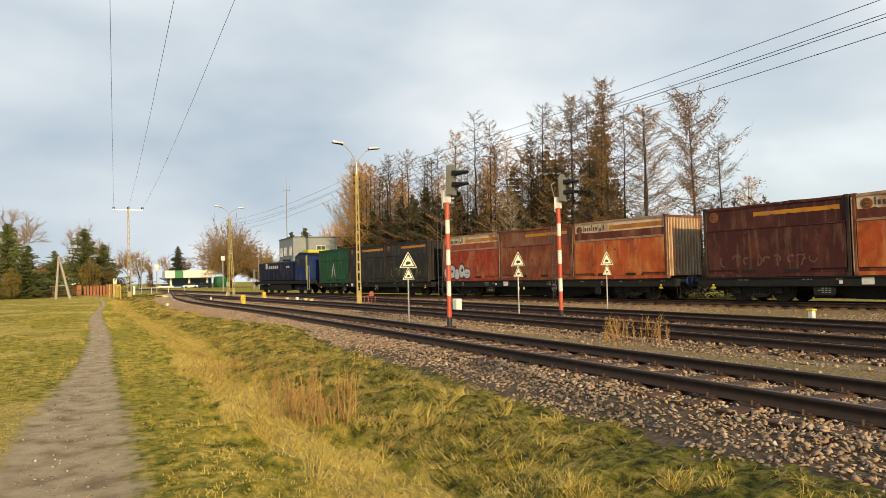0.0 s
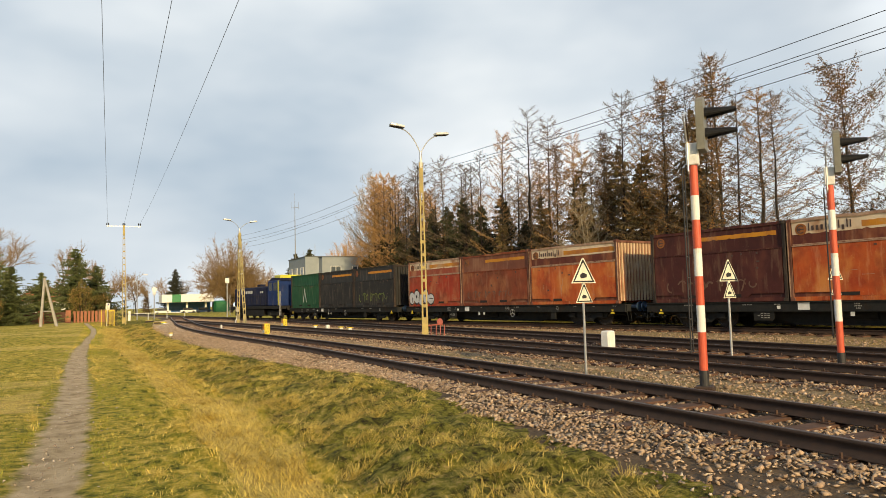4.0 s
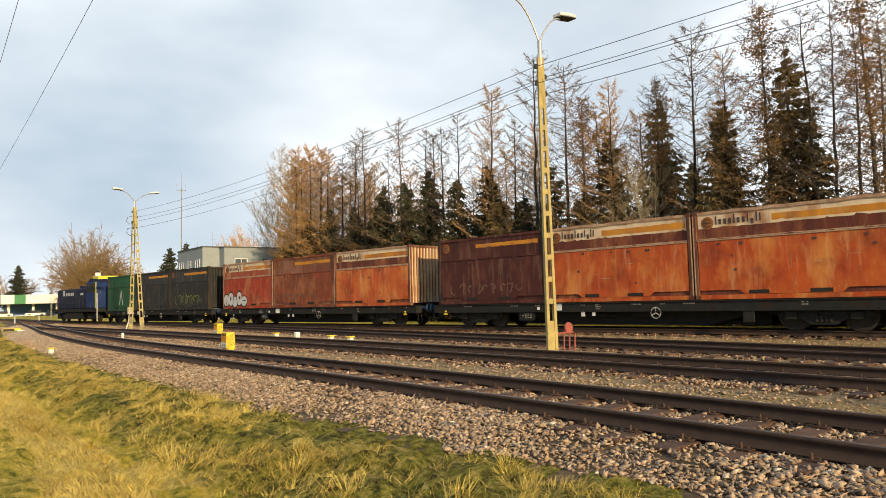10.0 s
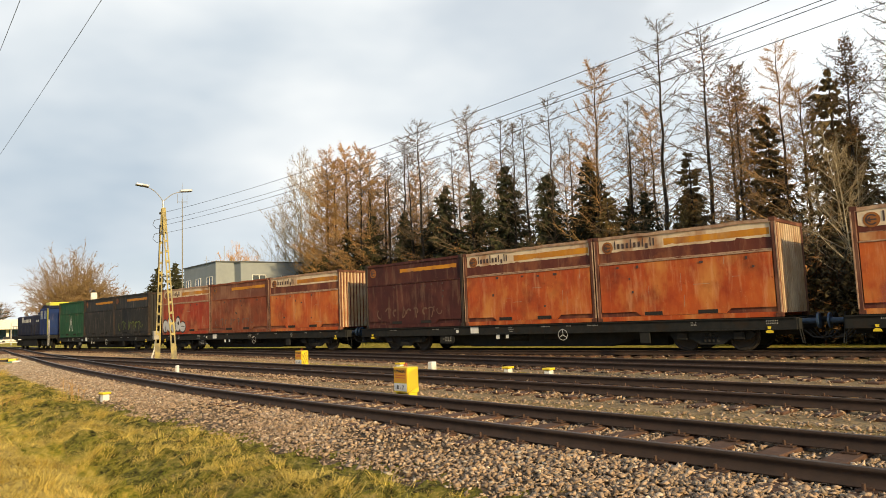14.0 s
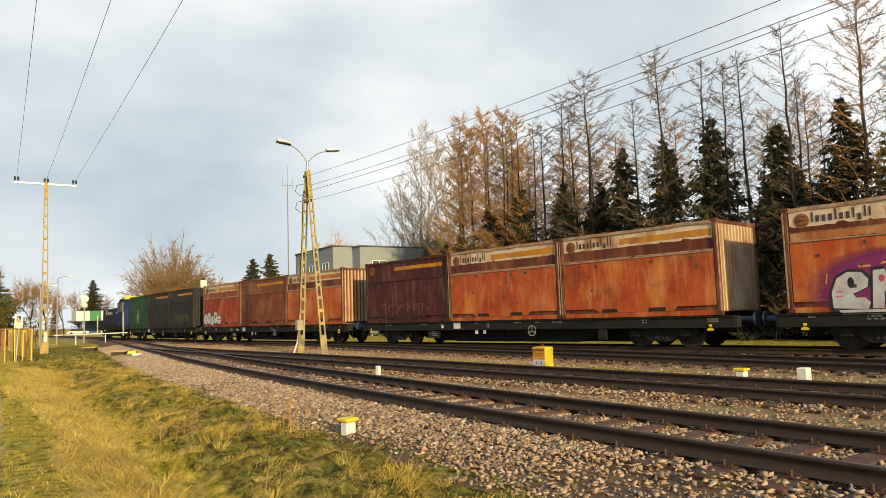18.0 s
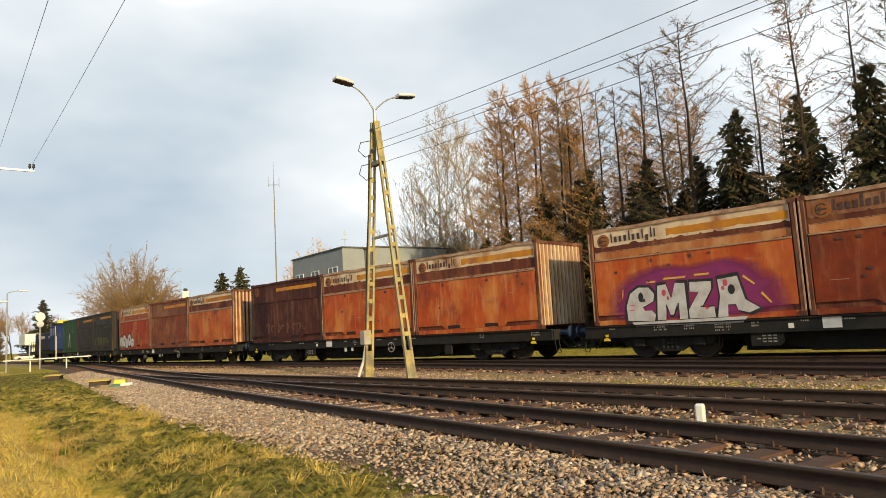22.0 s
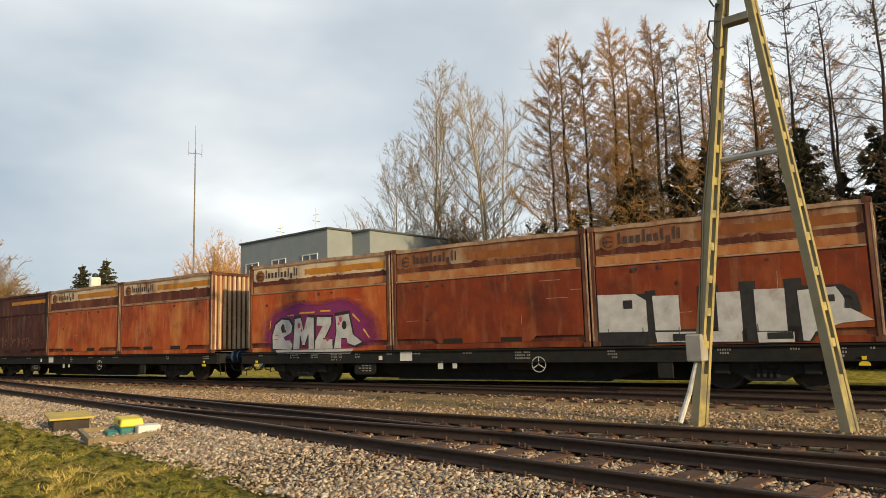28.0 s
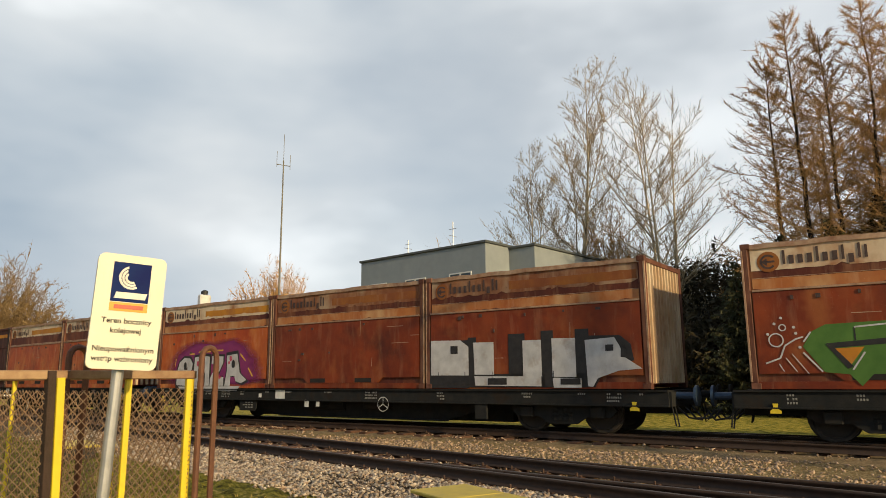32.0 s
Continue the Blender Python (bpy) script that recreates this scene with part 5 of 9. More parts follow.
def build_train():
    def add(ob, off, base, local=Matrix.Identity(4)):
        MOVING.append((ob, off, base, local))

    sets = [
        ("dark flat container wagon behind the locomotive", [("green", "green steel container with a pale tree mark"), ("dark", "dark grey steel container with small yellow plate"), ("dark", "dark grey steel container with lime graffiti")]),
        ("dark flat container wagon with faded stencils", [("red", "bright faded red container with white bubble graffiti"), ("brown", "red-brown container with a faded tag"), ("orange", "rusty orange container with amber stripe and ribbed end")]),
        ("dark flat container wagon with white ringed handbrake", [("maroon", "dark maroon container with faded scrawl"), ("orange", "streaky rusty orange container with white top band"), ("orange", "weathered orange container with amber stripe")]),
        ("dark flat container wagon with yellow hooks", [("orange", "rusty container with white and purple graffiti"), ("rust", "deep rust-brown container with patchy top band"), ("rust", "rust-brown container with tall white graffiti blocks")]),
        ("dark flat container wagon at the tail of the view", [("rust", "rust container with green graffiti and white band"), ("rust", "rust-brown container with dirty white top band"), ("rust", "rust-brown container with dirty white top band")]),
    ]
    for k, (lab, boxes) in enumerate(sets):
        back = (k - 1) * WAGON                       # of the front of its first container
        mid = back + 1.5 * PITCH
        base = WAGON - 1.24 - 5.2
        g = wagon(lab, 40 + k)
        add(g, mid, base)
        for j, (colour, clab) in enumerate(boxes):
            white = colour in ("orange", "rust") or (k, j) == (1, 0)
            c = container(colour, clab, 10 * k + j, white, colour not in ("green",), "end_tan" if colour in ("orange", "rust") else colour)
            if (k, j) == (0, 0):
                tag_tree(c)
            elif (k, j) == (0, 2):
                tag_faint(c, "g_lime", 1.2, 0.6)
            elif (k, j) == (1, 0):
                tag_bubbles(c)
            elif (k, j) == (1, 1):
                tag_faint(c, "g_dim", 0.8, 0.4)
            elif (k, j) == (2, 0):
                tag_faint(c, "g_dim", 1.0, 0.45)
            elif (k, j) == (3, 0):
                tag_enza(c)
            elif (k, j) == (3, 2):
                tag_blocks(c)
            elif (k, j) == (4, 0):
                tag_green(c)
            add(c, mid, base, Matrix.Translation((0, (1 - j) * PITCH, DECK - RAIL_Z)))
    loco = locomotive()
    add(loco, -WAGON - 1.3 - 7.1, 7.0)


def locomotive():
    g = thing("diesel_locomotive", "blue hood diesel locomotive with yellow cab top", "locomotive")
    blue = paint("locomotive_blue", (0.010, 0.034, 0.15), (0.009, 0.024, 0.095), (0.02, 0.04, 0.11), 0.3, 0.8)
    navy = paint("locomotive_navy", (0.009, 0.017, 0.058), (0.008, 0.012, 0.038), (0.018, 0.022, 0.05), 0.3, 0.8)
    lime = paint("locomotive_yellow", (0.60, 0.58, 0.05), (0.52, 0.50, 0.05), (0.4, 0.38, 0.08), 0.25, 0.4)
    glass = mat("dark_window_glass", (0.02, 0.025, 0.03), (0.03, 0.035, 0.04), 0.08, 0, 3)
    part("frame", box(bmesh.new(), -1.5, -6.5, 0.95, 1.5, 8.5, 1.25, 0.02), M["frame"], g)
    part("long_hood", box(bmesh.new(), -1.0, -3.15, 1.25, 1.0, 8.0, 3.2, 0.10), navy, g)
    part("cab", box(bmesh.new(), -1.5, -6.2, 1.25, 1.5, -3.2, 3.65, 0.08), blue, g)
    bm = poly(bmesh.new(), [(-6.3, 3.6), (-6.3, 3.85), (-4.2, 3.95), (-3.0, 3.5)], 2.84, Matrix(((0, 0, 1, -1.42), (1, 0, 0, 0), (0, 1, 0, 0), (0, 0, 0, 1))))
    part("cab_roof", bm, navy, g, "dark sloping cab roof")
    part("roof_top", box(bmesh.new(), -1.38, -6.2, 3.7, 1.38, -4.7, 4.14, 0.06), lime, g, "yellow-green roof top")
    part("side_stripe", box(bmesh.new(), -1.515, -6.15, 1.3, -1.49, -5.85, 3.6), lime, g, "yellow-green stripe")
    for y in (-5.6, -4.4):
        part("cab_window", box(bmesh.new(), -1.512, y, 2.7, -1.49, y + 0.85, 3.45, 0.01), glass, g)
    part("windscreen", box(bmesh.new(), -1.2, -3.21, 3.25, 1.2, -3.18, 3.6), glass, g)
    for k in range(9):
        part("hood_door", box(bmesh.new(), -1.012, -1.7 + 1.08 * k, 1.5, -0.995, -0.8 + 1.08 * k, 3.0, 0.004), navy, g)
    part("lettering", [box(b, -1.022, y, 2.55, -1.012, y + w, 2.55 + h) for b in [bmesh.new()] for y, w, h in ((5.3, 0.55, 0.55), (4.55, 0.35, 0.30), (4.0, 0.35, 0.30), (3.45, 0.35, 0.30), (2.9, 0.35, 0.30), (2.35, 0.35, 0.30), (-0.2, 0.32, 0.2), (-0.7, 0.3, 0.2))][0], M["mark"], g, "pale bars of lettering")
    bm = bmesh.new()
    for y in [-6.2 + 1.24 * k for k in range(13)]:
        if not -6.3 < y < -3.1:
            cyl(bm, (-1.46, y, 1.25), (-1.46, y, 2.25), 0.018, seg=6)
    tube(bm, [(-1.46, -3.0, 2.25), (-1.46, 8.3, 2.25)], 0.018)
    part("handrail", bm, M["frame"], g)
    part("fuel_tank", box(bmesh.new(), -1.3, -1.4, 0.3, 1.3, 1.4, 0.95, 0.08), M["frame"], g)
    part("exhaust", box(bmesh.new(), -0.3, 2.0, 3.29, 0.3, 2.9, 3.5, 0.03), navy, g)
    for y0 in (-6.6, 8.0):
        bm = bmesh.new()
        for e in (0, 0.35):
            box(bm, -1.53, y0 + e, 0.35, -1.49, y0 + e + 0.04, 2.6)
        for z in (0.5, 0.8, 1.1):
            box(bm, -1.52, y0 + 0.03, z, -1.50, y0 + 0.36, z + 0.04)
        part("ladder", bm, M["galv"], g)
    for s in (-1, 1):
        part("side_skirt", box(bmesh.new(), s * 1.36 - 0.03, -1.9, 0.30, s * 1.36 + 0.03, 3.7, 0.96, 0.01), M["frame"], g)
    for e in (-1, 1):
        mid, end = (-3.9, -6.5) if e < 0 else (5.7, 8.5)
        bm = bmesh.new()
        for s in (-1, 1):
            box(bm, s * 1.05 - 0.09, mid - 1.7, 0.30, s * 1.05 + 0.09, mid + 1.7, 0.86, 0.05)
            for k in range(2):
                box(bm, s * 1.1 - 0.12, mid - 0.9 + 1.8 * k - 0.2, 0.3, s * 1.1 + 0.12, mid - 0.9 + 1.8 * k + 0.2, 0.65, 0.04)
        part("bogie_frame", bm, M["frame"], g)
        bogie_wheels(g, mid, 0.5)
        for s in (-1, 1):
            bm = bmesh.new()
            cyl(bm, (s * 0.875, end, 1.05), (s * 0.875, end + 0.45 * e, 1.05), 0.09)
            cyl(bm, (s * 0.875, end + 0.45 * e, 1.05), (s * 0.875, end + 0.52 * e, 1.05), 0.23, seg=18)
            part("buffer", bm, M["frame"], g)
        part("lamp", cyl(bmesh.new(), (0, e * (7.95 if e > 0 else 6.15), 3.0 if e > 0 else 2.4), (0, e * (8.12 if e > 0 else 6.3), 3.0 if e > 0 else 2.4), 0.16), M["white"], g)
    return g


build_train()


def motions():
    """The train draws away along the main track, its wheels turning."""
    for ob, off, base, local in MOVING:
        walk(ob, [(float(t), vehicle_pose(travelled(t) - off, base) @ local) for t in range(0, 33)])
    for ws, r in WHEELS:
        x, y, z = ws.location
        walk(ws, [(k * 0.2, Matrix.Translation((x, y, z)) @ Matrix.Rotation(-(travelled(k * 0.2) - travelled(0)) / r, 4, 'X')) for k in range(161)])


# ---------------------------------------------------------------- poles, lamps, wires
def slotted_leg(bm, foot, top, w0, w1, d0, d1, wide, mi=0, rung=0.55, solid=0.9, bare=0):
    """A concrete leg with a row of slots: two tapering chords and the webs between them. wide: the direction across the
    slots. bare: 1 gives the chords' side faces the next material.
    """
    foot, top = Vector(foot), Vector(top)
    ax = (top - foot).normalized()
    u = (Vector(wide) - ax * ax.dot(Vector(wide))).normalized()
    v = ax.cross(u)
    ln = (top - foot).length

    def block(s0, s1, a0, a1, b0, b1, dd0, dd1):
        vs = []
        for s, a, b, d in ((s0, a0, b0, dd0), (s1, a1, b1, dd1)):
            c = foot + ax * s
            vs += [bm.verts.new(c + u * a - v * d / 2), bm.verts.new(c + u * b - v * d / 2), bm.verts.new(c + u * b + v * d / 2), bm.verts.new(c + u * a + v * d / 2)]
        for n, f in enumerate(((0, 3, 2, 1), (4, 5, 6, 7), (0, 1, 5, 4), (1, 2, 6, 5), (2, 3, 7, 6), (3, 0, 4, 7))):
            bm.faces.new([vs[k] for k in f]).material_index = mi + bare * (n in (3, 5))

    def at(s):
        k = s / ln
        return (w0 + (w1 - w0) * k) / 2, d0 + (d1 - d0) * k

    (h0, e0), (h1, e1) = at(0), at(ln)
    for s in (-1, 1):
        block(0, ln, s * h0 - (0.07 if s > 0 else 0), s * h1 - (0.055 if s > 0 else 0), s * h0 + (0.07 if s < 0 else 0), s * h1 + (0.055 if s < 0 else 0), e0, e1)
    s = solid
    block(0, s, -h0 + 0.05, -at(s)[0] + 0.05, h0 - 0.05, at(s)[0] - 0.05, e0 * 0.8, at(s)[1] * 0.8)
    while s < ln - 1.6:
        s2 = s + rung
        a, b = at(s2), at(s2 + 0.13)
        block(s2, s2 + 0.13, -a[0] + 0.045, -b[0] + 0.045, a[0] - 0.045, b[0] - 0.045, a[1] * 0.8, b[1] * 0.8)
        s = s2 + 0.13
    a = at(ln - 1.2)
    block(ln - 1.2, ln, -a[0] + 0.05, -h1 + 0.05, a[0] - 0.05, h1 - 0.05, a[1] * 0.8, e1 * 0.8)


def lantern(parent, centre, out):
    """A street lantern with a light shell, dark glass below and a rear hood; out: the way its nose points."""
    o = Vector(out).normalized()
    m = Matrix.Translation(centre) @ o.to_track_quat('Y', 'Z').to_matrix().to_4x4()
    bm = bmesh.new()
    pts = [(-0.14, -0.34), (0.14, -0.34), (0.17, 0.05), (0.14, 0.30), (-0.14, 0.30), (-0.17, 0.05)]
    poly(bm, pts, 0.10, m)
    bmesh.ops.bevel(bm, geom=list(bm.edges), offset=0.02, segments=1, affect='EDGES')
    sh = part("lantern_shell", bm, M["lamp_white"], parent, "pale lantern shell")
    bm = bmesh.new()
    poly(bm, [(x * 0.97, y * 0.97) for x, y in pts], -0.02, m @ Matrix.Translation((0, 0, -0.002)))
    part("lantern_glass", bm, M["lamp_glass"], sh)


def lamp_head(parent, top, tips):
    bm = bmesh.new()
    top = Vector(top)
    cyl(bm, top - Vector((0, 0, 0.35)), top + Vector((0, 0, 0.35)), 0.055)
    part("socket", bm, M["galv"], parent)
    for tip in tips:
        tip = Vector(tip)
        a = top + Vector((0, 0, 0.3))
        d = tip - a
        pts = [a + Vector((d.x * k, d.y * k, d.z * (1 - (1 - k) ** 2.2))) for k in np.linspace(0, 0.9, 9)]
        part("arm", tube(bmesh.new(), pts, 0.024, 8), M["galv"], parent, "pale curved tube arm")
        o = (pts[-1] - pts[-3]).normalized()
        lantern(parent, pts[-1] + o * 0.25, Vector((d.x, d.y, 0.12 * Vector((d.x, d.y)).length)))


WIRE_TOP = {}
# leg sides: a tan less yellow than the front
M["leg_side"] = mat("leg_side_concrete", (0.30, 0.26, 0.16), (0.40, 0.34, 0.21), 0.9, 0, 3, 0.3, 30)
M["faded_pole"] = mat("faded_yellow_concrete", (0.46, 0.38, 0.14), (0.30, 0.26, 0.13), 0.8, 0, 3, 0.25, 30, c3=(0.15, 0.14, 0.11), c3_amount=0.5)


def build_lamps():
    a = thing("lamp_post", "slotted yellow concrete lamp post with two lanterns on curved arms", "lamp post", Matrix.Translation((12.78, 37.15, 0.15)), "yard lamps")
    bm = bmesh.new()
    slotted_leg(bm, (0, 0, -0.1), (0.0, 0.05, 7.5), 0.27, 0.16, 0.15, 0.10, (0.9, -0.43, 0), rung=0.42)
    part("post", bm, M["yellow_pole"], a)
    lamp_head(a, (0, 0.05, 7.6), [(-0.95, 0.1, 8.92), (0.93, 0.1, 8.74)])
    b = thing("lamp_post", "two-legged slotted concrete lamp post, yellow and grey, with two lanterns", "lamp post", Matrix.Translation((11.78, 73.5, 0.12)), "yard lamps")
    tp = Vector((-0.12, -0.1, 8.0))
    for foot, m, nm in (((-0.06, 1.08, -0.1), M["faded_pole"], "leg"), ((0.12, -1.12, -0.1), M["faded_pole"], "leg")):
        bm = bmesh.new()
        slotted_leg(bm, foot, tp + Vector((0, 0.09 if foot[1] > 0 else -0.09, 0)), 0.27, 0.18, 0.15, 0.11, (0.97, -0.25, 0), rung=0.42, bare=1)
        part(nm, bm, [m, M["leg_side"]], b)
    part("cross_brace", tube(bmesh.new(), [(0, 0.55, 4.35), (0.02, -0.65, 4.35)], 0.05, 6), M["galv"], b)
    part("top_brace", box(bmesh.new(), -0.2, -0.28, 6.6, 0.0, 0.22, 6.72), M["grey_pole"], b)
    lamp_head(b, tp + Vector((0, 0, 0.05)), [(-1.07, -0.1, 9.06), (0.98, -0.1, 8.96)])
    bm = box(bmesh.new(), -0.30, 0.85, 1.0, -0.02, 1.12, 1.45, 0.02)
    part("switch_box", bm, M["concrete"], b, "grey electrical box")
    part("conduit", tube(bmesh.new(), [(-0.16, 1.0, 1.0), (-0.18, 1.15, 0.5), (-0.3, 1.3, 0.0)], 0.045, 8), M["white"], b)
    part("cable", tube(bmesh.new(), [(-0.2, 0.9, 1.45), (-0.2, 0.7, 3.5), (-0.2, 0.45, 5.0), (-0.22, 0.2, 7.0)], 0.018, 5), M["hose"], b)
    bm = bmesh.new()
    for k in range(2):
        c = Vector((-0.35, 0.15, 7.25 - 0.75 * k))
        tube(bm, [c + Vector((0.2, 0, 0.2)), c + Vector((-0.12, 0.1, 0.12)), c + Vector((-0.2, 0.12, -0.15)), c + Vector((0.0, 0.05, -0.35)), c + Vector((0.2, 0, -0.25))], 0.014, 5)
    part("wire_coil", bm, M["hose"], b)
    for ob, base, lift, gap in ((a, Vector((12.78, 37.2, 0.15)), 7.25, 0.22), (b, Vector((11.66, 73.4, 0.12)), 7.70, 0.34)):
        pts = []
        for k in range(4):
            bm = bmesh.new()
            z = lift - gap * k
            lo = base + Vector((0.16 if k % 2 else -0.16, 0, z)) - ob.matrix_world.translation
            lathe(bm, [(0.02, -0.06), (0.045, -0.05), (0.05, 0.0), (0.035, 0.03), (0.045, 0.05), (0.02, 0.07)], Matrix.Translation(lo), 10)
            pts.append(base + Vector((0.16 if k % 2 else -0.16, 0, z)))
            part("insulator", bm, M["black"], ob, "black insulator")
        WIRE_TOP[ob] = pts
    back = [Vector((13.6 + (0.16 if k % 2 else -0.16), -2.0, 6.85 - 0.17 * k)) for k in range(4)]
    for k in range(4):
        bm = bmesh.new()
        p = [back[k], WIRE_TOP[a][k], WIRE_TOP[b][k]]
        for q, r in zip(p, p[1:]):
            tube(bm, [q.lerp(r, s) - Vector((0, 0, 0.40 * 4 * s * (1 - s))) for s in np.linspace(0, 1, 17)], 0.008, 5)
        tagged(mesh_ob("overhead_wire", bm, M["wire"]), "thin dark overhead wire between the lamp posts", "wire", "overhead wires")
    # the post behind the walk, which carries the near end of the wires
    c = thing("concrete_post", "plain slotted concrete post carrying wires", "post", Matrix.Translation((13.6, -2.0, 0.1)))
    bm = bmesh.new()
    slotted_leg(bm, (0, 0, -0.1), (0, 0, 7.6), 0.30, 0.19, 0.24, 0.16, (1, 0, 0))
    part("post", bm, M["yellow_pole"], c)


build_lamps()


def power_line():
    """A slotted pole with a cross-arm and three wires, which run back over the path."""
    g = thing("power_pole", "tall slotted concrete power pole with a cross-arm and three wires", "power pole", Matrix.Translation((3.15, 96.6, 0.0)))
    bm = bmesh.new()
    slotted_leg(bm, (0, 0, -0.2), (-0.1, 0, 11.12), 0.46, 0.20, 0.26, 0.16, (1, 0, 0), rung=0.62)
    part("post", bm, M["yellow_pole"], g)
    bm = box(bmesh.new(), -1.88, -0.05, 10.92, 1.66, 0.05, 11.02)
    part("cross_arm", bm, M["galv"], g)
    ends = []
    for x in (-1.76, -0.1, 1.54):
        for dx in (-0.09, 0.09):
            bm = bmesh.new()
            lathe(bm, [(0.02, 0), (0.025, 0.1), (0.07, 0.12), (0.075, 0.18), (0.05, 0.22), (0.065, 0.28), (0.03, 0.33)], Matrix.Translation((x + dx, 0, 11.02)), 10)
            part("insulator", bm, M["black"], g)
        ends.append(Vector((3.15 + x, 96.6, 11.27)))
    for e, bx in zip(ends, (-0.7, 1.0, 2.6)):
        bm = bmesh.new()
        b = Vector((bx, -25.0, 10.9))
        tube(bm, [e.lerp(b, s) - Vector((0, 0, 1.3 * 4 * s * (1 - s))) for s in np.linspace(0, 1, 25)], 0.008, 5)
        tagged(mesh_ob("power_line", bm, M["wire"]), "thin dark power line over the footpath", "wire", "power lines")
    h = copy_thing(g, Matrix.Translation((0.75, -25.0, 0)))


power_line()


# ---------------------------------------------------------------- signals and signs
def signal(at, label):
    g = thing("railway_signal", label, "signal", Matrix.Translation(at) @ Matrix.Rotation(radians(36), 4, 'Z'), "yard signals")
    part("foot", cyl(bmesh.new(), (0, 0, -0.2), (0, 0, 0.2), 0.075, seg=16), M["black"], g, "black pole foot")
    z = 0.2
    for k, hgt in enumerate((0.61, 0.43, 0.47, 0.45, 0.47, 0.40, 0.50)):
        part("pole_band", cyl(bmesh.new(), (0, 0, z), (0, 0, z + hgt), 0.066, seg=16), M["red" if k % 2 == 0 else "white"], g, "red painted band" if k % 2 == 0 else "white painted band")
        z += hgt
    part("collar", box(bmesh.new(), -0.095, -0.095, z, 0.095, 0.095, z + 0.36, 0.015), M["white"], g, "white collar box")
    bm = bmesh.new()
    pts = [(-0.21, 0.0), (0.21, 0.0)] + [(0.21 * math.cos(radians(a)), 0.70 + 0.19 * math.sin(radians(a))) for a in range(0, 181, 20)]
    poly(bm, pts, 0.12, Matrix.Translation((0, -0.10, z + 0.22)) @ Matrix.Rotation(math.pi / 2, 4, 'X'))
    part("head", bm, M["signal_grey"], g, "dull grey-green signal head")
    for dz in (0.50, 0.84):
        c = Vector((0, -0.22, z + dz - 0.02))
        part("lens", cyl(bmesh.new(), c, c + Vector((0, -0.02, 0)), 0.085, seg=18), M["lens_amber"], g, "unlit lens")
        bm = bmesh.new()
        n = 12
        rows = []
        for ly in (0.0, -0.48):
            rows.append([bm.verts.new(c + Vector(((0.115 - 0.015 * (ly < 0)) * math.cos(radians(a)), ly, (0.115 - 0.015 * (ly < 0)) * math.sin(radians(a)) - 0.03 * (ly < 0)))) for a in np.linspace(-30 if ly == 0 else 25, 210 if ly == 0 else 155, n)])
        for k in range(n - 1):
            bm.faces.new((rows[0][k], rows[0][k + 1], rows[1][k + 1], rows[1][k]))
        bmesh.ops.solidify(bm, geom=list(bm.faces), thickness=0.012)
        part("visor", bm, M["black"], g, "long black visor")
    bm = bmesh.new()
    tube(bm, [(-0.13, 0.05, z - 0.15), (-0.2, 0.05, z - 0.12), (-0.22, 0.05, z + 0.35), (-0.5, 0.05, z + 0.72), (-0.2, 0.05, z + 0.84), (-0.13, 0.05, z + 0.84)], 0.016, 6)
    part("bracket", bm, M["galv"], g)
    bm = bmesh.new()
    for s in (-1, 1):
        tube(bm, [(s * 0.13 - 0.28, 0.12, 0.5), (s * 0.13 - 0.28, 0.12, z - 0.1)], 0.011, 5)
    for k in range(9):
        tube(bm, [(-0.41, 0.12, 0.7 + 0.33 * k), (-0.15, 0.12, 0.7 + 0.33 * k)], 0.008, 5)
    part("ladder", bm, M["black"], g, "thin dark ladder")
    part("plinth", box(bmesh.new(), -0.15, -0.15, -0.2, 0.15, 0.15, -0.05, 0.02), M["rail"], g)
    return g


signal((8.93, 18.3, 0.22), "red and white banded signal pole with two hooded lamps")
signal((13.34, 18.95, 0.22), "second red and white banded signal pole with two hooded lamps")


def warning_sign(at):
    g = thing("warning_sign", "pair of cream triangular warning plates on a thin pole", "sign", Matrix.Translation(at), "triangular yard signs")
    up = Matrix.Rotation(math.pi / 2, 4, 'X')
    part("pole", cyl(bmesh.new(), (0, 0.03, -0.2), (0, 0.03, 2.2), 0.026, seg=10), M["galv"], g)
    for apex, hgt, base, nm in ((2.25, 0.51, 0.62, "upper_plate"), (1.74, 0.39, 0.42, "lower_plate")):
        tri = [(-base / 2, apex - hgt), (base / 2, apex - hgt), (0.02, apex), (-0.02, apex)]
        cy = apex - hgt * 2 / 3
        shrink = lambda k: [(x * k, cy + (y - cy) * k) for x, y in tri]
        p = part(nm, poly(bmesh.new(), tri, 0.006, up), M["sign_cream"], g, "cream triangular plate")
        bm = bmesh.new()
        outer, inner = shrink(0.88), shrink(0.70)
        for k in range(4):
            q = [outer[k], outer[(k + 1) % 4], inner[(k + 1) % 4], inner[k]]
            poly(bm, q, 0.003, Matrix.Translation((0, -0.007, 0)) @ up)
        part("border", bm, M["black"], p)
        b = base * 0.12
        part("symbol", poly(bmesh.new(), [(-b, cy - b), (b, cy - b * 0.7), (b * 1.1, cy + b * 0.2), (-b * 0.3, cy + b * 0.6), (-b * 1.2, cy)], 0.003, Matrix.Translation((0, -0.007, 0)) @ up), M["black"], p)
    return g


for p in ((8.98, 21.36, 0.18), (13.46, 21.68, 0.18), (17.72, 21.94, 0.18)):
    warning_sign(p)


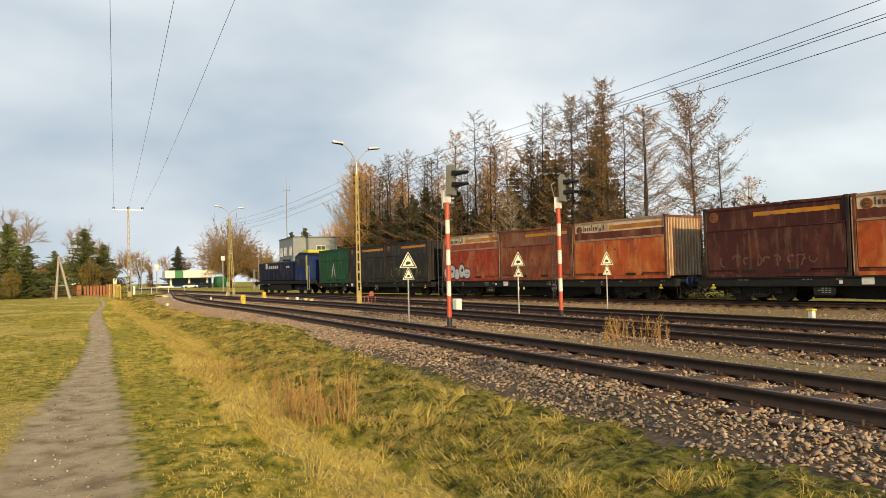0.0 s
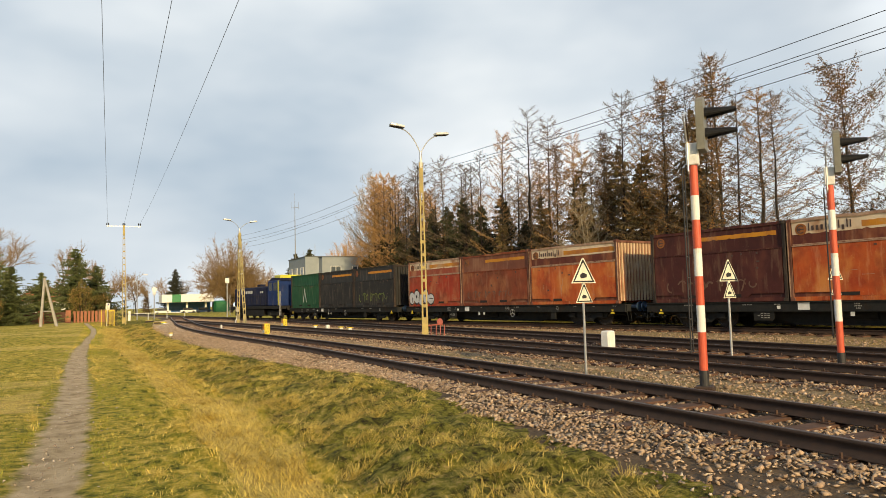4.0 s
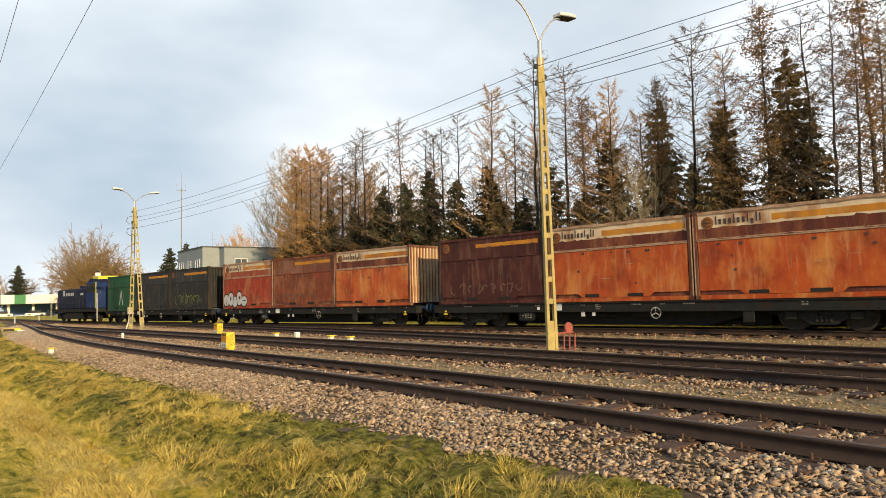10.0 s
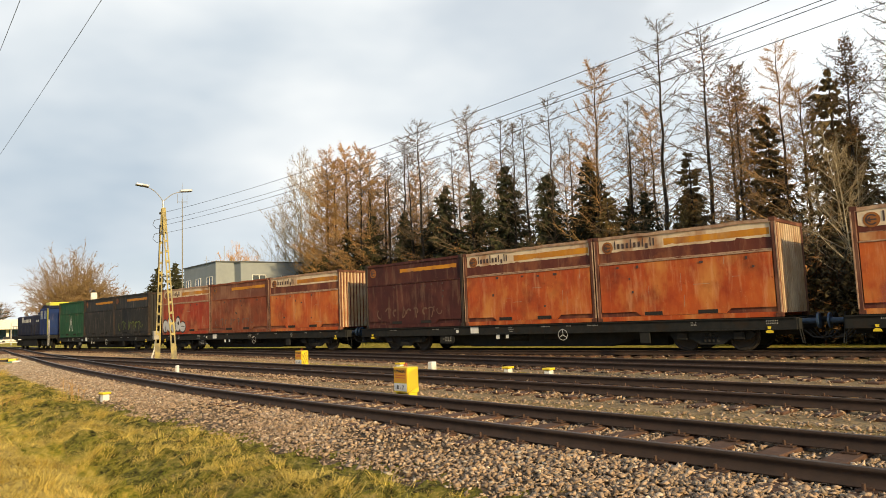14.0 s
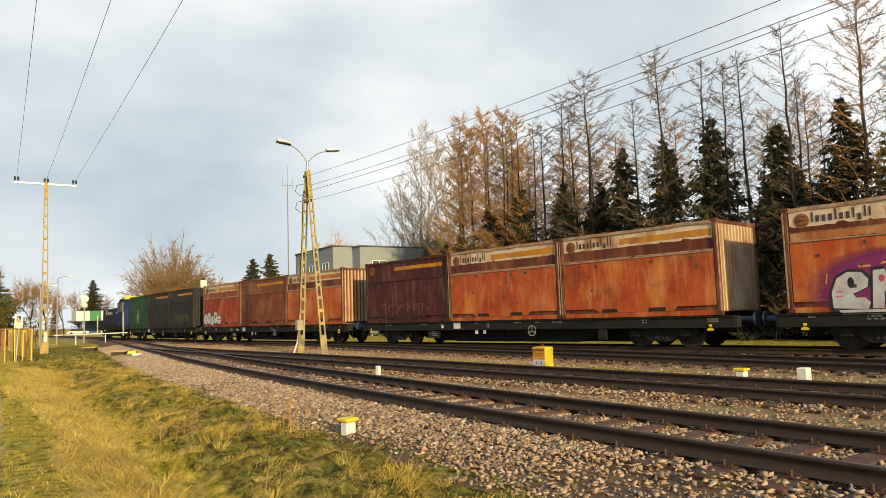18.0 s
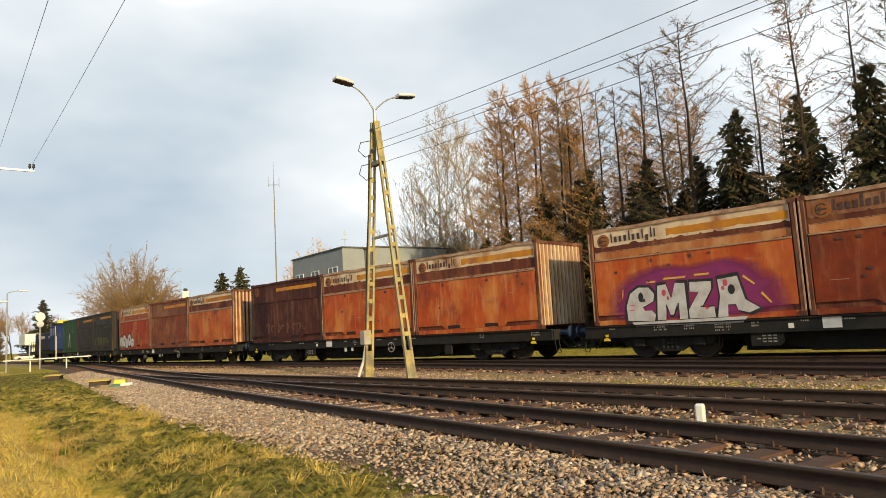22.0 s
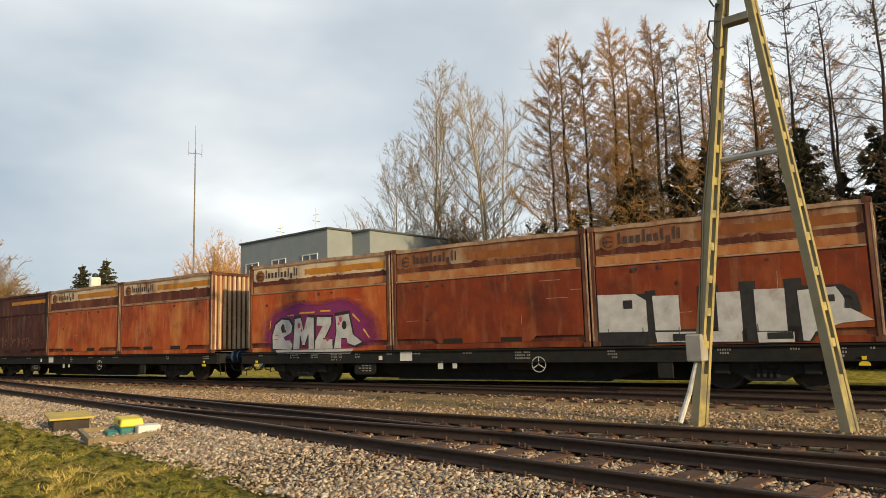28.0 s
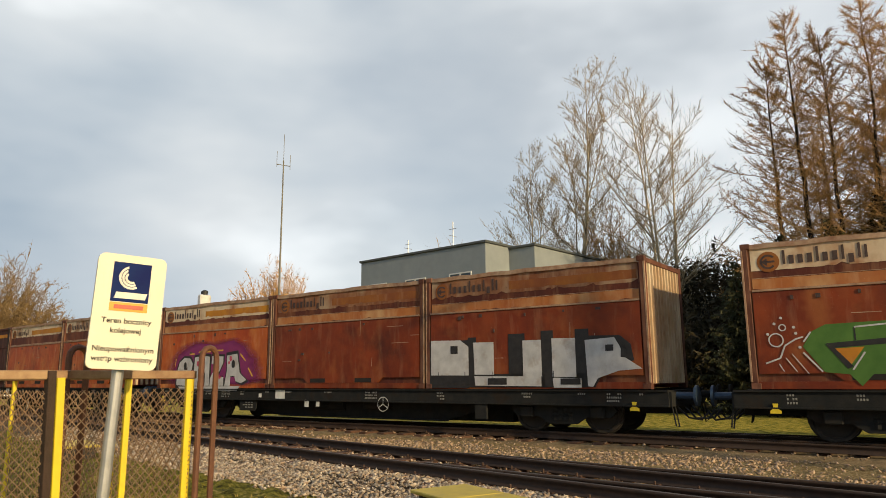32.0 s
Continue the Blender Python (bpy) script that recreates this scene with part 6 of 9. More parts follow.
def words(name, text, size, m, material, parent, label=""):
    """Lettering in the built-in font, as a thin mesh; m puts its plane and centre."""
    cu = bpy.data.curves.new(name, 'FONT')
    cu.body, cu.size, cu.align_x, cu.extrude, cu.offset = text, size, 'CENTER', 0.001, size * 0.018
    tmp = bpy.data.objects.new(name, cu)
    me = bpy.data.meshes.new_from_object(tmp)
    me.transform(m)
    me.materials.clear()
    me.materials.append(material)
    bpy.data.objects.remove(tmp)
    ob = new(name, me)
    ob.parent = parent
    tagged(ob, label, kind="stuff")
    return ob


def warning_box(at, rz, numbers, label):
    g = thing("warning_box", label, "box", pose(*at, 0, 0, rz) @ Matrix.Diagonal((1, 1, 0.88, 1)), "yellow warning boxes")
    part("case", box(bmesh.new(), -0.24, -0.14, 0.04, 0.24, 0.14, 0.62, 0.012), M["yellow"], g)
    up = Matrix.Rotation(math.pi / 2, 4, 'X')
    part("notice", poly(bmesh.new(), rect(-0.215, 0.27, 0.215, 0.60), 0.004, Matrix.Translation((0, -0.142, 0)) @ up), M["orange_sign"], g, "orange notice")
    part("number_plate_panel", poly(bmesh.new(), rect(-0.215, 0.08, 0.215, 0.255), 0.004, Matrix.Translation((0, -0.142, 0)) @ up), M["white"], g, "white panel with red edge")
    words("warning_word", "UWAGA!", 0.095, Matrix.Translation((0, -0.149, 0.50)) @ up, M["g_black"], g)
    words("track_numbers", numbers, 0.13, Matrix.Translation((0, -0.149, 0.12)) @ up, M["g_black"], g)
    bm = bmesh.new()
    for k in range(2):
        for q in range(9):
            poly(bm, rect(-0.16 + 0.036 * q, 0.43 - 0.06 * k, -0.13 + 0.036 * q, 0.45 - 0.06 * k), 0.002, Matrix.Translation((0, -0.147, 0)) @ up)
    part("small_print", bm, M["red"], g)
    for k in range(9):
        bm = bmesh.new()
        poly(bm, [(-0.13, 0.05 + 0.05 * k), (-0.13, 0.064 + 0.05 * k), (0.13, 0.194 + 0.05 * k), (0.13, 0.18 + 0.05 * k)], 0.003, Matrix.Translation((0.241, 0, 0)) @ Matrix.Rotation(math.pi / 2, 4, 'Z') @ up)
        part("stripe", bm, M["g_black"], g, "dark slanting stripe")
    part("handle", tube(bmesh.new(), [(-0.05, 0, 0.62), (-0.04, 0, 0.68), (0.02, 0, 0.70), (0.05, 0, 0.62)], 0.012, 6), M["red"], g)
    for s in (-1, 1):
        part("foot", box(bmesh.new(), s * 0.2 - 0.03, -0.1, -0.12, s * 0.2 + 0.03, 0.1, 0.04), M["yellow"], g)


warning_box((8.2, 47.0, 0.14), -90, "8 - 7", "yellow box with orange notice between the sidings")
warning_box((12.0, 58.7, 0.12), -88, "6 - 5", "second yellow box with orange notice on gravel")


def marker(at, h, w, cap, label, rz=0):
    g = thing("marker_post", label, "marker", pose(*at, 0, 0, rz), "track markers")
    part("post", box(bmesh.new(), -w / 2, -w / 2, -0.15, w / 2, w / 2, h, 0.02), M["white"], g)
    if cap:
        bm = box(bmesh.new(), -w * 0.68, -w * 0.68, h, w * 0.68, w * 0.68, h + 0.05, 0.012)
        part("cap", bm, M["yellow"], g, "bright yellow cap")


marker((4.15, 53.8, -0.06), 0.2, 0.16, True, "low white marker with a yellow cap in the ballast", 12)
for p in ((12.7, 53.5, 0.12), (12.85, 48.8, 0.12), (12.9, 47.4, 0.12)):
    marker(p, 0.13, 0.18, True, "low white marker with a yellow cap on gravel", 8)
marker((13.2, 52.5, 0.12), 0.2, 0.2, False, "low white concrete marker on gravel", 5)
marker((8.0, 60.2, 0.12), 0.26, 0.11, False, "short white stake between converging rails", 20)
marker((19.1, 14.2, 0.12), 0.2, 0.16, True, "low white marker with a yellow cap beside the rails")
marker((18.3, 64.2, 0.1), 0.15, 0.1, False, "small white marker beside the rails")
g = thing("concrete_cover", "white-painted concrete block with rounded corners on gravel", "block", pose(12.8, 25.3, 0.1, 0, 0, 10))
part("block", box(bmesh.new(), -0.15, -0.15, -0.05, 0.15, 0.15, 0.60, 0.04), M["white"], g)

g = thing("pipe_valve", "small red pipe valve at the foot of the lamp post", "valve", pose(13.45, 37.3, 0.12))
part("cross_pipe", tube(bmesh.new(), [(-0.5, 0, 0.45), (-0.1, 0, 0.5), (0.25, 0, 0.5)], 0.03, 6), M["dull_red"], g)
for x in (-0.35, -0.1, 0.1, 0.3):
    part("pipe", tube(bmesh.new(), [(x, 0, -0.1), (x + 0.03, 0, 0.48)], 0.02, 6), M["dull_red"], g)
part("hand_wheel", lathe(bmesh.new(), [(0.05, -0.02), (0.14, -0.02), (0.14, 0.02), (0.05, 0.02)], Matrix.Translation((0.1, 0, 0.62)) @ Matrix.Rotation(math.pi / 2, 4, 'X'), 16), M["dull_red"], g)


# ---------------------------------------------------------------- point machines beside the near siding
def point_gear():
    teal = mat("teal_paint", (0.012, 0.20, 0.20), (0.01, 0.14, 0.15), 0.5, 0, 6, 0.1)
    dk = mat("dark_stained_case", (0.035, 0.028, 0.022), (0.06, 0.045, 0.035), 0.8, 0, 6, 0.3)
    wood = mat("grey_weathered_timber", (0.30, 0.235, 0.14), (0.21, 0.16, 0.09), 0.9, 0, 8, 0.4, 30)
    lid = mat("faded_yellow_lid", (0.62, 0.46, 0.06), (0.50, 0.37, 0.07), 0.6, 0, 5, 0.15, c3=(0.34, 0.26, 0.1), c3_amount=0.3)
    for (x, y, rz, far) in ((5.95, 85.6, -16, False), (5.8, 96.5, -14, True)):
        g = thing("cable_box", "dark trough box with two faded yellow lids beside the points", "box", pose(x, y, -0.02, 0, 0, rz - 90), "cable boxes")
        part("case", box(bmesh.new(), -0.75, -0.32, -0.1, 0.75, 0.32, 0.24, 0.01), dk, g)
        for s in (-1, 1):
            part("lid", box(bmesh.new(), min(0.01 * s, 0.82 * s), -0.4, 0.243, max(0.01 * s, 0.82 * s), 0.4, 0.285, 0.01), lid, g, "yellow lid")
    g = thing("timber_tray", "open weathered timber frame round the point machine", "frame", pose(6.05, 83.2, -0.03, 0, 0, -106) @ Matrix.Diagonal((1.2, 1.15, 0.85, 1)))
    for a in ((-0.75, -0.62, 0.75, -0.55), (-0.75, 0.55, 0.75, 0.62), (-0.75, -0.55, -0.68, 0.55), (0.68, -0.55, 0.75, 0.55)):
        part("board", box(bmesh.new(), a[0], a[1], -0.1, a[2], a[3], 0.15, 0.008), wood, g)
    g = thing("point_machine", "teal point machine with a bright yellow cover", "point machine", pose(6.25, 83.5, -0.02, 0, 0, -106))
    part("base", box(bmesh.new(), -0.42, -0.2, 0.0, 0.42, 0.2, 0.16, 0.02), teal, g, "teal cast base")
    part("foot", box(bmesh.new(), -0.2, -0.40, 0.0, 0.25, -0.2, 0.1, 0.02), teal, g)
    bm = box(bmesh.new(), -0.42, -0.21, 0.165, 0.42, 0.21, 0.31, 0.02)
    for v in bm.verts:
        if v.co.z > 0.28:
            v.co.x *= 0.96
            v.co.y *= 0.9
    part("cover", bm, M["yellow"], g, "bright yellow cover")
    part("lock_hole", box(bmesh.new(), 0.22, -0.214, 0.22, 0.28, -0.2, 0.29), M["black"], g)
    part("rod_cover", box(bmesh.new(), 0.36, 0.05, 0.04, 0.74, 0.45, 0.2, 0.02), M["white"], g, "white rod cover")
    part("rod", cyl(bmesh.new(), (0.2, 0.2, 0.08), (0.35, 1.2, 0.12), 0.03), M["rail"], g)


point_gear()


# ---------------------------------------------------------------- fence and notice at the end of the walk
def mesh_fence():
    g = thing("wire_fence", "chain-link fence panels on bright yellow posts", "fence")
    a, b = Vector((1.89, 84.6, 0)), Vector((1.45, 109.0, 0))
    hgt = 1.60
    wm = mat("rusty_chain_link", (0.24, 0.13, 0.07), (0.40, 0.27, 0.15), 0.6, 0.2, 10)
    corner, start = Vector((1.16, 84.66, 0)), Vector((0.42, 84.74, 0))
    spans = [(a, corner), (corner, start)] + [(a.lerp(b, k / 12), a.lerp(b, (k + 1) / 12)) for k in range(12)]
    for n, (p, q) in enumerate(spans):
        d = (q - p)
        L = d.length
        d.normalize()
        bm = bmesh.new()
        step = 0.05 if n < 2 else 0.075 if n < 4 else 0.15
        cell = step * 1.1
        rows, cols = int((hgt - 0.12) / cell), int(L / step)
        vs, fs = [], []
        w = 0.003 if n < 2 else 0.0035 if n < 4 else 0.005
        nrm = Vector((-d.y, d.x, 0))
        for s in (-1, 1):
            for c0 in range(-rows, cols):
                # one straight wire on the slant, clipped to the panel
                u0, z0 = c0 * step, 0.08
                u1, z1 = (c0 + rows) * step, 0.08 + rows * cell
                if u0 < 0:
                    z0 += -u0 / step * cell
                    u0 = 0
                if u1 > L:
                    z1 -= (u1 - L) / step * cell
                    u1 = L
                if u1 - u0 < 0.02:
                    continue
                if s < 0:
                    u0, u1 = L - u0, L - u1
                P, Q = p + d * u0 + Vector((0, 0, z0)), p + d * u1 + Vector((0, 0, z1))
                ax = (Q - P).normalized()
                e = ax.cross(nrm).normalized() * w
                f = nrm * w
                k = len(vs)
                vs += [P + e, P - e * 0.5 + f, P - e * 0.5 - f, Q + e, Q - e * 0.5 + f, Q - e * 0.5 - f]
                fs += [(k, k + 1, k + 4, k + 3), (k + 1, k + 2, k + 5, k + 4), (k + 2, k, k + 3, k + 5)]
        bm.free()
        me = raw_mesh("mesh_panel", np.array([tuple(v) for v in vs]), np.array(fs), [wm])
        o = new("mesh_panel", me)
        o.parent = g
        part("top_rail", box(bmesh.new(), 0, -0.025, 0, L, 0.025, 0.05, 0.005, Matrix.Translation(p + Vector((0, 0, hgt - 0.03))) @ Matrix.Rotation(math.atan2(d.y, d.x), 4, 'Z')), wm, g)
        for e, k in ((p, 0.0), (p.lerp(q, 0.5), 1.0)):
            c = e + d * 0.03
            bm = box(bmesh.new(), -0.017, -0.017, -0.2, 0.017, 0.017, hgt - 0.03, 0.003, Matrix.Translation(c - Vector((0, 0, 0.002 * k))) @ Matrix.Rotation(math.atan2(d.y, d.x), 4, 'Z'))
            part("post", bm, M["yellow"], g, "yellow angle post")
        if n == 1:
            bm = box(bmesh.new(), -0.055, -0.03, -0.2, -0.012, 0.03, hgt + 0.02, 0.003, Matrix.Translation(p) @ Matrix.Rotation(radians(-2), 4, 'Y'))
            part("stay", bm, M["rail"], g, "dark rusty steel stay")
            bm = box(bmesh.new(), -0.012, -0.035, -0.2, 0.03, 0.02, hgt - 0.02, 0.003, Matrix.Translation(p - Vector((0, 0.01, 0))) @ Matrix.Rotation(radians(-2), 4, 'Y'))
            part("stay", bm, M["yellow"], g, "broad yellow steel stay")
    rust = mat("rusty_tube", (0.20, 0.09, 0.05), (0.13, 0.06, 0.04), 0.7, 0.3, 10, 0.2)
    for x, y in ((1.965, 84.55), (1.32, 84.95)):
        lp = thing("hoop_rail", "bent rusty steel tube hoop by the fence", "hoop", pose(x, y, 0, 0, 0, 10), "steel hoops")
        pts = [(-0.058, 0, -0.2), (-0.058, 0, 1.70)] + [(0.058 * math.cos(radians(a)), 0, 1.70 + 0.065 * math.sin(radians(a))) for a in range(150, 0, -30)] + [(0.058, 0, 1.70), (0.058, 0, -0.2)]
        part("hoop", tube(bmesh.new(), pts, 0.019, 8), rust, lp)


mesh_fence()


def notice():
    g = thing("notice_board", "cream notice plate with blue emblem and black words on a pole", "sign", pose(1.205, 84.25, 0.235, -1, 2.6, -14) @ Matrix.Diagonal((0.88, 1, 0.865, 1)))
    up = Matrix.Translation((0, 0, 1.62)) @ Matrix.Rotation(math.pi / 2, 4, 'X')
    part("pole", cyl(bmesh.new(), (0, 0.05, -0.2), (0, 0.05, 1.75), 0.035, seg=14), M["galv"], g)
    w, h = 0.20, 0.70

    def rounded(a, b0, b1, r=0.04):
        out = []
        for cx, cy, s in ((a - r, b0 + r, -90), (a - r, b1 - r, 0), (-a + r, b1 - r, 90), (-a + r, b0 + r, 180)):
            out += [(cx + r * math.cos(radians(s + k)), cy + r * math.sin(radians(s + k))) for k in (0, 30, 60, 90)]
        return out

    part("plate", poly(bmesh.new(), rounded(w + 0.0, -0.02, h), 0.03, up), M["sign_cream"], g)
    navy = mat("navy_enamel", (0.012, 0.02, 0.11), (0.016, 0.04, 0.15), 0.85, 0, 3, spec=0.15)
    part("emblem", poly(bmesh.new(), rect(-0.11, 0.40, 0.11, 0.65), 0.003, up @ Matrix.Translation((0, 0, 0.030))), navy, g, "navy blue emblem panel")
    part("emblem_base", poly(bmesh.new(), rect(-0.11, 0.34, 0.11, 0.395), 0.003, up @ Matrix.Translation((0, 0, 0.030))), M["orange_sign"], g, "orange strip")
    bm = bmesh.new()
    for k in range(3):
        poly(bm, ring(0.0, 0.555, 0.075 - 0.018 * k, 110 + 12 * k, 300, 0.014, 12), 0.002, up @ Matrix.Translation((0, 0, 0.034)))
    poly(bm, rect(-0.09, 0.42, 0.09, 0.46, 0.01), 0.002, up @ Matrix.Translation((0, 0, 0.034)))
    part("emblem_shape", bm, M["white"], g)
    part("emblem_bar", poly(bmesh.new(), rect(-0.085, 0.355, 0.085, 0.38), 0.002, up @ Matrix.Translation((0, 0, 0.034))), M["red"], g)
    for tx, v in (("Teren bocznicy", 0.265), ("kolejowej", 0.205), ("Nieupoważnionym", 0.09), ("wstęp wzbroniony", 0.03)):
        words("notice_line", tx, 0.046, up @ Matrix.Translation((0, v, 0.032)), M["g_black"], g)


notice()


# ---------------------------------------------------------------- buildings
def control_building():
    g = thing("control_building", "flat-roofed grey rendered two-storey building beside the line", "building")
    wall = mat("grey_render", (0.29, 0.325, 0.35), (0.25, 0.285, 0.305), 0.9, 0, 1.5, 0.15, 60)
    dark = mat("roof_trim", (0.10, 0.11, 0.11), (0.07, 0.08, 0.08), 0.7, 0, 4)
    glass = mat("window_glass", (0.10, 0.12, 0.14), (0.06, 0.08, 0.1), 0.05, 0, 2)
    for x0, y0, x1, y1, h, nm in ((24.95, 100.3, 36.0, 109.0, 7.95, "wall"), (26.8, 98.8, 40.0, 104.5, 7.85, "wing_wall")):
        part(nm, box(bmesh.new(), x0, y0, -0.2, x1, y1, h - 0.12, 0.02), wall, g)
        part("roof", box(bmesh.new(), x0 - 0.08, y0 - 0.08, h - 0.12, x1 + 0.08, y1 + 0.08, h, 0.02), dark, g)
    for face, spots in (("x", [(101.2, 6.0), (104.2, 6.0), (107.0, 6.0), (101.2, 2.6), (104.2, 2.6), (107.0, 2.6)]), ("y", [(28.0, 6.0), (31.0, 6.0), (34.5, 6.0), (28.0, 2.6)])):
        for s, z in spots:
            w = 1.3
            if face == "x":
                m = Matrix(((0, 0, -1, 24.945), (-1, 0, 0, s + w), (0, 1, 0, z - 0.7), (0, 0, 0, 1)))
            else:
                m = Matrix(((1, 0, 0, s), (0, 0, -1, 98.795), (0, 1, 0, z - 0.7), (0, 0, 0, 1)))
            wd = part("window", poly(bmesh.new(), rect(0, 0, w, 1.2), 0.01, m), glass, g)
            bm = bmesh.new()
            for r in ((-0.06, -0.06, w + 0.06, 0.0), (-0.06, 1.2, w + 0.06, 1.26), (-0.06, 0, 0, 1.2), (w, 0, w + 0.06, 1.2), (w / 2 - 0.03, 0, w / 2 + 0.03, 1.2)):
                poly(bm, rect(*r), 0.04, m)
            part("window_frame", bm, M["white"], wd)
            part("window_sill", poly(bmesh.new(), rect(-0.1, -0.11, w + 0.1, -0.065), 0.12, m), dark, wd)
    for x, y, z in ((27.5, 104.5, 2.0), (31.0, 101.0, 1.6), (26.6, 107.0, 1.2)):
        bm = cyl(bmesh.new(), (x, y, 7.9), (x, y, 7.9 + z), 0.025, seg=6)
        tube(bm, [(x - 0.3, y, 7.9 + z * 0.6), (x + 0.3, y, 7.9 + z * 0.6)], 0.015, 5)
        tube(bm, [(x, y - 0.25, 7.9 + z * 0.8), (x, y + 0.25, 7.9 + z * 0.8)], 0.015, 5)
        part("aerial", bm, M["galv"], g)
    m = thing("radio_mast", "slender grey radio mast with a forked aerial", "mast", pose(29.6, 123.2, 0))
    part("shaft", cyl(bmesh.new(), (0, 0, -0.2), (0, 0, 17.9), 0.10, 0.045, 8), M["grey_pole"], m)
    bm = tube(bmesh.new(), [(-0.6, 0, 17.5), (0.6, 0, 17.6)], 0.03, 6)
    for x in (-0.6, 0.6):
        tube(bm, [(x, 0, 17.3), (x, 0, 18.5)], 0.02, 5)
    tube(bm, [(0, 0, 17.9), (0, 0, 20.0)], 0.02, 5)
    part("aerial", bm, M["grey_pole"], m)
    c = thing("line_signal", "white-backed signal head on a slim post beyond the train", "signal", pose(16.7, 110.8, 0))
    part("post", cyl(bmesh.new(), (0, 0, -0.2), (0, 0, 5.0), 0.07, seg=10), M["galv"], c)
    part("head", box(bmesh.new(), -0.28, -0.15, 4.85, 0.28, 0.15, 5.55, 0.05), M["white"], c, "white signal head")
    part("hood", lathe(bmesh.new(), [(0.05, 5.56), (0.16, 5.58), (0.16, 5.72), (0.06, 5.78)], None, 12), M["black"], c)


control_building()


# ---------------------------------------------------------------- trees
M["bark_dark"] = mat("dark_bark", (0.026, 0.020, 0.015), (0.05, 0.037, 0.027), 0.95, 0, 8, 0.6, 20)
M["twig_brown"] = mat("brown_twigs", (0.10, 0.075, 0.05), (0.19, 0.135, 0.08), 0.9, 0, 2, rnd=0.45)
# on the larches this gold is low sunlight put into the twig colour
M["twig_gold_lit"] = mat("golden_sunlit_twigs", (0.53, 0.31, 0.12), (0.35, 0.205, 0.08), 0.9, 0, 2, rnd=0.45)
M["spur_brown"] = mat("withered_needles", (0.30, 0.15, 0.045), (0.18, 0.095, 0.032), 0.9, 0, 1.5, rnd=0.5)
M["needle"] = mat("spruce_needles", (0.034, 0.040, 0.017), (0.060, 0.058, 0.024), 0.85, 0, 1.2, rnd=0.55)
M["needle_brown"] = mat("browned_needles", (0.085, 0.070, 0.026), (0.17, 0.105, 0.038), 0.9, 0, 1.2, rnd=0.5)
M["olive_leaf"] = mat("olive_thicket", (0.030, 0.028, 0.012), (0.070, 0.050, 0.020), 0.9, 0, 1.0, rnd=0.55)
M["birch_bark"] = mat("pale_birch_bark", (0.62, 0.52, 0.36), (0.42, 0.34, 0.22), 0.9, 0, 4, 0.3, c3=(0.05, 0.04, 0.035), c3_amount=0.3)
M["birch_twig"] = mat("pale_birch_twigs", (0.40, 0.31, 0.18), (0.24, 0.18, 0.10), 0.9, 0, 2, rnd=0.45)
M["willow"] = mat("willow_twigs", (0.23, 0.15, 0.07), (0.30, 0.20, 0.095), 0.9, 0, 2, rnd=0.4)
M["thuja"] = mat("golden_thuja", (0.16, 0.13, 0.02), (0.10, 0.09, 0.02), 0.9, 0, 2, rnd=0.4)
M["leaf_rust"] = mat("rust_oak_leaves", (0.36, 0.17, 0.05), (0.22, 0.10, 0.035), 0.9, 0, 2, rnd=0.5)


class Sticks:
    """Gathers tapered three-sided sticks and small leaves into one mesh."""
    def __init__(self):
        self.p0, self.p1, self.r0, self.r1, self.mi = [], [], [], [], []
        self.leaf, self.lm = [], []

    def add(self, p0, p1, r0, r1, mi=0):
        self.p0.append(p0), self.p1.append(p1), self.r0.append(r0), self.r1.append(r1), self.mi.append(mi)

    def blade(self, a, b, c, mi):
        self.leaf.append((a, b, c)), self.lm.append(mi)

    def mesh(self, name, mats):
        p0, p1 = np.array(self.p0), np.array(self.p1)
        d = p1 - p0
        d /= np.maximum(np.linalg.norm(d, axis=1, keepdims=True), 1e-6)
        ref = np.where(np.abs(d[:, 2:3]) > 0.9, [[1.0, 0, 0]], [[0, 0, 1.0]])
        u = np.cross(d, ref)
        u /= np.linalg.norm(u, axis=1, keepdims=True)
        v = np.cross(d, u)
        r0, r1 = np.array(self.r0)[:, None], np.array(self.r1)[:, None]
        rings = []
        for p, r in ((p0, r0), (p1, r1)):
            for k in range(3):
                a = 2 * math.pi * k / 3
                rings.append(p + r * (math.cos(a) * u + math.sin(a) * v))
        V = np.stack(rings, 1).reshape(-1, 3)
        b = np.arange(len(p0))[:, None] * 6
        F = np.concatenate([b + np.array([[0, 1, 4]]), b + np.array([[0, 4, 3]]), b + np.array([[1, 2, 5]]), b + np.array([[1, 5, 4]]), b + np.array([[2, 0, 3]]), b + np.array([[2, 3, 5]])], 0)
        mi = np.tile(np.array(self.mi), 6)
        if self.leaf:
            L = np.array(self.leaf, dtype=float).reshape(-1, 3)
            F = np.concatenate([F, len(V) + np.arange(len(L)).reshape(-1, 3)])
            V = np.concatenate([V, L])
            mi = np.concatenate([mi, np.array(self.lm)])
        return raw_mesh(name, V, F, mats, mi)


def twig(s, rng, c, tip, w, mi):
    """A fine twig: one thin tapering sliver."""
    o = (tip - c).orthogonal().normalized()
    o = o * math.cos(rng.uniform(0, 3.14)) + o.cross((tip - c).normalized()) * math.sin(rng.uniform(0, 3.14))
    s.blade(c - o * w, c + o * w, tip, mi)


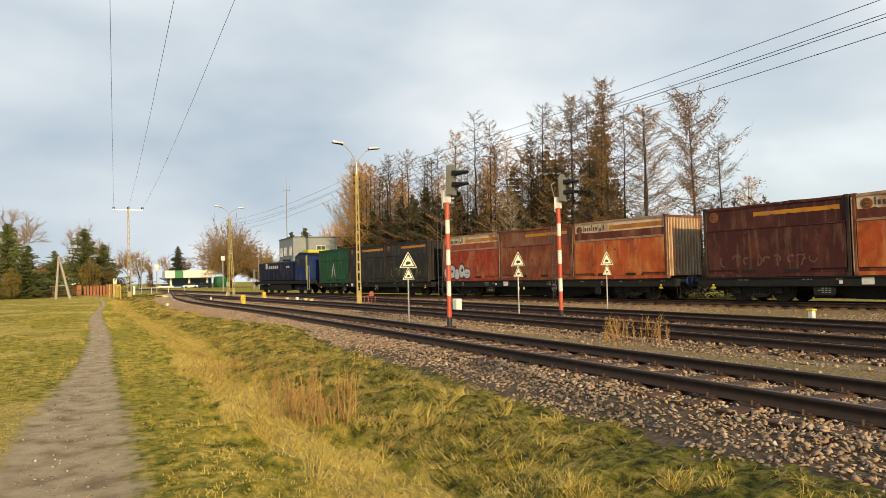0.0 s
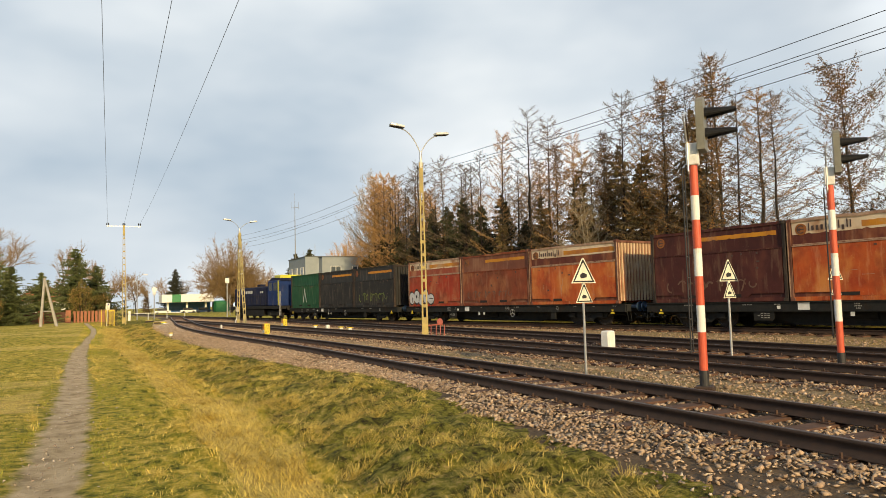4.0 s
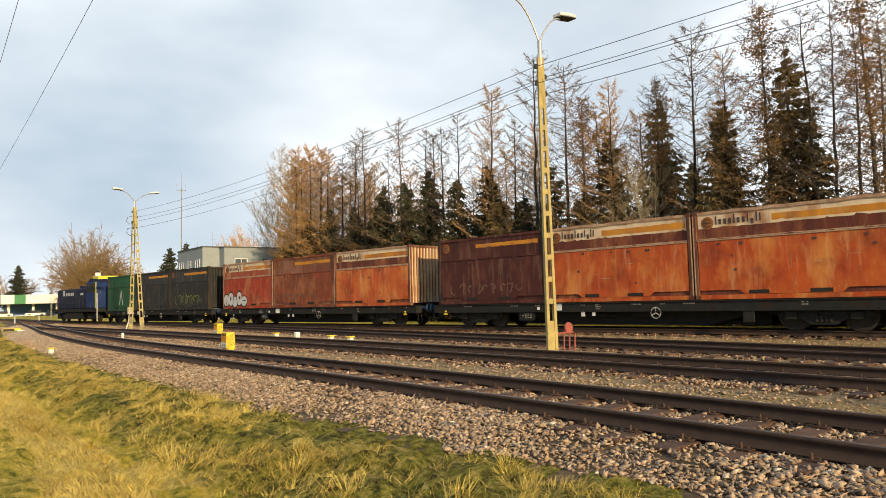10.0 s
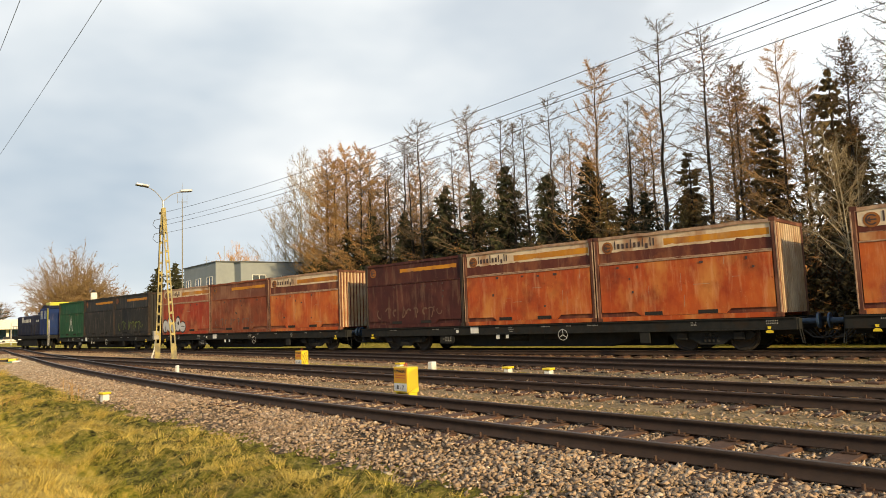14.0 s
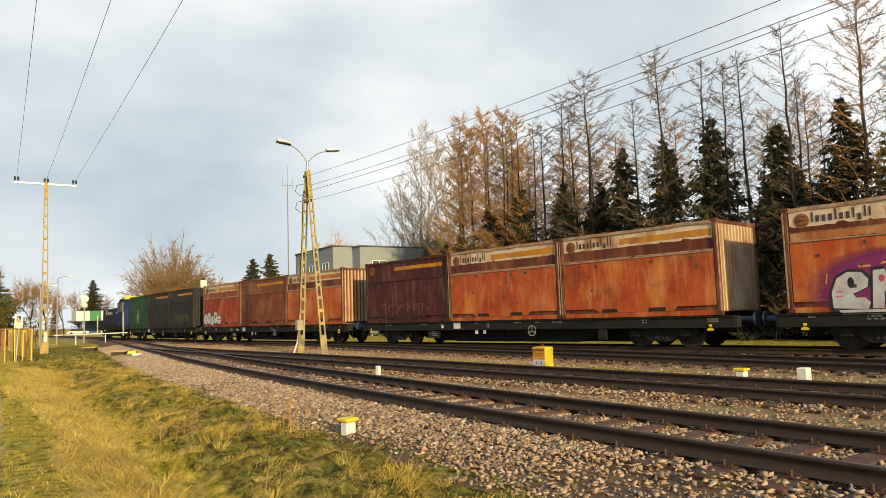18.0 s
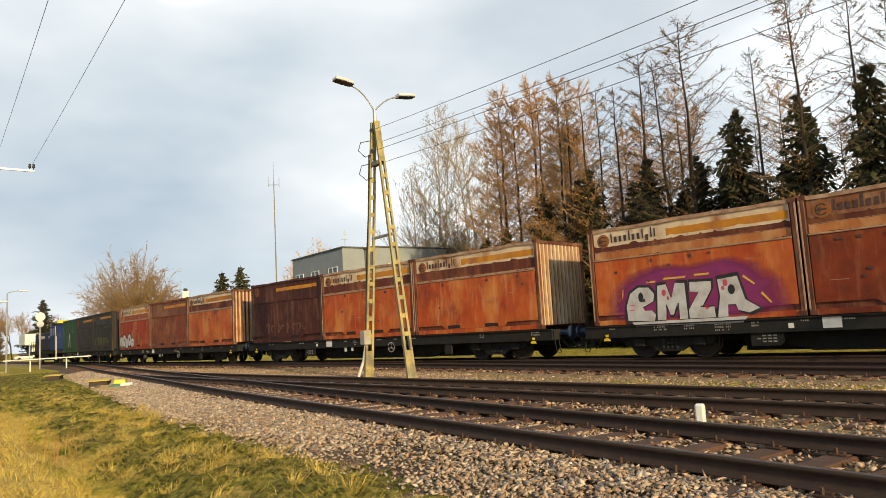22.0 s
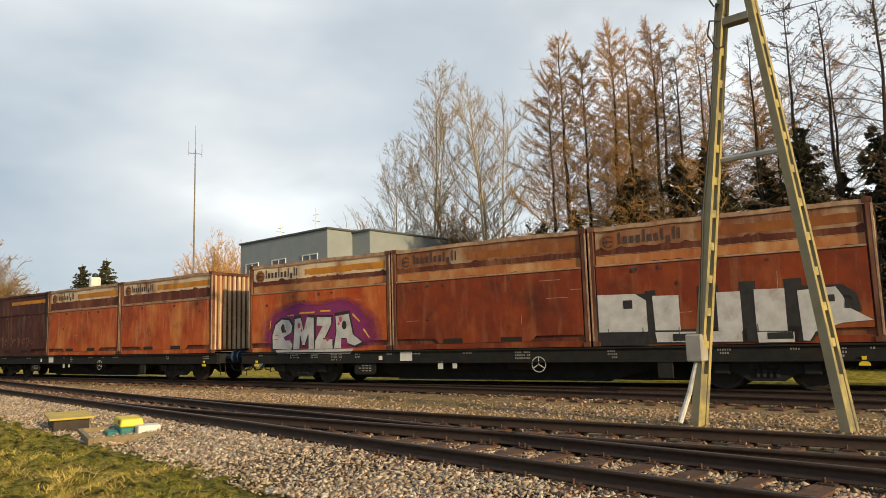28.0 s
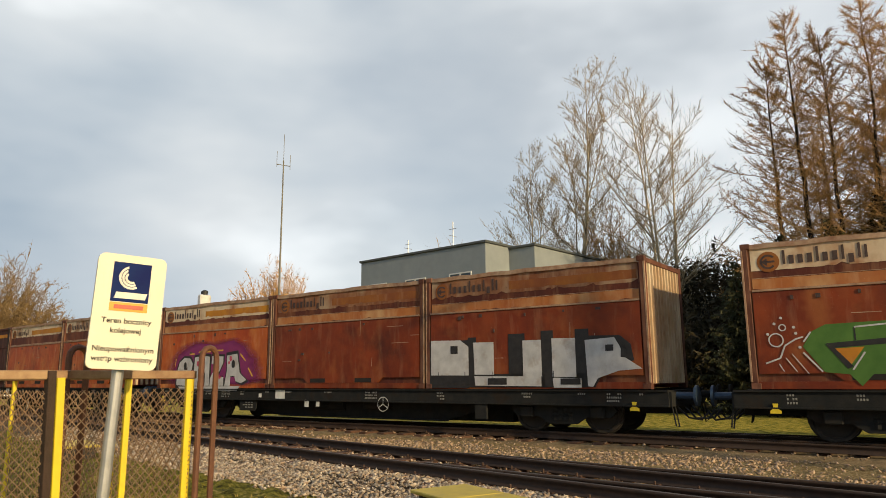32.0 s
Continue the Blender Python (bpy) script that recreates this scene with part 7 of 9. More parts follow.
def larch_mesh(seed, height=15.0, spread=2.9, dense=1.0, rise=0.1, needles=0.0, low=0.12, stems=1):
    """A larch in winter: straight dark stem, long level branches with turned-up tips, fine spurred twigs; some keep withered needles near the stem."""
    rng = random.Random(seed)
    t, s = Sticks(), Sticks()
    n = 14
    for st in range(stems):
        tall = height * (1.0 if st == 0 else rng.uniform(0.86, 0.97))
        away = 2 * math.pi * (st + 0.2) / stems
        out = 0.0 if stems == 1 else 1.1
        pts = []
        for k in range(n + 1):
            f = k / n
            o = out * min(max((f - 0.2) / 0.12, 0), 1) ** 0.6
            pts.append(Vector((o * math.cos(away) + rng.uniform(-0.05, 0.05), o * math.sin(away) + rng.uniform(-0.05, 0.05), -0.3 + (tall + 0.3) * f)))
        base = 0.145 * height / 15 * (1 if stems == 1 else 0.75) + 0.015
        for k in range(n):
            t.add(pts[k], pts[k + 1], base * (1 - k / n) + 0.016, base * (1 - (k + 1) / n) + 0.016)
        z = tall * (low if stems == 1 else 0.32)
        a = rng.uniform(0, 6.28)
        while z < tall * 0.985:
            f = z / tall
            k = min(f * n, n - 0.001)
            p0 = pts[int(k)].lerp(pts[int(k) + 1], k - int(k))
            for _ in range(2):
                a += 2.4 + rng.uniform(-0.6, 0.6)
                L = (spread * (1 - f) ** 0.55 * 0.92 * (0.38 + 0.62 * min(f / 0.38, 1)) + 0.18) * rng.choice((rng.uniform(0.3, 0.7), rng.uniform(0.7, 1.1), rng.uniform(0.8, 1.15)))
                if stems > 1:
                    L *= 0.75 + 0.35 * math.cos(a - away)
                d = Vector((math.cos(a), math.sin(a), rise + 0.2 + 0.6 * f * f + rng.uniform(-0.25, 0.22))).normalized()
                p, m = p0 + Vector((0, 0, rng.uniform(-0.1, 0.1))), 6
                for q in range(m):
                    e = p + d * (L / m)
                    g = 0.008 + 0.014 * (1 - q / m) * min(L / 2.5, 1.3)
                    s.add(p, e, g, max(g - 0.003, 0.007))
                    for _ in range(int((0.8, 1.6, 2.6, 3.2, 3.2, 2.6)[q] * dense + rng.random())):
                        c = p.lerp(e, rng.random())
                        sd = Vector((-d.y, d.x, 0)) * rng.choice((-1, 1))
                        c2 = c + (sd * rng.uniform(0.3, 1.0) + d * rng.uniform(0.3, 1.0) + Vector((0, 0, rng.uniform(-0.55, 0.4) + 0.8 * rise))).normalized() * rng.uniform(0.25, 0.8) * (0.45 + 0.22 * L) * (1 - 0.2 * q / m)
                        twig(s, rng, c, c2, 0.011, 0)
                        for _ in range(4):
                            x = c.lerp(c2, rng.uniform(0.15, 1))
                            twig(s, rng, x, x + (c2 - c) * 0.25 + Vector((rng.uniform(-0.14, 0.14), rng.uniform(-0.14, 0.14), rng.uniform(-0.16, 0.12))), 0.008, 0)
                        x = c.lerp(c2, rng.random())
                        s.blade(x, x + Vector((0.05, 0.015, 0.03)), x + Vector((-0.015, 0.045, -0.035)), 0)
                    if rng.random() < needles * (1.1 - q / m):
                        for _ in range(30):
                            x = p.lerp(e, rng.random()) + Vector((rng.uniform(-0.3, 0.3), rng.uniform(-0.3, 0.3), rng.uniform(-0.38, 0.16)))
                            w1 = Vector((rng.uniform(-1, 1), rng.uniform(-1, 1), rng.uniform(-1, 0.5))) * 0.11
                            s.blade(x, x + w1, x + Vector((rng.uniform(-0.09, 0.09), rng.uniform(-0.09, 0.09), -0.08)), 1 if rng.random() < 0.75 else 2)
                    d = (d + Vector((rng.uniform(-0.1, 0.1), rng.uniform(-0.16, 0.16), -0.05 + 0.05 * q + rng.uniform(-0.14, 0.14)))).normalized()
                    p = e
            z += rng.uniform(0.24, 0.42) * height / 15 / dense ** 0.4
    return t, s


def spruce_mesh(seed, height=10.0, spread=2.2, gap=1.0):
    rng = random.Random(seed)
    t, s = Sticks(), Sticks()
    t.add((0, 0, -0.3), (0, 0, height * 0.6), 0.16, 0.08)
    t.add((0, 0, height * 0.6), (0, 0, height), 0.08, 0.012)
    s.add((0, 0, height * 0.5), (0, 0, height * 0.99), 0.03, 0.01, 1)
    z = height * 0.04
    bulge = [rng.uniform(0.75, 1.2) for _ in range(12)]
    while z < height * 0.985:
        f = z / height
        for k in range(6 if f < 0.75 else 5):
            a = rng.uniform(0, 2 * math.pi)
            L0 = (spread * (1 - f) ** 0.85 + 0.05) * (bulge[int(a * 1.9) % 12] + 0.25 * math.sin(9 * f + 3 * a))
            L = max(0.1, L0 * rng.choice((rng.uniform(0.45, 0.9), rng.uniform(0.8, 1.15))))
            d = Vector((math.cos(a), math.sin(a), 0.15 - 0.5 * (1 - f)))
            p = Vector((0, 0, z))
            m = max(2, int(L / 0.36))
            for q in range(m):
                e = p + d * (L / m)
                s.blade(p + Vector((0, 0, 0.012)), p - Vector((0, 0, 0.012)), e, 1)
                side = Vector((-d.y, d.x, 0)).normalized()
                for w in (-1, 1):
                    for _ in range(3):
                        c = p.lerp(e, rng.random())
                        tl = min(rng.uniform(0.2, 0.5), 0.5 * L + 0.06) * (1 - 0.5 * q / m)
                        tip = c + side * w * tl * rng.uniform(0.5, 1) + d * tl * rng.uniform(0.3, 1.0) + Vector((0, 0, -tl * rng.uniform(0.1, 1.1)))
                        s.blade(c + d * 0.05, c - d * 0.05, tip, 0)
                        s.blade(c, tip, c + (tip - c) * 0.5 + Vector((rng.uniform(-0.06, 0.06), rng.uniform(-0.06, 0.06), -0.13)), 0)
                d = (d + Vector((rng.uniform(-0.16, 0.16), rng.uniform(-0.16, 0.16), 0.07))).normalized()
                p = e
            s.blade(p, p + side * 0.04, p + d * 0.2, 0)
        z += rng.uniform(0.12, 0.22) * gap * max(0.6, height / 10)
    return t, s


def broad_mesh(seed, height=15.0, spread=0.55, levels=6, trunk=0.2, kids=(2, 3), twigs=3, wide=None):
    """A bare broadleaf tree; wide: the crown's half width, to which the whole is brought."""
    rng = random.Random(seed)
    t, s = Sticks(), Sticks()

    def grow(p, d, length, r, lev):
        n = 3
        for q in range(n):
            e = p + d * (length / n)
            (t if lev >= levels - 1 else s).add(p, e, r * (1 - 0.3 * q / n), r * (1 - 0.3 * (q + 1) / n), 0)
            d = (d + Vector((rng.uniform(-0.18, 0.18), rng.uniform(-0.18, 0.18), rng.uniform(-0.06, 0.10)))).normalized()
            if lev <= 2:
                for _ in range(twigs):
                    c = p.lerp(e, rng.random())
                    v = (d * rng.uniform(0.2, 1.3) + Vector((rng.uniform(-1, 1), rng.uniform(-1, 1), rng.uniform(-0.5, 0.7)))).normalized() * rng.uniform(0.3, 0.9)
                    twig(s, rng, c, c + v, 0.009, 0)
                    c = c + v * rng.uniform(0.3, 0.8)
                    twig(s, rng, c, c + Vector((rng.uniform(-0.4, 0.4), rng.uniform(-0.4, 0.4), rng.uniform(-0.3, 0.4))), 0.007, 0)
            if 0 < lev < levels and q > 0 and rng.random() < 0.75:
                a = rng.uniform(0, 2 * math.pi)
                o = d.orthogonal().normalized()
                grow(e, (d + (o * math.cos(a) + d.cross(o) * math.sin(a)) * rng.uniform(0.5, 1.0)).normalized(), length * rng.uniform(0.45, 0.7), r * 0.45, lev - 1)
            p = e
        if lev > 0:
            for _ in range(rng.randint(*kids)):
                a = rng.uniform(0, 2 * math.pi)
                o = d.orthogonal().normalized()
                grow(p, (d + (o * math.cos(a) + d.cross(o) * math.sin(a)) * spread * rng.uniform(0.5, 1.3) + Vector((0, 0, 0.12))).normalized(), length * rng.uniform(0.62, 0.85), max(r * 0.62, 0.006), lev - 1)

    grow(Vector((0, 0, -0.3)), Vector((rng.uniform(-0.05, 0.05), rng.uniform(-0.05, 0.05), 1)), height * 0.28, trunk, levels)
    tips = np.array(s.p1)
    top = tips[:, 2].max()
    half = np.percentile(np.hypot(tips[:, 0], tips[:, 1]), 98)
    k = Vector(((wide or half) / half, (wide or half) / half, height / top))
    for q in (t, s):
        q.p0 = [Vector(p) * k for p in q.p0]
        q.p1 = [Vector(p) * k for p in q.p1]
        q.leaf = [tuple(Vector(p) * k for p in b) for b in q.leaf]
    return t, s


def fan_mesh(seed, height=16.0, half=2.9, stems=2):
    """A bare birch: pale stems that part low down, straight limbs rising steeply, and an egg-shaped crown of fine budded twigs."""
    rng = random.Random(seed)
    t, s = Sticks(), Sticks()

    def rod(store, p, d, length, r0, r1, n, up, wob):
        pts = [p]
        for q in range(n):
            e = pts[-1] + d * (length / n)
            store.add(pts[-1], e, r0 + (r1 - r0) * q / n, r0 + (r1 - r0) * (q + 1) / n, 0)
            pts.append(e)
            d = (d + Vector((rng.uniform(-wob, wob), rng.uniform(-wob, wob), up))).normalized()
        return pts

    def sprays(pts, n, size):
        """Fine budded twigs along a rod."""
        for _ in range(n):
            f = rng.uniform(0.15, 1) * (len(pts) - 1.001)
            k = int(f)
            d = (pts[k + 1] - pts[k]).normalized()
            c = pts[k].lerp(pts[k + 1], f - k)
            v = (d + Vector((rng.uniform(-0.8, 0.8), rng.uniform(-0.8, 0.8), rng.uniform(-0.1, 0.5)))).normalized() * size * rng.uniform(0.5, 1.2)
            twig(s, rng, c, c + v, 0.007, 0)
            for _ in range(2):
                x = c + v * rng.uniform(0.4, 1)
                s.blade(x, x + Vector((0.035, 0.012, 0.03)), x + Vector((-0.012, 0.03, -0.03)), 0)

    for k in range(stems):
        away = 2 * math.pi * (k + rng.uniform(-0.2, 0.2)) / stems
        tall = height * (1.0 if k == 0 else rng.uniform(0.84, 0.95))
        stem = rod(t, Vector((0.1 * math.cos(away), 0.1 * math.sin(away), -0.3)), Vector((math.cos(away) * 0.10, math.sin(away) * 0.10, 1)).normalized(), tall + 0.3, 0.13, 0.010, 14, 0.03, 0.035)
        sprays(stem[10:], 40, 0.5)
        z, a = 0.2 * tall, rng.uniform(0, 6.28)
        while z < tall * 0.96:
            f = z / tall
            q = f * 14
            p0 = stem[int(q)].lerp(stem[min(int(q) + 1, 14)], q - int(q))
            a += 2.4 + rng.uniform(-0.5, 0.5)
            reach = half * min((f + 0.12) / 0.4, 1) * min((1.03 - f) / 0.62, 1) ** 0.75 * rng.choice((rng.uniform(0.45, 0.8), rng.uniform(0.8, 1.1))) * (1.0 if stems == 1 else 0.8 + 0.25 * math.cos(a - away))
            length = 1.35 * reach + 0.4
            limb = rod(t, p0, Vector((math.cos(a), math.sin(a), 0.5 + 0.55 * f + rng.uniform(-0.15, 0.25))).normalized(), length, 0.010 + 0.008 * length, 0.006, 8, 0.05, 0.09)
            sprays(limb[3:], int(6 * length), 0.5)
            for j in range(1, 8):
                for _ in range(rng.choice((1, 1, 2))):
                    d = (limb[j + 1] - limb[j]).normalized()
                    side = Vector((rng.uniform(-1, 1), rng.uniform(-1, 1), rng.uniform(-0.5, 0.7))).normalized()
                    sub = rod(s, limb[j], (d + 0.75 * side).normalized(), length * (0.16 + 0.26 * (1 - j / 8)) * rng.uniform(0.7, 1.2) + 0.3, 0.010, 0.005, 4, 0.06, 0.14)
                    sprays(sub, int(4 + 1.6 * length), 0.42)
            z += rng.uniform(0.36, 0.62)
    return t, s


def dome_mesh(seed, radius=9.5, height=15.0, limbs=330, fine=0.045, stem=0.5):
    """A wide round bare crown: curved limbs from a short trunk out to a dome, thick with fine twigs."""
    rng = random.Random(seed)
    t, s = Sticks(), Sticks()
    t.add((0, 0, -0.3), (0, 0, 2.6), stem * 1.1, stem * 0.85)
    if radius < 6:
        for q in range(8):
            t.add((0.12 * math.sin(q), 0.1 * math.cos(1.7 * q), 2.6 + (0.72 * height - 2.6) * q / 8), (0.12 * math.sin(q + 1), 0.1 * math.cos(1.7 * q + 1.7), 2.6 + (0.72 * height - 2.6) * (q + 1) / 8), stem * (0.85 - 0.09 * q), stem * (0.76 - 0.09 * q))
    for k in range(limbs):
        a, u = rng.uniform(0, 2 * math.pi), rng.random()
        el = math.asin(u * 0.98 + 0.02) if k % 5 else rng.uniform(-0.12, 0.2)
        r = rng.uniform(0.72, 1.0)
        bump = 1 + 0.08 * math.sin(3 * a + 1) + 0.06 * math.sin(5 * a + 4 * el)
        end = Vector((math.cos(a) * math.cos(el) * radius, math.sin(a) * math.cos(el) * radius, height * 0.30 + math.sin(el) * height * 0.70)) * r * bump
        end.z = max(end.z, 1.8)
        c0 = Vector((0, 0, rng.uniform(1.5, 3.0) if radius > 6 else rng.uniform(0.15, 0.62) * height))
        if radius < 6:
            end.z = max(end.z, c0.z + 1.0)
        c1 = c0.lerp(end, 0.45) + Vector((0, 0, height * (0.12 if radius > 6 else 0.03))) * (1 - el)
        last = c0
        n = 9
        for q in range(1, n + 1):
            f = q / n
            p = c0 * (1 - f) ** 2 + c1 * 2 * f * (1 - f) + end * f * f + Vector((rng.uniform(-0.2, 0.2), rng.uniform(-0.2, 0.2), rng.uniform(-0.15, 0.15)))
            g = 0.26 * stem * (1 - f) ** 1.5 + 0.4 * fine
            (t if f < 0.3 and k % 6 == 0 else s).add(last, p, g + 0.01, g)
            if f > 0.3:
                d = (p - last).normalized()
                for w in range(5):
                    c = last.lerp(p, rng.random())
                    v = (d * rng.uniform(0.3, 1.2) + Vector((rng.uniform(-1, 1), rng.uniform(-1, 1), rng.uniform(-0.5, 0.8)))).normalized() * rng.uniform(0.6, 1.7)
                    twig(s, rng, c, c + v, fine, 0)
                    for _ in range(4):
                        x = c + v * rng.uniform(0.2, 1)
                        twig(s, rng, x, x + v * 0.3 + Vector((rng.uniform(-0.5, 0.5), rng.uniform(-0.5, 0.5), rng.uniform(-0.5, 0.4))), fine * 0.7, 0)
            last = p
    return t, s


def bush_mesh(seed, height=3.0, width=2.0, n=900, leaf=0.11):
    rng = random.Random(seed)
    t, s = Sticks(), Sticks()
    for k in range(9):
        a = rng.uniform(0, 2 * math.pi)
        t.add((0, 0, -0.2), (math.cos(a) * width * 0.4, math.sin(a) * width * 0.4, height * rng.uniform(0.6, 0.95)), 0.04, 0.012)
    lobes = [(rng.uniform(-0.55, 0.55) * width, rng.uniform(-0.55, 0.55) * width, rng.uniform(0.25, 0.78) * height, rng.uniform(0.35, 0.6) * width) for _ in range(11)]
    for k in range(n):
        if k % 4:
            x, y, z, r = lobes[k % 11]
            v = Vector((rng.gauss(0, 1), rng.gauss(0, 1), rng.gauss(0, 1.0))).normalized() * r * rng.random() ** 0.4
            c = Vector((x, y, max(z, 0.3)) ) + v
        else:
            a, u, f = rng.uniform(0, 2 * math.pi), rng.random() ** 0.5, rng.random()
            r = width * u * (0.5 + 0.5 * math.sin(math.pi * min(f + 0.15, 1))) * (0.8 + 0.3 * math.sin(3 * a + seed))
            c = Vector((math.cos(a) * r, math.sin(a) * r, 0.15 + height * f * (1 - 0.25 * u)))
        q = Vector((rng.uniform(-1, 1), rng.uniform(-1, 1), rng.uniform(-0.6, 1))) * leaf * 2.6
        twig(s, rng, c, c + q, 0.010, 1)
        twig(s, rng, c, c - q * 0.8 + Vector((0, 0, 0.1)), 0.008, 1)
        for _ in range(3):
            w = Vector((rng.uniform(-1, 1), rng.uniform(-1, 1), rng.uniform(-1, 1))) * leaf
            s.blade(c + q * rng.random(), c + q + w, c + q * 0.5 + Vector((w.y, -w.x, w.z)) * 0.8, 0)
    if not s.p0:
        s.add((0, 0, 0), (0, 0, height * 0.5), 0.02, 0.01, 1)
    return t, s


def tree_kind(pair, trunk_m, crown_ms):
    t, s = pair
    return t.mesh("trunk", [trunk_m]), s.mesh("crown", crown_ms)


def plant(kind, label, category, x, y, scale=1.0, rz=0.0, group="", tall=1.0, name="tree", lean=(0, 0)):
    g = thing(name, label, category, Matrix.Translation((x, y, float(ground_z(x, y)))) @ Euler((radians(lean[0]), radians(lean[1]), radians(rz))).to_matrix().to_4x4() @ Matrix.Diagonal((scale, scale, scale * tall, 1)), group)
    for nm, me in zip(("trunk", "crown"), kind):
        o = new(nm, me)
        o.parent = g
        if nm == "trunk" and name in ("bush", "thicket", "thuja_bush"):
            tagged(o, kind="stuff")
    return g


M["needle_green"] = mat("sunlit_spruce_needles", (0.075, 0.10, 0.030), (0.13, 0.14, 0.045), 0.9, 0, 1.5, rnd=0.5)
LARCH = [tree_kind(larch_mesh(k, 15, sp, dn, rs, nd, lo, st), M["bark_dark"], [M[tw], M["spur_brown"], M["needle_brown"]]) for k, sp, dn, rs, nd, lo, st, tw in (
    (1, 4.3, 1.0, 0.10, 0.0, 0.14, 1, "twig_brown"), (2, 4.8, 1.3, 0.05, 0.06, 0.10, 1, "twig_brown"), (3, 3.7, 0.9, 0.12, 0.0, 0.2, 1, "twig_brown"), (4, 4.5, 1.7, 0.15, 0.0, 0.10, 1, "twig_gold_lit"),
    (5, 4.6, 2.2, 0.25, 0.0, 0.08, 1, "twig_gold_lit"), (6, 8.0, 1.3, 0.12, 0.7, 0.04, 1, "twig_brown"), (7, 4.2, 1.0, 0.12, 0.0, 0.3, 3, "twig_brown"), (8, 5.0, 1.3, 0.05, 0.6, 0.06, 1, "twig_brown"))]
SPRUCE = [tree_kind(spruce_mesh(20 + k, 10, 2.7 + 0.3 * k), M["bark_dark"], [M["needle"], M["bark_dark"]]) for k in range(3)]
SPRUCE_BROWN = [tree_kind(spruce_mesh(30 + k, 10, 2.7, 1.7), M["bark_dark"], [M["needle_brown"], M["bark_dark"]]) for k in range(2)]
GARDEN_SPRUCE = [tree_kind(spruce_mesh(25 + k, 10, 3.4 + 0.3 * k), M["bark_dark"], [M["needle_green"], M["bark_dark"]]) for k in range(2)]
BIRCH = [tree_kind(fan_mesh(57 + k, 16, 4.4, 2 + (k == 0)), M["birch_bark"], [M["birch_twig"]]) for k in range(2)]
WILLOW = tree_kind(dome_mesh(61), M["bark_dark"], [M["willow"]])
GOLDEN = tree_kind(dome_mesh(62, limbs=420, fine=0.05), M["bark_dark"], [M["twig_gold_lit"]])
BARE = [tree_kind(broad_mesh(70 + k, 12, 0.6, 4, 0.2, (2, 3), 3, 4.5), M["bark_dark"], [M["willow"]]) for k in range(2)]
OAKBUSH = tree_kind(bush_mesh(81, 4.5, 2.2, 1500), M["bark_dark"], [M["leaf_rust"], M["twig_brown"]])
SHRUB = tree_kind(bush_mesh(82, 2.6, 1.8, 900), M["bark_dark"], [M["olive_leaf"], M["bark_dark"]])
DARKBUSH = tree_kind(bush_mesh(83, 3.4, 2.2, 1200), M["bark_dark"], [M["olive_leaf"], M["bark_dark"]])
THICKET = [tree_kind(bush_mesh(86 + k, 8.0, 2.6, 3000, 0.13), M["bark_dark"], [M[lf], M["bark_dark"]]) for k, lf in enumerate(("olive_leaf", "needle_brown", "olive_leaf"))]
THUJA = tree_kind(bush_mesh(84, 5.0, 1.4, 1500), M["bark_dark"], [M["thuja"], M["twig_gold_lit"]])


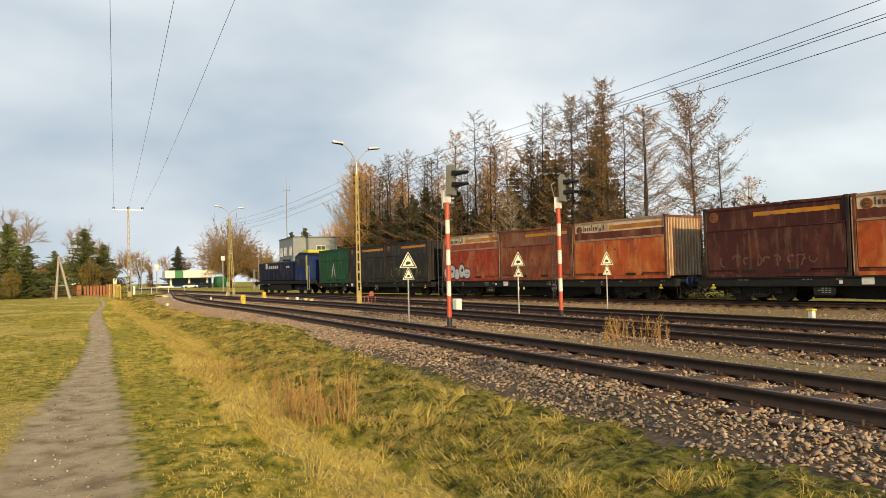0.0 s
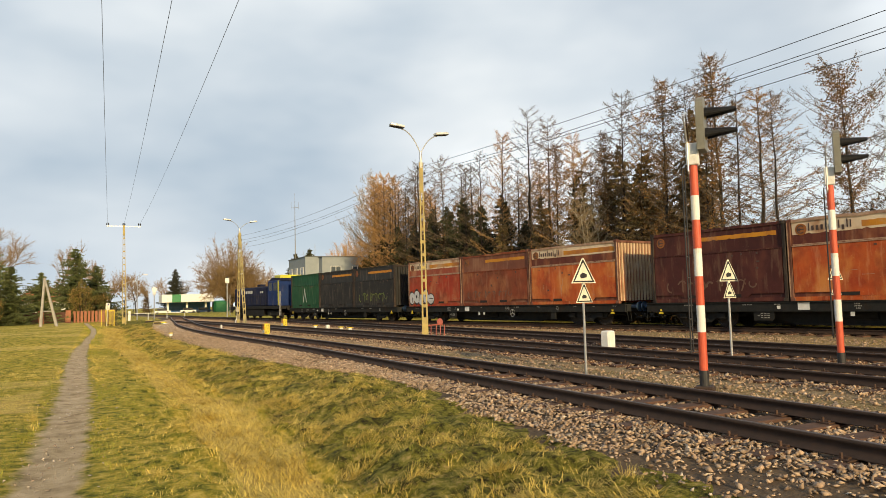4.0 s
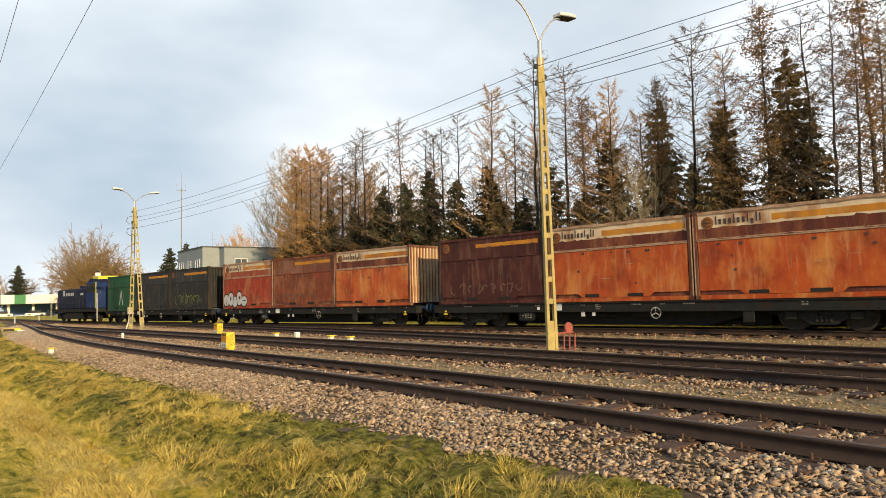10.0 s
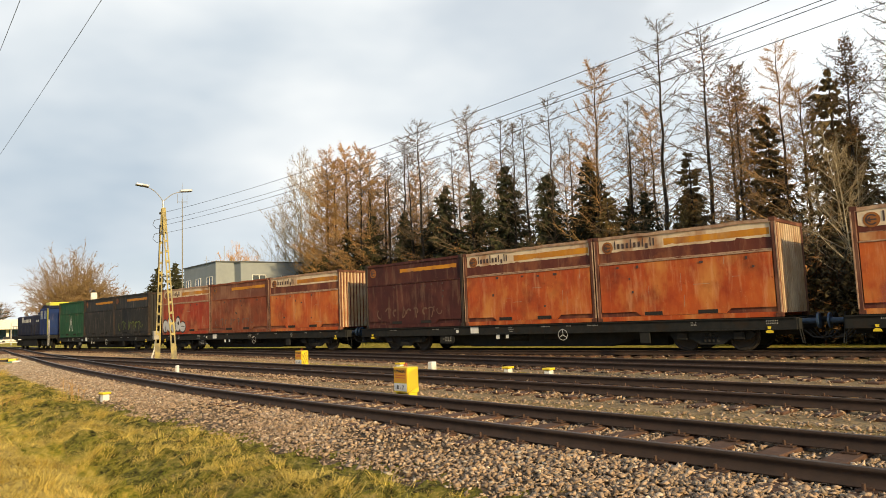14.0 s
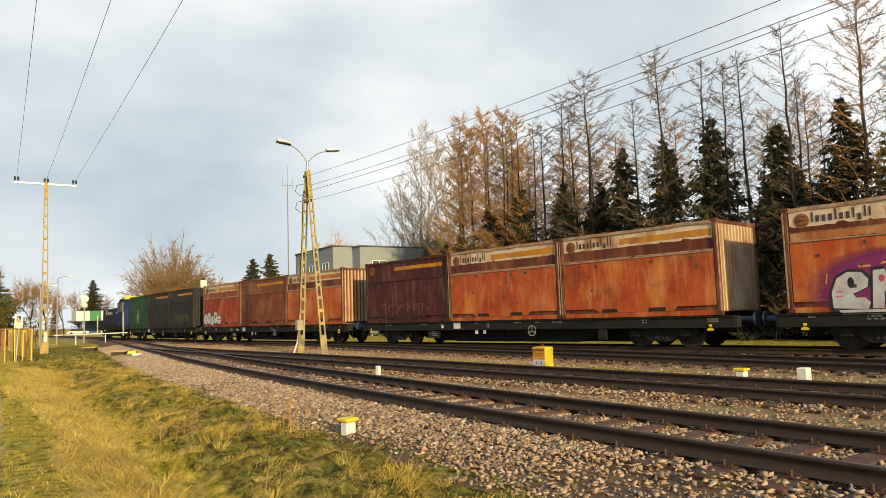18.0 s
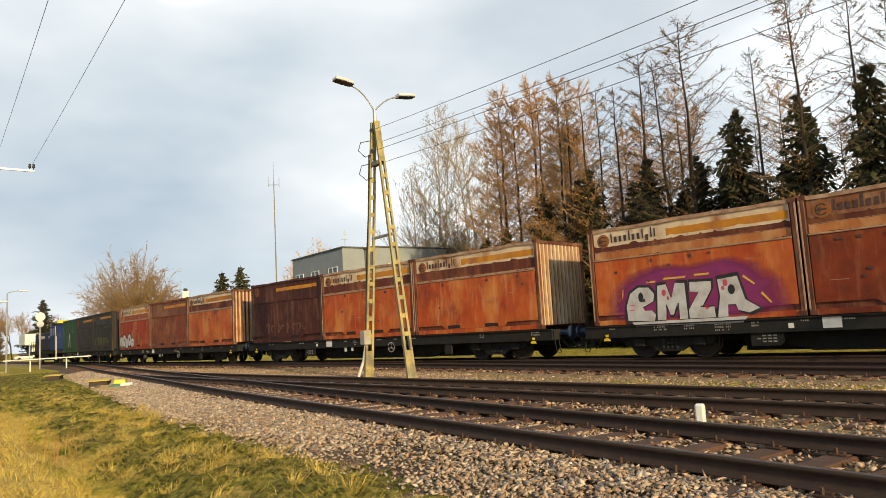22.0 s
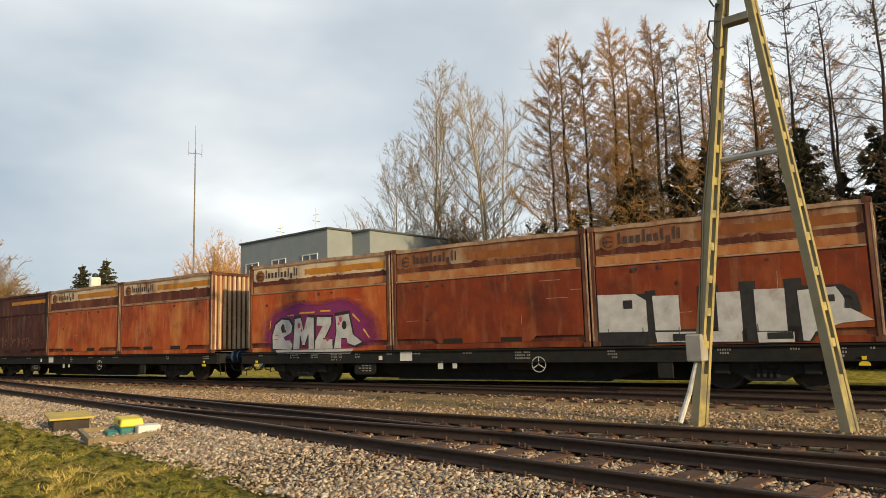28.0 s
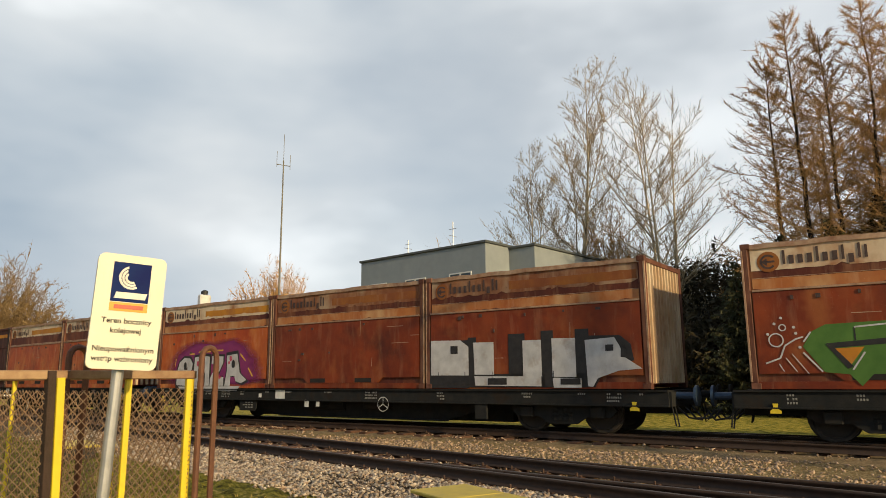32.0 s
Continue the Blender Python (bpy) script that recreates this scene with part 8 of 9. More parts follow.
def build_trees():
    rng = random.Random(5)
    row = [(25.6, 6.3, 3), (27.4, 9.0, 1), (29.4, 11.9, 5), (33.0, 11.4, 1), (35.8, 14.2, 7), (36.9, 13.4, 6), (38.2, 13.4, 1), (40.2, 14.2, 7), (42.2, 12.5, 3), (44.0, 14.4, 1), (46.4, 12.4, 7), (48.5, 12.7, 3), (50.5, 12.5, 7), (52.5, 15.0, 1),
           (55.0, 16.2, 0), (57.0, 13.0, 2), (59.0, 15.2, 3), (61.8, 14.2, 0), (64.4, 14.0, 2), (65.4, 13.5, 0), (66.9, 14.5, 2), (68.4, 15.2, 1), (70.6, 13.2, 2), (74.0, 15.6, 1), (75.6, 14.5, 2), (77.3, 15.5, 0), (78.6, 14.0, 2), (80.4, 14.6, 3), (81.7, 15.9, 6), (82.9, 15.8, 4), (84.0, 15.0, 3), (85.2, 16.2, 4), (86.4, 15.4, 4), (87.5, 16.5, 4), (88.8, 15.0, 4)]
    for k, (y, h, kind) in enumerate(row):
        lab = {5: "broad larch hung with withered rust-brown needles", 7: "larch hung with withered rust-brown needles", 6: "larch forked into three upright stems", 3: "larch with low sun painted into its golden-brown twigs", 4: "dense larch with low sun painted into its golden twigs"}.get(kind, "tall nearly bare larch with brown twigs")
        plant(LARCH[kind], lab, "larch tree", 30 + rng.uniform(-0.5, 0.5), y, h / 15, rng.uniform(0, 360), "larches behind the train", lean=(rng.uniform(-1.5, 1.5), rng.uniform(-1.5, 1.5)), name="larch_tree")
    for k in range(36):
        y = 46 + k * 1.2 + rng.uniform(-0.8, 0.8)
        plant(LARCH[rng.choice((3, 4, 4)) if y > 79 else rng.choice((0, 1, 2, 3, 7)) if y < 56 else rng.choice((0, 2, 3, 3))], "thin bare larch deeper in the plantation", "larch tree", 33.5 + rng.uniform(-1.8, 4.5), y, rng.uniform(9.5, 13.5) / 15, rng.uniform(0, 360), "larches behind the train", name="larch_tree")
    for k in (0, 2, 4, 6, 8, 10, 11, 12, 13, 14):
        y = (36 + 2.2 * k if k < 10 else 80 + 2.1 * (k - 10)) + rng.uniform(-0.5, 0.5)
        wd = rng.uniform(1.15, 1.5)
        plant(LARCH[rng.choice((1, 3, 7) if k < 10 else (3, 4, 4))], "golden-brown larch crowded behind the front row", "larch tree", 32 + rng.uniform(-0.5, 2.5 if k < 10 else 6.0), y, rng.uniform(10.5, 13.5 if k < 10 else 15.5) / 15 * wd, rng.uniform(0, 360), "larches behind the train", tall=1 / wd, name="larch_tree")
    for y, h, x in ((39.0, 9.5, 31.5), (43.0, 10.5, 31.0), (46.5, 9.0, 30.5), (50.0, 10.5, 31.5), (53.5, 9.0, 30), (56.5, 7.5, 31), (60.0, 10.0, 31), (62.8, 9.5, 30), (66.3, 10.8, 30.5), (69.0, 10.2, 30), (71.8, 10.3, 30), (74.6, 9.0, 31), (77.0, 9.4, 30), (80.6, 9.6, 30.2), (84.0, 8.8, 29.4), (86.8, 7.2, 28.6), (88.6, 6.8, 28.8), (90.4, 6.0, 29.0), (40.5, 12.5, 32.5), (48.0, 12.0, 33), (58.2, 7.6, 32), (61.5, 6.8, 31.5), (64.4, 7.4, 31.5), (67.6, 7.0, 31.8), (70.4, 7.8, 31.5), (73.2, 8.2, 31.6), (75.8, 7.4, 31.2), (79.0, 8.6, 31.4), (82.3, 9.4, 31), (85.4, 8.6, 31.6)):
        plant(SPRUCE[rng.randrange(3)] if y > 54 or y > 50 and x > 31 else SPRUCE_BROWN[rng.randrange(2)], "dark green spruce under the larches" if y > 54 else "spruce going brown among the larches", "spruce tree", x + rng.uniform(-0.4, 0.4), y, h / 10, rng.uniform(0, 360), "spruces behind the train", tall=1.05, name="spruce_tree")
    for k in range(14):
        y = 44 + 3.2 * k
        plant(SPRUCE[rng.randrange(3)] if k % 3 else SPRUCE_BROWN[rng.randrange(2)], "dense spruce deep in the plantation", "spruce tree", 37.5 + rng.uniform(-1.5, 2.0), y + rng.uniform(-1, 1), rng.uniform(0.75, 1.0), rng.uniform(0, 360), "spruces behind the train", name="spruce_tree")
    for y, h, x in ((42.0, 9.5, 29.5), (57.8, 8, 29.4)):
        plant(SPRUCE_BROWN[rng.randrange(2)], "browned spruce with withered needles", "spruce tree", x, y, h / 10, rng.uniform(0, 360), "spruces behind the train", name="spruce_tree")
    for y, h, x, k in ((95.6, 18.0, 34.0, 0), (101.0, 19.4, 34.0, 1), (104.6, 15.4, 34.4, 1), (46.0, 8.6, 28.9, 0)):
        plant(BIRCH[k], "pale bare birch with fine branches", "birch tree", x, y, h / 16, rng.uniform(0, 360), "pale birches behind the train", name="birch_tree")
    for y, x, s in ((37.5, 29.0, 1.0), (48.5, 28.6, 1.1), (52.0, 28.8, 0.9), (61.0, 28.8, 0.8),):
        plant(OAKBUSH, "bush holding rust-brown dry leaves", "bush", x, y, s, rng.uniform(0, 360), "bushes behind the train", name="bush")
    for y, x, s, h in ((97.5, 34.6, 0.25, 2.1), (99.2, 35.0, 0.31, 2.3), (101.2, 35.2, 0.25, 2.0)):
        plant(GOLDEN, "bush of fine rust-golden twigs below the birches", "bush", x, y, s, 60 * y, "bushes behind the train", tall=h, name="bush")
    for k in range(30):
        y = 26.5 + 2.2 * k + rng.uniform(-0.7, 0.7)
        h = np.interp(y, [26, 34, 55, 70, 80, 90], [0.35, 0.55, 0.68, 0.68, 0.68, 0.75]) * rng.uniform(0.8, 1.15)
        plant(THICKET[rng.randrange(3)], "tall dark olive-brown thicket under the trees", "thicket", 31.5 + rng.uniform(-1.0, 3.0), y, h, rng.uniform(0, 360), "thickets behind the train", name="thicket")
    for k in range(29):
        y = (75 + 1.15 * k if k < 22 else 44 + 2.0 * (k - 22)) + rng.uniform(-0.7, 0.7)
        plant(THICKET[2 * (k % 2)], "tall dark olive-brown thicket under the trees", "thicket", 32.5 + rng.uniform(-1.0, 4.0), y, rng.uniform(0.5, 0.75) * (1.45 if y > 85 else 1.0) if k < 22 else rng.uniform(0.55, 0.8), rng.uniform(0, 360), "thickets behind the train", name="thicket")
    for k in range(60):
        y = 26 + 1.15 * k
        plant(DARKBUSH if k % 2 else SHRUB, "dark tangled undergrowth bush", "bush", 29.2 + rng.uniform(-0.6, 3.5), y, rng.uniform(0.9, 1.6), rng.uniform(0, 360), "bushes behind the train", name="bush")
    for k in range(34):
        y = 50 + 1.25 * k + rng.uniform(-0.5, 0.5)
        plant(THICKET[k % 3], "tall dark olive-brown thicket under the trees", "thicket", 34.5 + rng.uniform(-1.2, 2.5), y, rng.uniform(0.65, 0.95) * (0.9 if 60 < y < 76 else 0.7), rng.uniform(0, 360), "thickets behind the train", name="thicket")
    # beyond the building and over the level crossing
    plant(WILLOW, "broad round bare willow beyond the crossing", "willow tree", 29.8, 185, 0.93, 20, tall=1.32, name="willow_tree")
    plant(WILLOW, "second bare willow beyond the crossing", "willow tree", 39, 192, 0.6, 140, tall=1.3, name="willow_tree")
    for x, y, h in ((47.0, 190.0, 15.2), (50.8, 190.0, 16.4), (22.5, 241, 13.8)):
        plant(SPRUCE[1], "green spruce beyond the building", "spruce tree", x, y, h / 10 * 1.25, 40 * x, "far spruces", tall=0.8, name="spruce_tree")
    plant(GOLDEN, "golden bare tree behind the mast", "tree", 48, 150, 0.6, 0, tall=1.68, name="bare_tree")
    for x, y, s in ((46, 120, 1.1),):
        plant(BARE[0], "bare tree behind the grey building", "tree", x, y, s, 70 * x, "bare trees", name="bare_tree")
    # beside the path, far ahead on the other side
    for x, y, h in ((-2.4, 126, 10.9), (0.4, 131, 8.6), (-10.9, 106, 10.0), (-8.5, 104.5, 7.0), (-5.8, 110, 6.5), (-14.5, 107, 9.5), (-19, 103, 10)):
        plant(GARDEN_SPRUCE[int(abs(x)) % 2], "broad green garden spruce behind the fence", "spruce tree", x, y, h / 10 * 1.45, 33 * x, "garden spruces", tall=0.69, name="spruce_tree")
    plant(THUJA, "golden-brown rounded garden thuja", "bush", -1.4, 118.5, 1.25, 10, name="thuja_bush")
    plant(THUJA, "golden-brown rounded garden thuja", "bush", -10.2, 102.0, 0.85, 200, name="thuja_bush")
    plant(THUJA, "golden-brown rounded garden thuja", "bush", 1.0, 126, 1.0, 80, name="thuja_bush")
    for x, y, s in ((2.5, 160, 0.75), (5.5, 166, 0.8), (8.0, 170, 0.8), (11.0, 178, 0.72), (-5, 140, 1.1), (-14, 135, 1.2), (2, 150, 0.9)):
        plant(BARE[int(y) % 2], "bare grey-brown tree beyond the path", "tree", x, y, s, 50 * y, "bare trees", name="bare_tree")
    for k in range(46):
        x = -95 + 4.2 * k + rng.uniform(-2, 2)
        y = 215 + rng.uniform(-14, 25)
        if 6 < x < 36:
            y = 245 + 0.4 * (y - 215)
        kd = (BARE[0], BARE[1], SPRUCE_BROWN[0], BARE[0])[k % 4]
        plant(kd, "far bare tree in the wood on the horizon", "tree", x, y, rng.uniform(0.7, 1.0), rng.uniform(0, 360), "far wood", name="far_tree")


build_trees()


# ---------------------------------------------------------------- far side of the level crossing, gardens
def far_things():
    brick = mat("orange_brick", (0.36, 0.15, 0.08), (0.28, 0.11, 0.06), 0.85, 0, 10, 0.3)
    dkwood = mat("brown_fence_boards", (0.12, 0.055, 0.035), (0.08, 0.04, 0.028), 0.85, 0, 6, 0.3)
    g = thing("garden_fence", "brown board fence between orange brick pillars", "fence")
    for k in range(9):
        x, y = -26 + 2.9 * k, 101 + 1.15 * k
        part("pillar", box(bmesh.new(), x - 0.3, y - 0.25, -0.2, x + 0.3, y + 0.25, 1.65, 0.03), brick, g, "orange brick pillar")
        if k < 8:
            d = Vector((2.9, 1.15, 0))
            part("panel", box(bmesh.new(), 0.35, -0.03, 0.15, d.length - 0.35, 0.03, 1.45, 0, Matrix.Translation((x, y, 0)) @ Matrix.Rotation(math.atan2(d.y, d.x), 4, 'Z')), dkwood, g)
    bm = bmesh.new()
    for k in range(9):
        part("slat", box(bmesh.new(), -2.3 + 0.42 * k, 112, 0.0, -2.0 + 0.42 * k, 112.08, 1.5, 0.01), brick, g, "orange painted slat")
    bm.free()
    p = thing("braced_pole", "two-legged pale concrete pole by the gardens", "power pole", pose(-4.2, 92, 0))
    for s in (-1, 1):
        part("leg", cyl(bmesh.new(), (s * 0.75 + 0.2, 0, -0.2), (-0.25, 0, 5.0), 0.16, 0.1, 8), M["concrete"], p)
    part("brace", tube(bmesh.new(), [(-0.3, 0, 1.6), (0.6, 0, 1.6)], 0.05), M["concrete"], p)
    # petrol station
    st = thing("petrol_station", "white and green petrol station canopy beyond the crossing", "petrol station", Matrix.Translation((0, 0, -0.45)) @ Matrix.Diagonal((1.32, 1.32, 1.32, 1)))
    green = mat("station_green", (0.02, 0.22, 0.07), (0.02, 0.17, 0.06), 0.5, 0, 3)
    blue = mat("station_blue", (0.03, 0.12, 0.32), (0.03, 0.09, 0.24), 0.5, 0, 3)
    part("canopy", box(bmesh.new(), 13.1, 170, 2.7, 24.0, 178, 4.4, 0.03), M["white"], st)
    part("canopy_sign", box(bmesh.new(), 15.2, 169.94, 2.7, 17.0, 169.99, 4.4), green, st, "green sign panel")
    for x in (14.5, 18.5, 22.5):
        part("column", box(bmesh.new(), x - 0.2, 172, -0.2, x + 0.2, 172.4, 2.7), M["white"], st)
    part("kiosk", box(bmesh.new(), 15.0, 176, -0.2, 24.0, 181, 2.69), blue, st, "blue kiosk wall")
    part("bush_screen", box(bmesh.new(), 24.2, 171, -0.2, 28, 174, 2.9, 0.3), green, st)
    for x, c in ((16.8, "white"), (23.5, "white"), (27.5, "blue_buffer")):
        car = thing("parked_car", "small parked car by the petrol station", "car", pose(x, 216, 0, 0, 0, 90), "far cars")
        bm = box(bmesh.new(), -0.85, -2.1, 0.3, 0.85, 2.1, 0.85, 0.12)
        part("body", bm, M[c], car)
        bm = box(bmesh.new(), -0.75, -1.2, 0.85, 0.75, 1.3, 1.45, 0.18)
        part("cabin", bm, M["lamp_glass"], car)
        for sx in (-1, 1):
            for sy in (-1, 1):
                part("wheel", cyl(bmesh.new(), (sx * 0.7, sy * 1.3, 0.32), (sx * 0.88, sy * 1.3, 0.32), 0.32, seg=14), M["black"], car)
    # crossing barriers, signals and lamps
    for x, y, h, L in ((4.2, 120, 5.4, 0.9), (5.75, 122, 6.4, 0.9), (27, 135, 6.0, 0.8)):
        g = thing("street_lamp", "slim street lamp beyond the points", "street lamp", pose(x, y, 0), "far street lamps")
        part("post", cyl(bmesh.new(), (0, 0, -0.2), (0, 0, h), 0.08, 0.05, 8), M["galv"], g)
        part("arm", tube(bmesh.new(), [(0, 0, h), (0.4, 0, h + 0.15), (L, 0, h + 0.2)], 0.03, 6), M["galv"], g)
        part("lantern", box(bmesh.new(), L - 0.1, -0.13, h + 0.13, L + 0.5, 0.13, h + 0.25, 0.03), M["lamp_white"], g)
    for x, y, h in ((8.0, 121, 4.7),):
        g = thing("crossing_signal", "white-backed signal on a slim post by the crossing", "signal", pose(x, y, 0), "far signals")
        part("post", cyl(bmesh.new(), (0, 0, -0.2), (0, 0, h), 0.07, seg=8), M["galv"], g)
        part("head", cyl(bmesh.new(), (0, -0.1, h - 0.35), (0, 0.1, h - 0.35), 0.36, seg=18), M["white"], g)
        part("lower_head", cyl(bmesh.new(), (0, -0.1, h - 0.95), (0, 0.1, h - 0.95), 0.26, seg=18), M["white"], g)
    g = thing("white_barrier", "long white barrier rail by the level crossing", "barrier", pose(0, 0, 0))
    part("beam", box(bmesh.new(), 5.2, 118, 0.9, 11.4, 118.1, 0.98), M["white"], g)
    part("stand", box(bmesh.new(), 4.4, 117.9, -0.1, 4.7, 118.2, 1.3), M["white"], g)
    for x in (7.0, 9.5, 11.9):
        part("leg", box(bmesh.new(), x - 0.04, 118.02, -0.1, x + 0.04, 118.1, 0.85), M["white"], g)
    house = thing("white_house", "low white house behind the gardens", "house", pose(-7.5, 150, 0))
    part("wall", box(bmesh.new(), -5, -4, -0.2, 5, 4, 3.2), M["white"], house)
    bm = bmesh.new()
    poly(bm, [(-5.4, 3.2), (5.4, 3.2), (0, 6.2)], 9.0, Matrix(((1, 0, 0, 0), (0, 0, 1, -4.5), (0, 1, 0, 0), (0, 0, 0, 1))))
    part("roof", bm, brick, house)
    for x in (-3.5, 1.2):
        part("window", box(bmesh.new(), x, -4.03, 1.1, x + 1.4, -3.99, 2.3), M["lamp_glass"], house)


far_things()


# ---------------------------------------------------------------- grass, stones, weeds
def grass_mesh(name, x, y, h, w, lean, materials, seed, out):
    rng = np.random.default_rng(seed)
    n = len(x)
    z = ground_z(x, y) - 0.02
    a = rng.uniform(0, 2 * np.pi, n)
    b = out + rng.normal(0.0, 0.3, n)
    base = np.stack([x, y, z], 1)
    side = np.stack([np.cos(a), np.sin(a), np.zeros(n)], 1) * w[:, None]
    bend = np.stack([np.cos(b), np.sin(b), np.zeros(n)], 1) * (lean * h)[:, None]
    up = np.array([0, 0, 1.0]) * h[:, None]
    mid = base + up * 0.6 + bend * 0.35
    tip = base + up * (1 - 0.32 * np.clip(lean, 0, 2.4))[:, None] + bend
    V = np.stack([base - side, base + side, mid - side * 0.7, mid + side * 0.7, tip], 1).reshape(-1, 3)
    k = np.arange(n)[:, None] * 5
    F = np.concatenate([k + np.array([[0, 1, 3]]), k + np.array([[0, 3, 2]]), k + np.array([[2, 3, 4]])])
    return raw_mesh(name, V, F, materials)


M["grass_straw"] = mat("bleached_straw", (0.90, 0.69, 0.18), (0.66, 0.46, 0.075), 0.8, 0, 1.1, rnd=0.7)
M["grass_green"] = mat("short_green_grass", (0.21, 0.24, 0.022), (0.46, 0.38, 0.05), 0.8, 0, 1.6, rnd=0.6)
M["grass_brown"] = mat("withered_brown_grass", (0.56, 0.39, 0.13), (0.30, 0.20, 0.07), 0.85, 0, 1.3, rnd=0.6)


def build_grass():
    rng = np.random.default_rng(11)

    def tufts(n, x0, x1, y0, y1, tuft, r0=0.03, r1=0.12):
        c = int(n / tuft)
        cx, cy = rng.uniform(x0, x1, c), rng.uniform(y0, y1, c)
        r = np.repeat(rng.uniform(r0, r1, c), tuft)
        dx, dy = rng.normal(0, 1, c * tuft) * r, rng.normal(0, 1, c * tuft) * r
        size = np.repeat(rng.uniform(0.55, 1.45, c), tuft) * rng.uniform(0.6, 1.2, c * tuft)
        return np.repeat(cx, tuft) + dx, np.repeat(cy, tuft) + dy, size, np.arctan2(dy, dx), np.repeat(rng.uniform(-1.2, 1.2, c), tuft)

    def off_path(x, y):
        return np.abs(x - path_x(y)) > np.interp(y, [0, 10, 16, 36, 50, 100], [0.85, 0.6, 0.40, 0.36, 0.2, 0.3]) * (0.75 + 0.6 * smooth_field(x, y, 2, 1.3))

    out = {"straw": [], "green": [], "brown": []}

    def lay(kind, x, y, h, w, lean, way, keep):
        out[kind].append([np.broadcast_to(v, x.shape)[keep] for v in (x, y, h, w, lean, way)])

    # flattened straw down the ditch: long stalks laid over in swathes
    for y0, y1, n in ((1.0, 30, 110000), (30, 60, 100000), (60, 84, 60000)):
        x, y, k, o, sw = tufts(n, 0.5, 4.6, y0, y1, 30, 0.05, 0.14)
        st = straw_at(x, y)
        keep = off_path(x, y) & (rng.random(len(x)) < st)
        way = 7.0 * smooth_field(x, y, 31, 1.1) + sw + rng.normal(0, 0.35, len(x))
        lay("straw", x, y, 0.12 * k, 0.0020 + 0.0018 * rng.random(len(x)), np.abs(rng.normal(1.8, 0.6, len(x))), way, keep)
    # short turf beside the path and in the meadow
    for x0, x1, y0, y1, n in ((-0.7, 2.6, 1.0, 45, 110000), (-0.7, 2.6, 45, 100, 100000), (-3.4, -0.3, 2, 50, 60000), (-3.4, -0.3, 50, 100, 30000), (-12, -3.2, 8, 100, 36000), (-6, 6.5, 97, 118, 14000)):
        x, y, k, o, sw = tufts(n, x0, x1, y0, y1, 14, 0.03, 0.10)
        st = straw_at(x, y)
        rel, edge = verge(x, y)
        keep = off_path(x, y) & (rng.random(len(x)) < 1.0 - 0.85 * st) & (x < edge)
        tone = smooth_field(x, y, 3, 0.9) + 0.5 * (smooth_field(x, y, 4, 4.0) - 0.5) + rng.normal(0, 0.12, len(x))
        for kind, sel in (("green", tone < 0.60), ("straw", tone >= 0.60)):
            lay(kind, x, y, 0.06 * k, 0.0022 + 0.0016 * rng.random(len(x)), np.abs(rng.normal(1.0, 0.45, len(x))), o + sw, keep & sel)
    # the bank: mossy green cushions, withered brown mats and arching straw tussocks
    for y0, y1, n in ((1.0, 34, 130000), (34, 66, 110000), (66, 90, 70000)):
        x, y, k, o, sw = tufts(n, 1.9, 6.4, y0, y1, 22, 0.03, 0.11)
        rel, edge = verge(x, y)
        foot = 1.0 - np.interp(y, [66, 76, 79, 83, 88], [0, 0.16, 0.02, 0.02, 0.14]) + 0.16 * (smooth_field(x, y, 5, 1.5) - 0.5)
        keep = (rel > 0.33) & (rel < foot) & (rng.random(len(x)) < np.interp(rel / foot, [0.4, 0.8, 1.0], [1, 0.9, 0.45]))
        keep &= smooth_field(x, y, 61, 3.4) > 0.40
        tone = smooth_field(x, y, 62, 1.7) + 0.6 * (smooth_field(x, y, 63, 5.0) - 0.5) + rng.normal(0, 0.08, len(x))
        tone = tone - np.interp(y, [72, 78], [0, 0.16])
        lay("green", x, y, 0.055 * k, 0.0022 + 0.0018 * rng.random(len(x)), np.abs(rng.normal(1.0, 0.4, len(x))), o + sw, keep & (tone < 0.50))
        lay("brown", x, y, 0.085 * k, 0.0018 + 0.0015 * rng.random(len(x)), np.abs(rng.normal(1.9, 0.5, len(x))), o * 0.5 + 3 * sw, keep & (tone >= 0.50) & (tone < 0.62))
        lay("straw", x, y, 0.10 * k, 0.0018 + 0.0014 * rng.random(len(x)), np.abs(rng.normal(1.7, 0.5, len(x))), o * 0.6 + 1.5 * sw, keep & (tone >= 0.62))
    # bigger single tussocks, taller stalks standing over the rest
    x, y, k, o, sw = tufts(62000, 1.2, 5.0, 2, 80, 70, 0.04, 0.08)
    rel, edge = verge(x, y)
    keep = (rel > 0.1) & (rel < 0.93) & (y < 75 + 2 * smooth_field(x, y, 9, 1.0))
    lay("straw", x, y, 0.17 * k, 0.0014 + 0.0013 * rng.random(len(x)), np.abs(rng.normal(1.4, 0.45, len(x))), o * 0.7 + sw, keep)
    # thin grass between the tracks and beyond the train
    for x0, x1, y0, y1, n in ((10.5, 24, 6, 70, 30000), (19, 29, 15, 112, 40000)):
        x, y, k, o, sw = tufts(n, x0, x1, y0, y1, 12, 0.03, 0.13)
        keep = rng.random(len(x)) < np.where(smooth_field(x, y, 8, 0.8) > 0.5, 1.0, 0.25)
        for tr in ("main", "siding_middle", "siding_far"):
            keep &= np.abs(x - track_x(tr, y)) > 1.75
        tone = rng.random(len(x))
        for kind, sel in (("green", tone < 0.5), ("straw", tone >= 0.5)):
            lay(kind, x, y, 0.045 * k, 0.004, 1.1 + 0 * x, o, keep & sel)
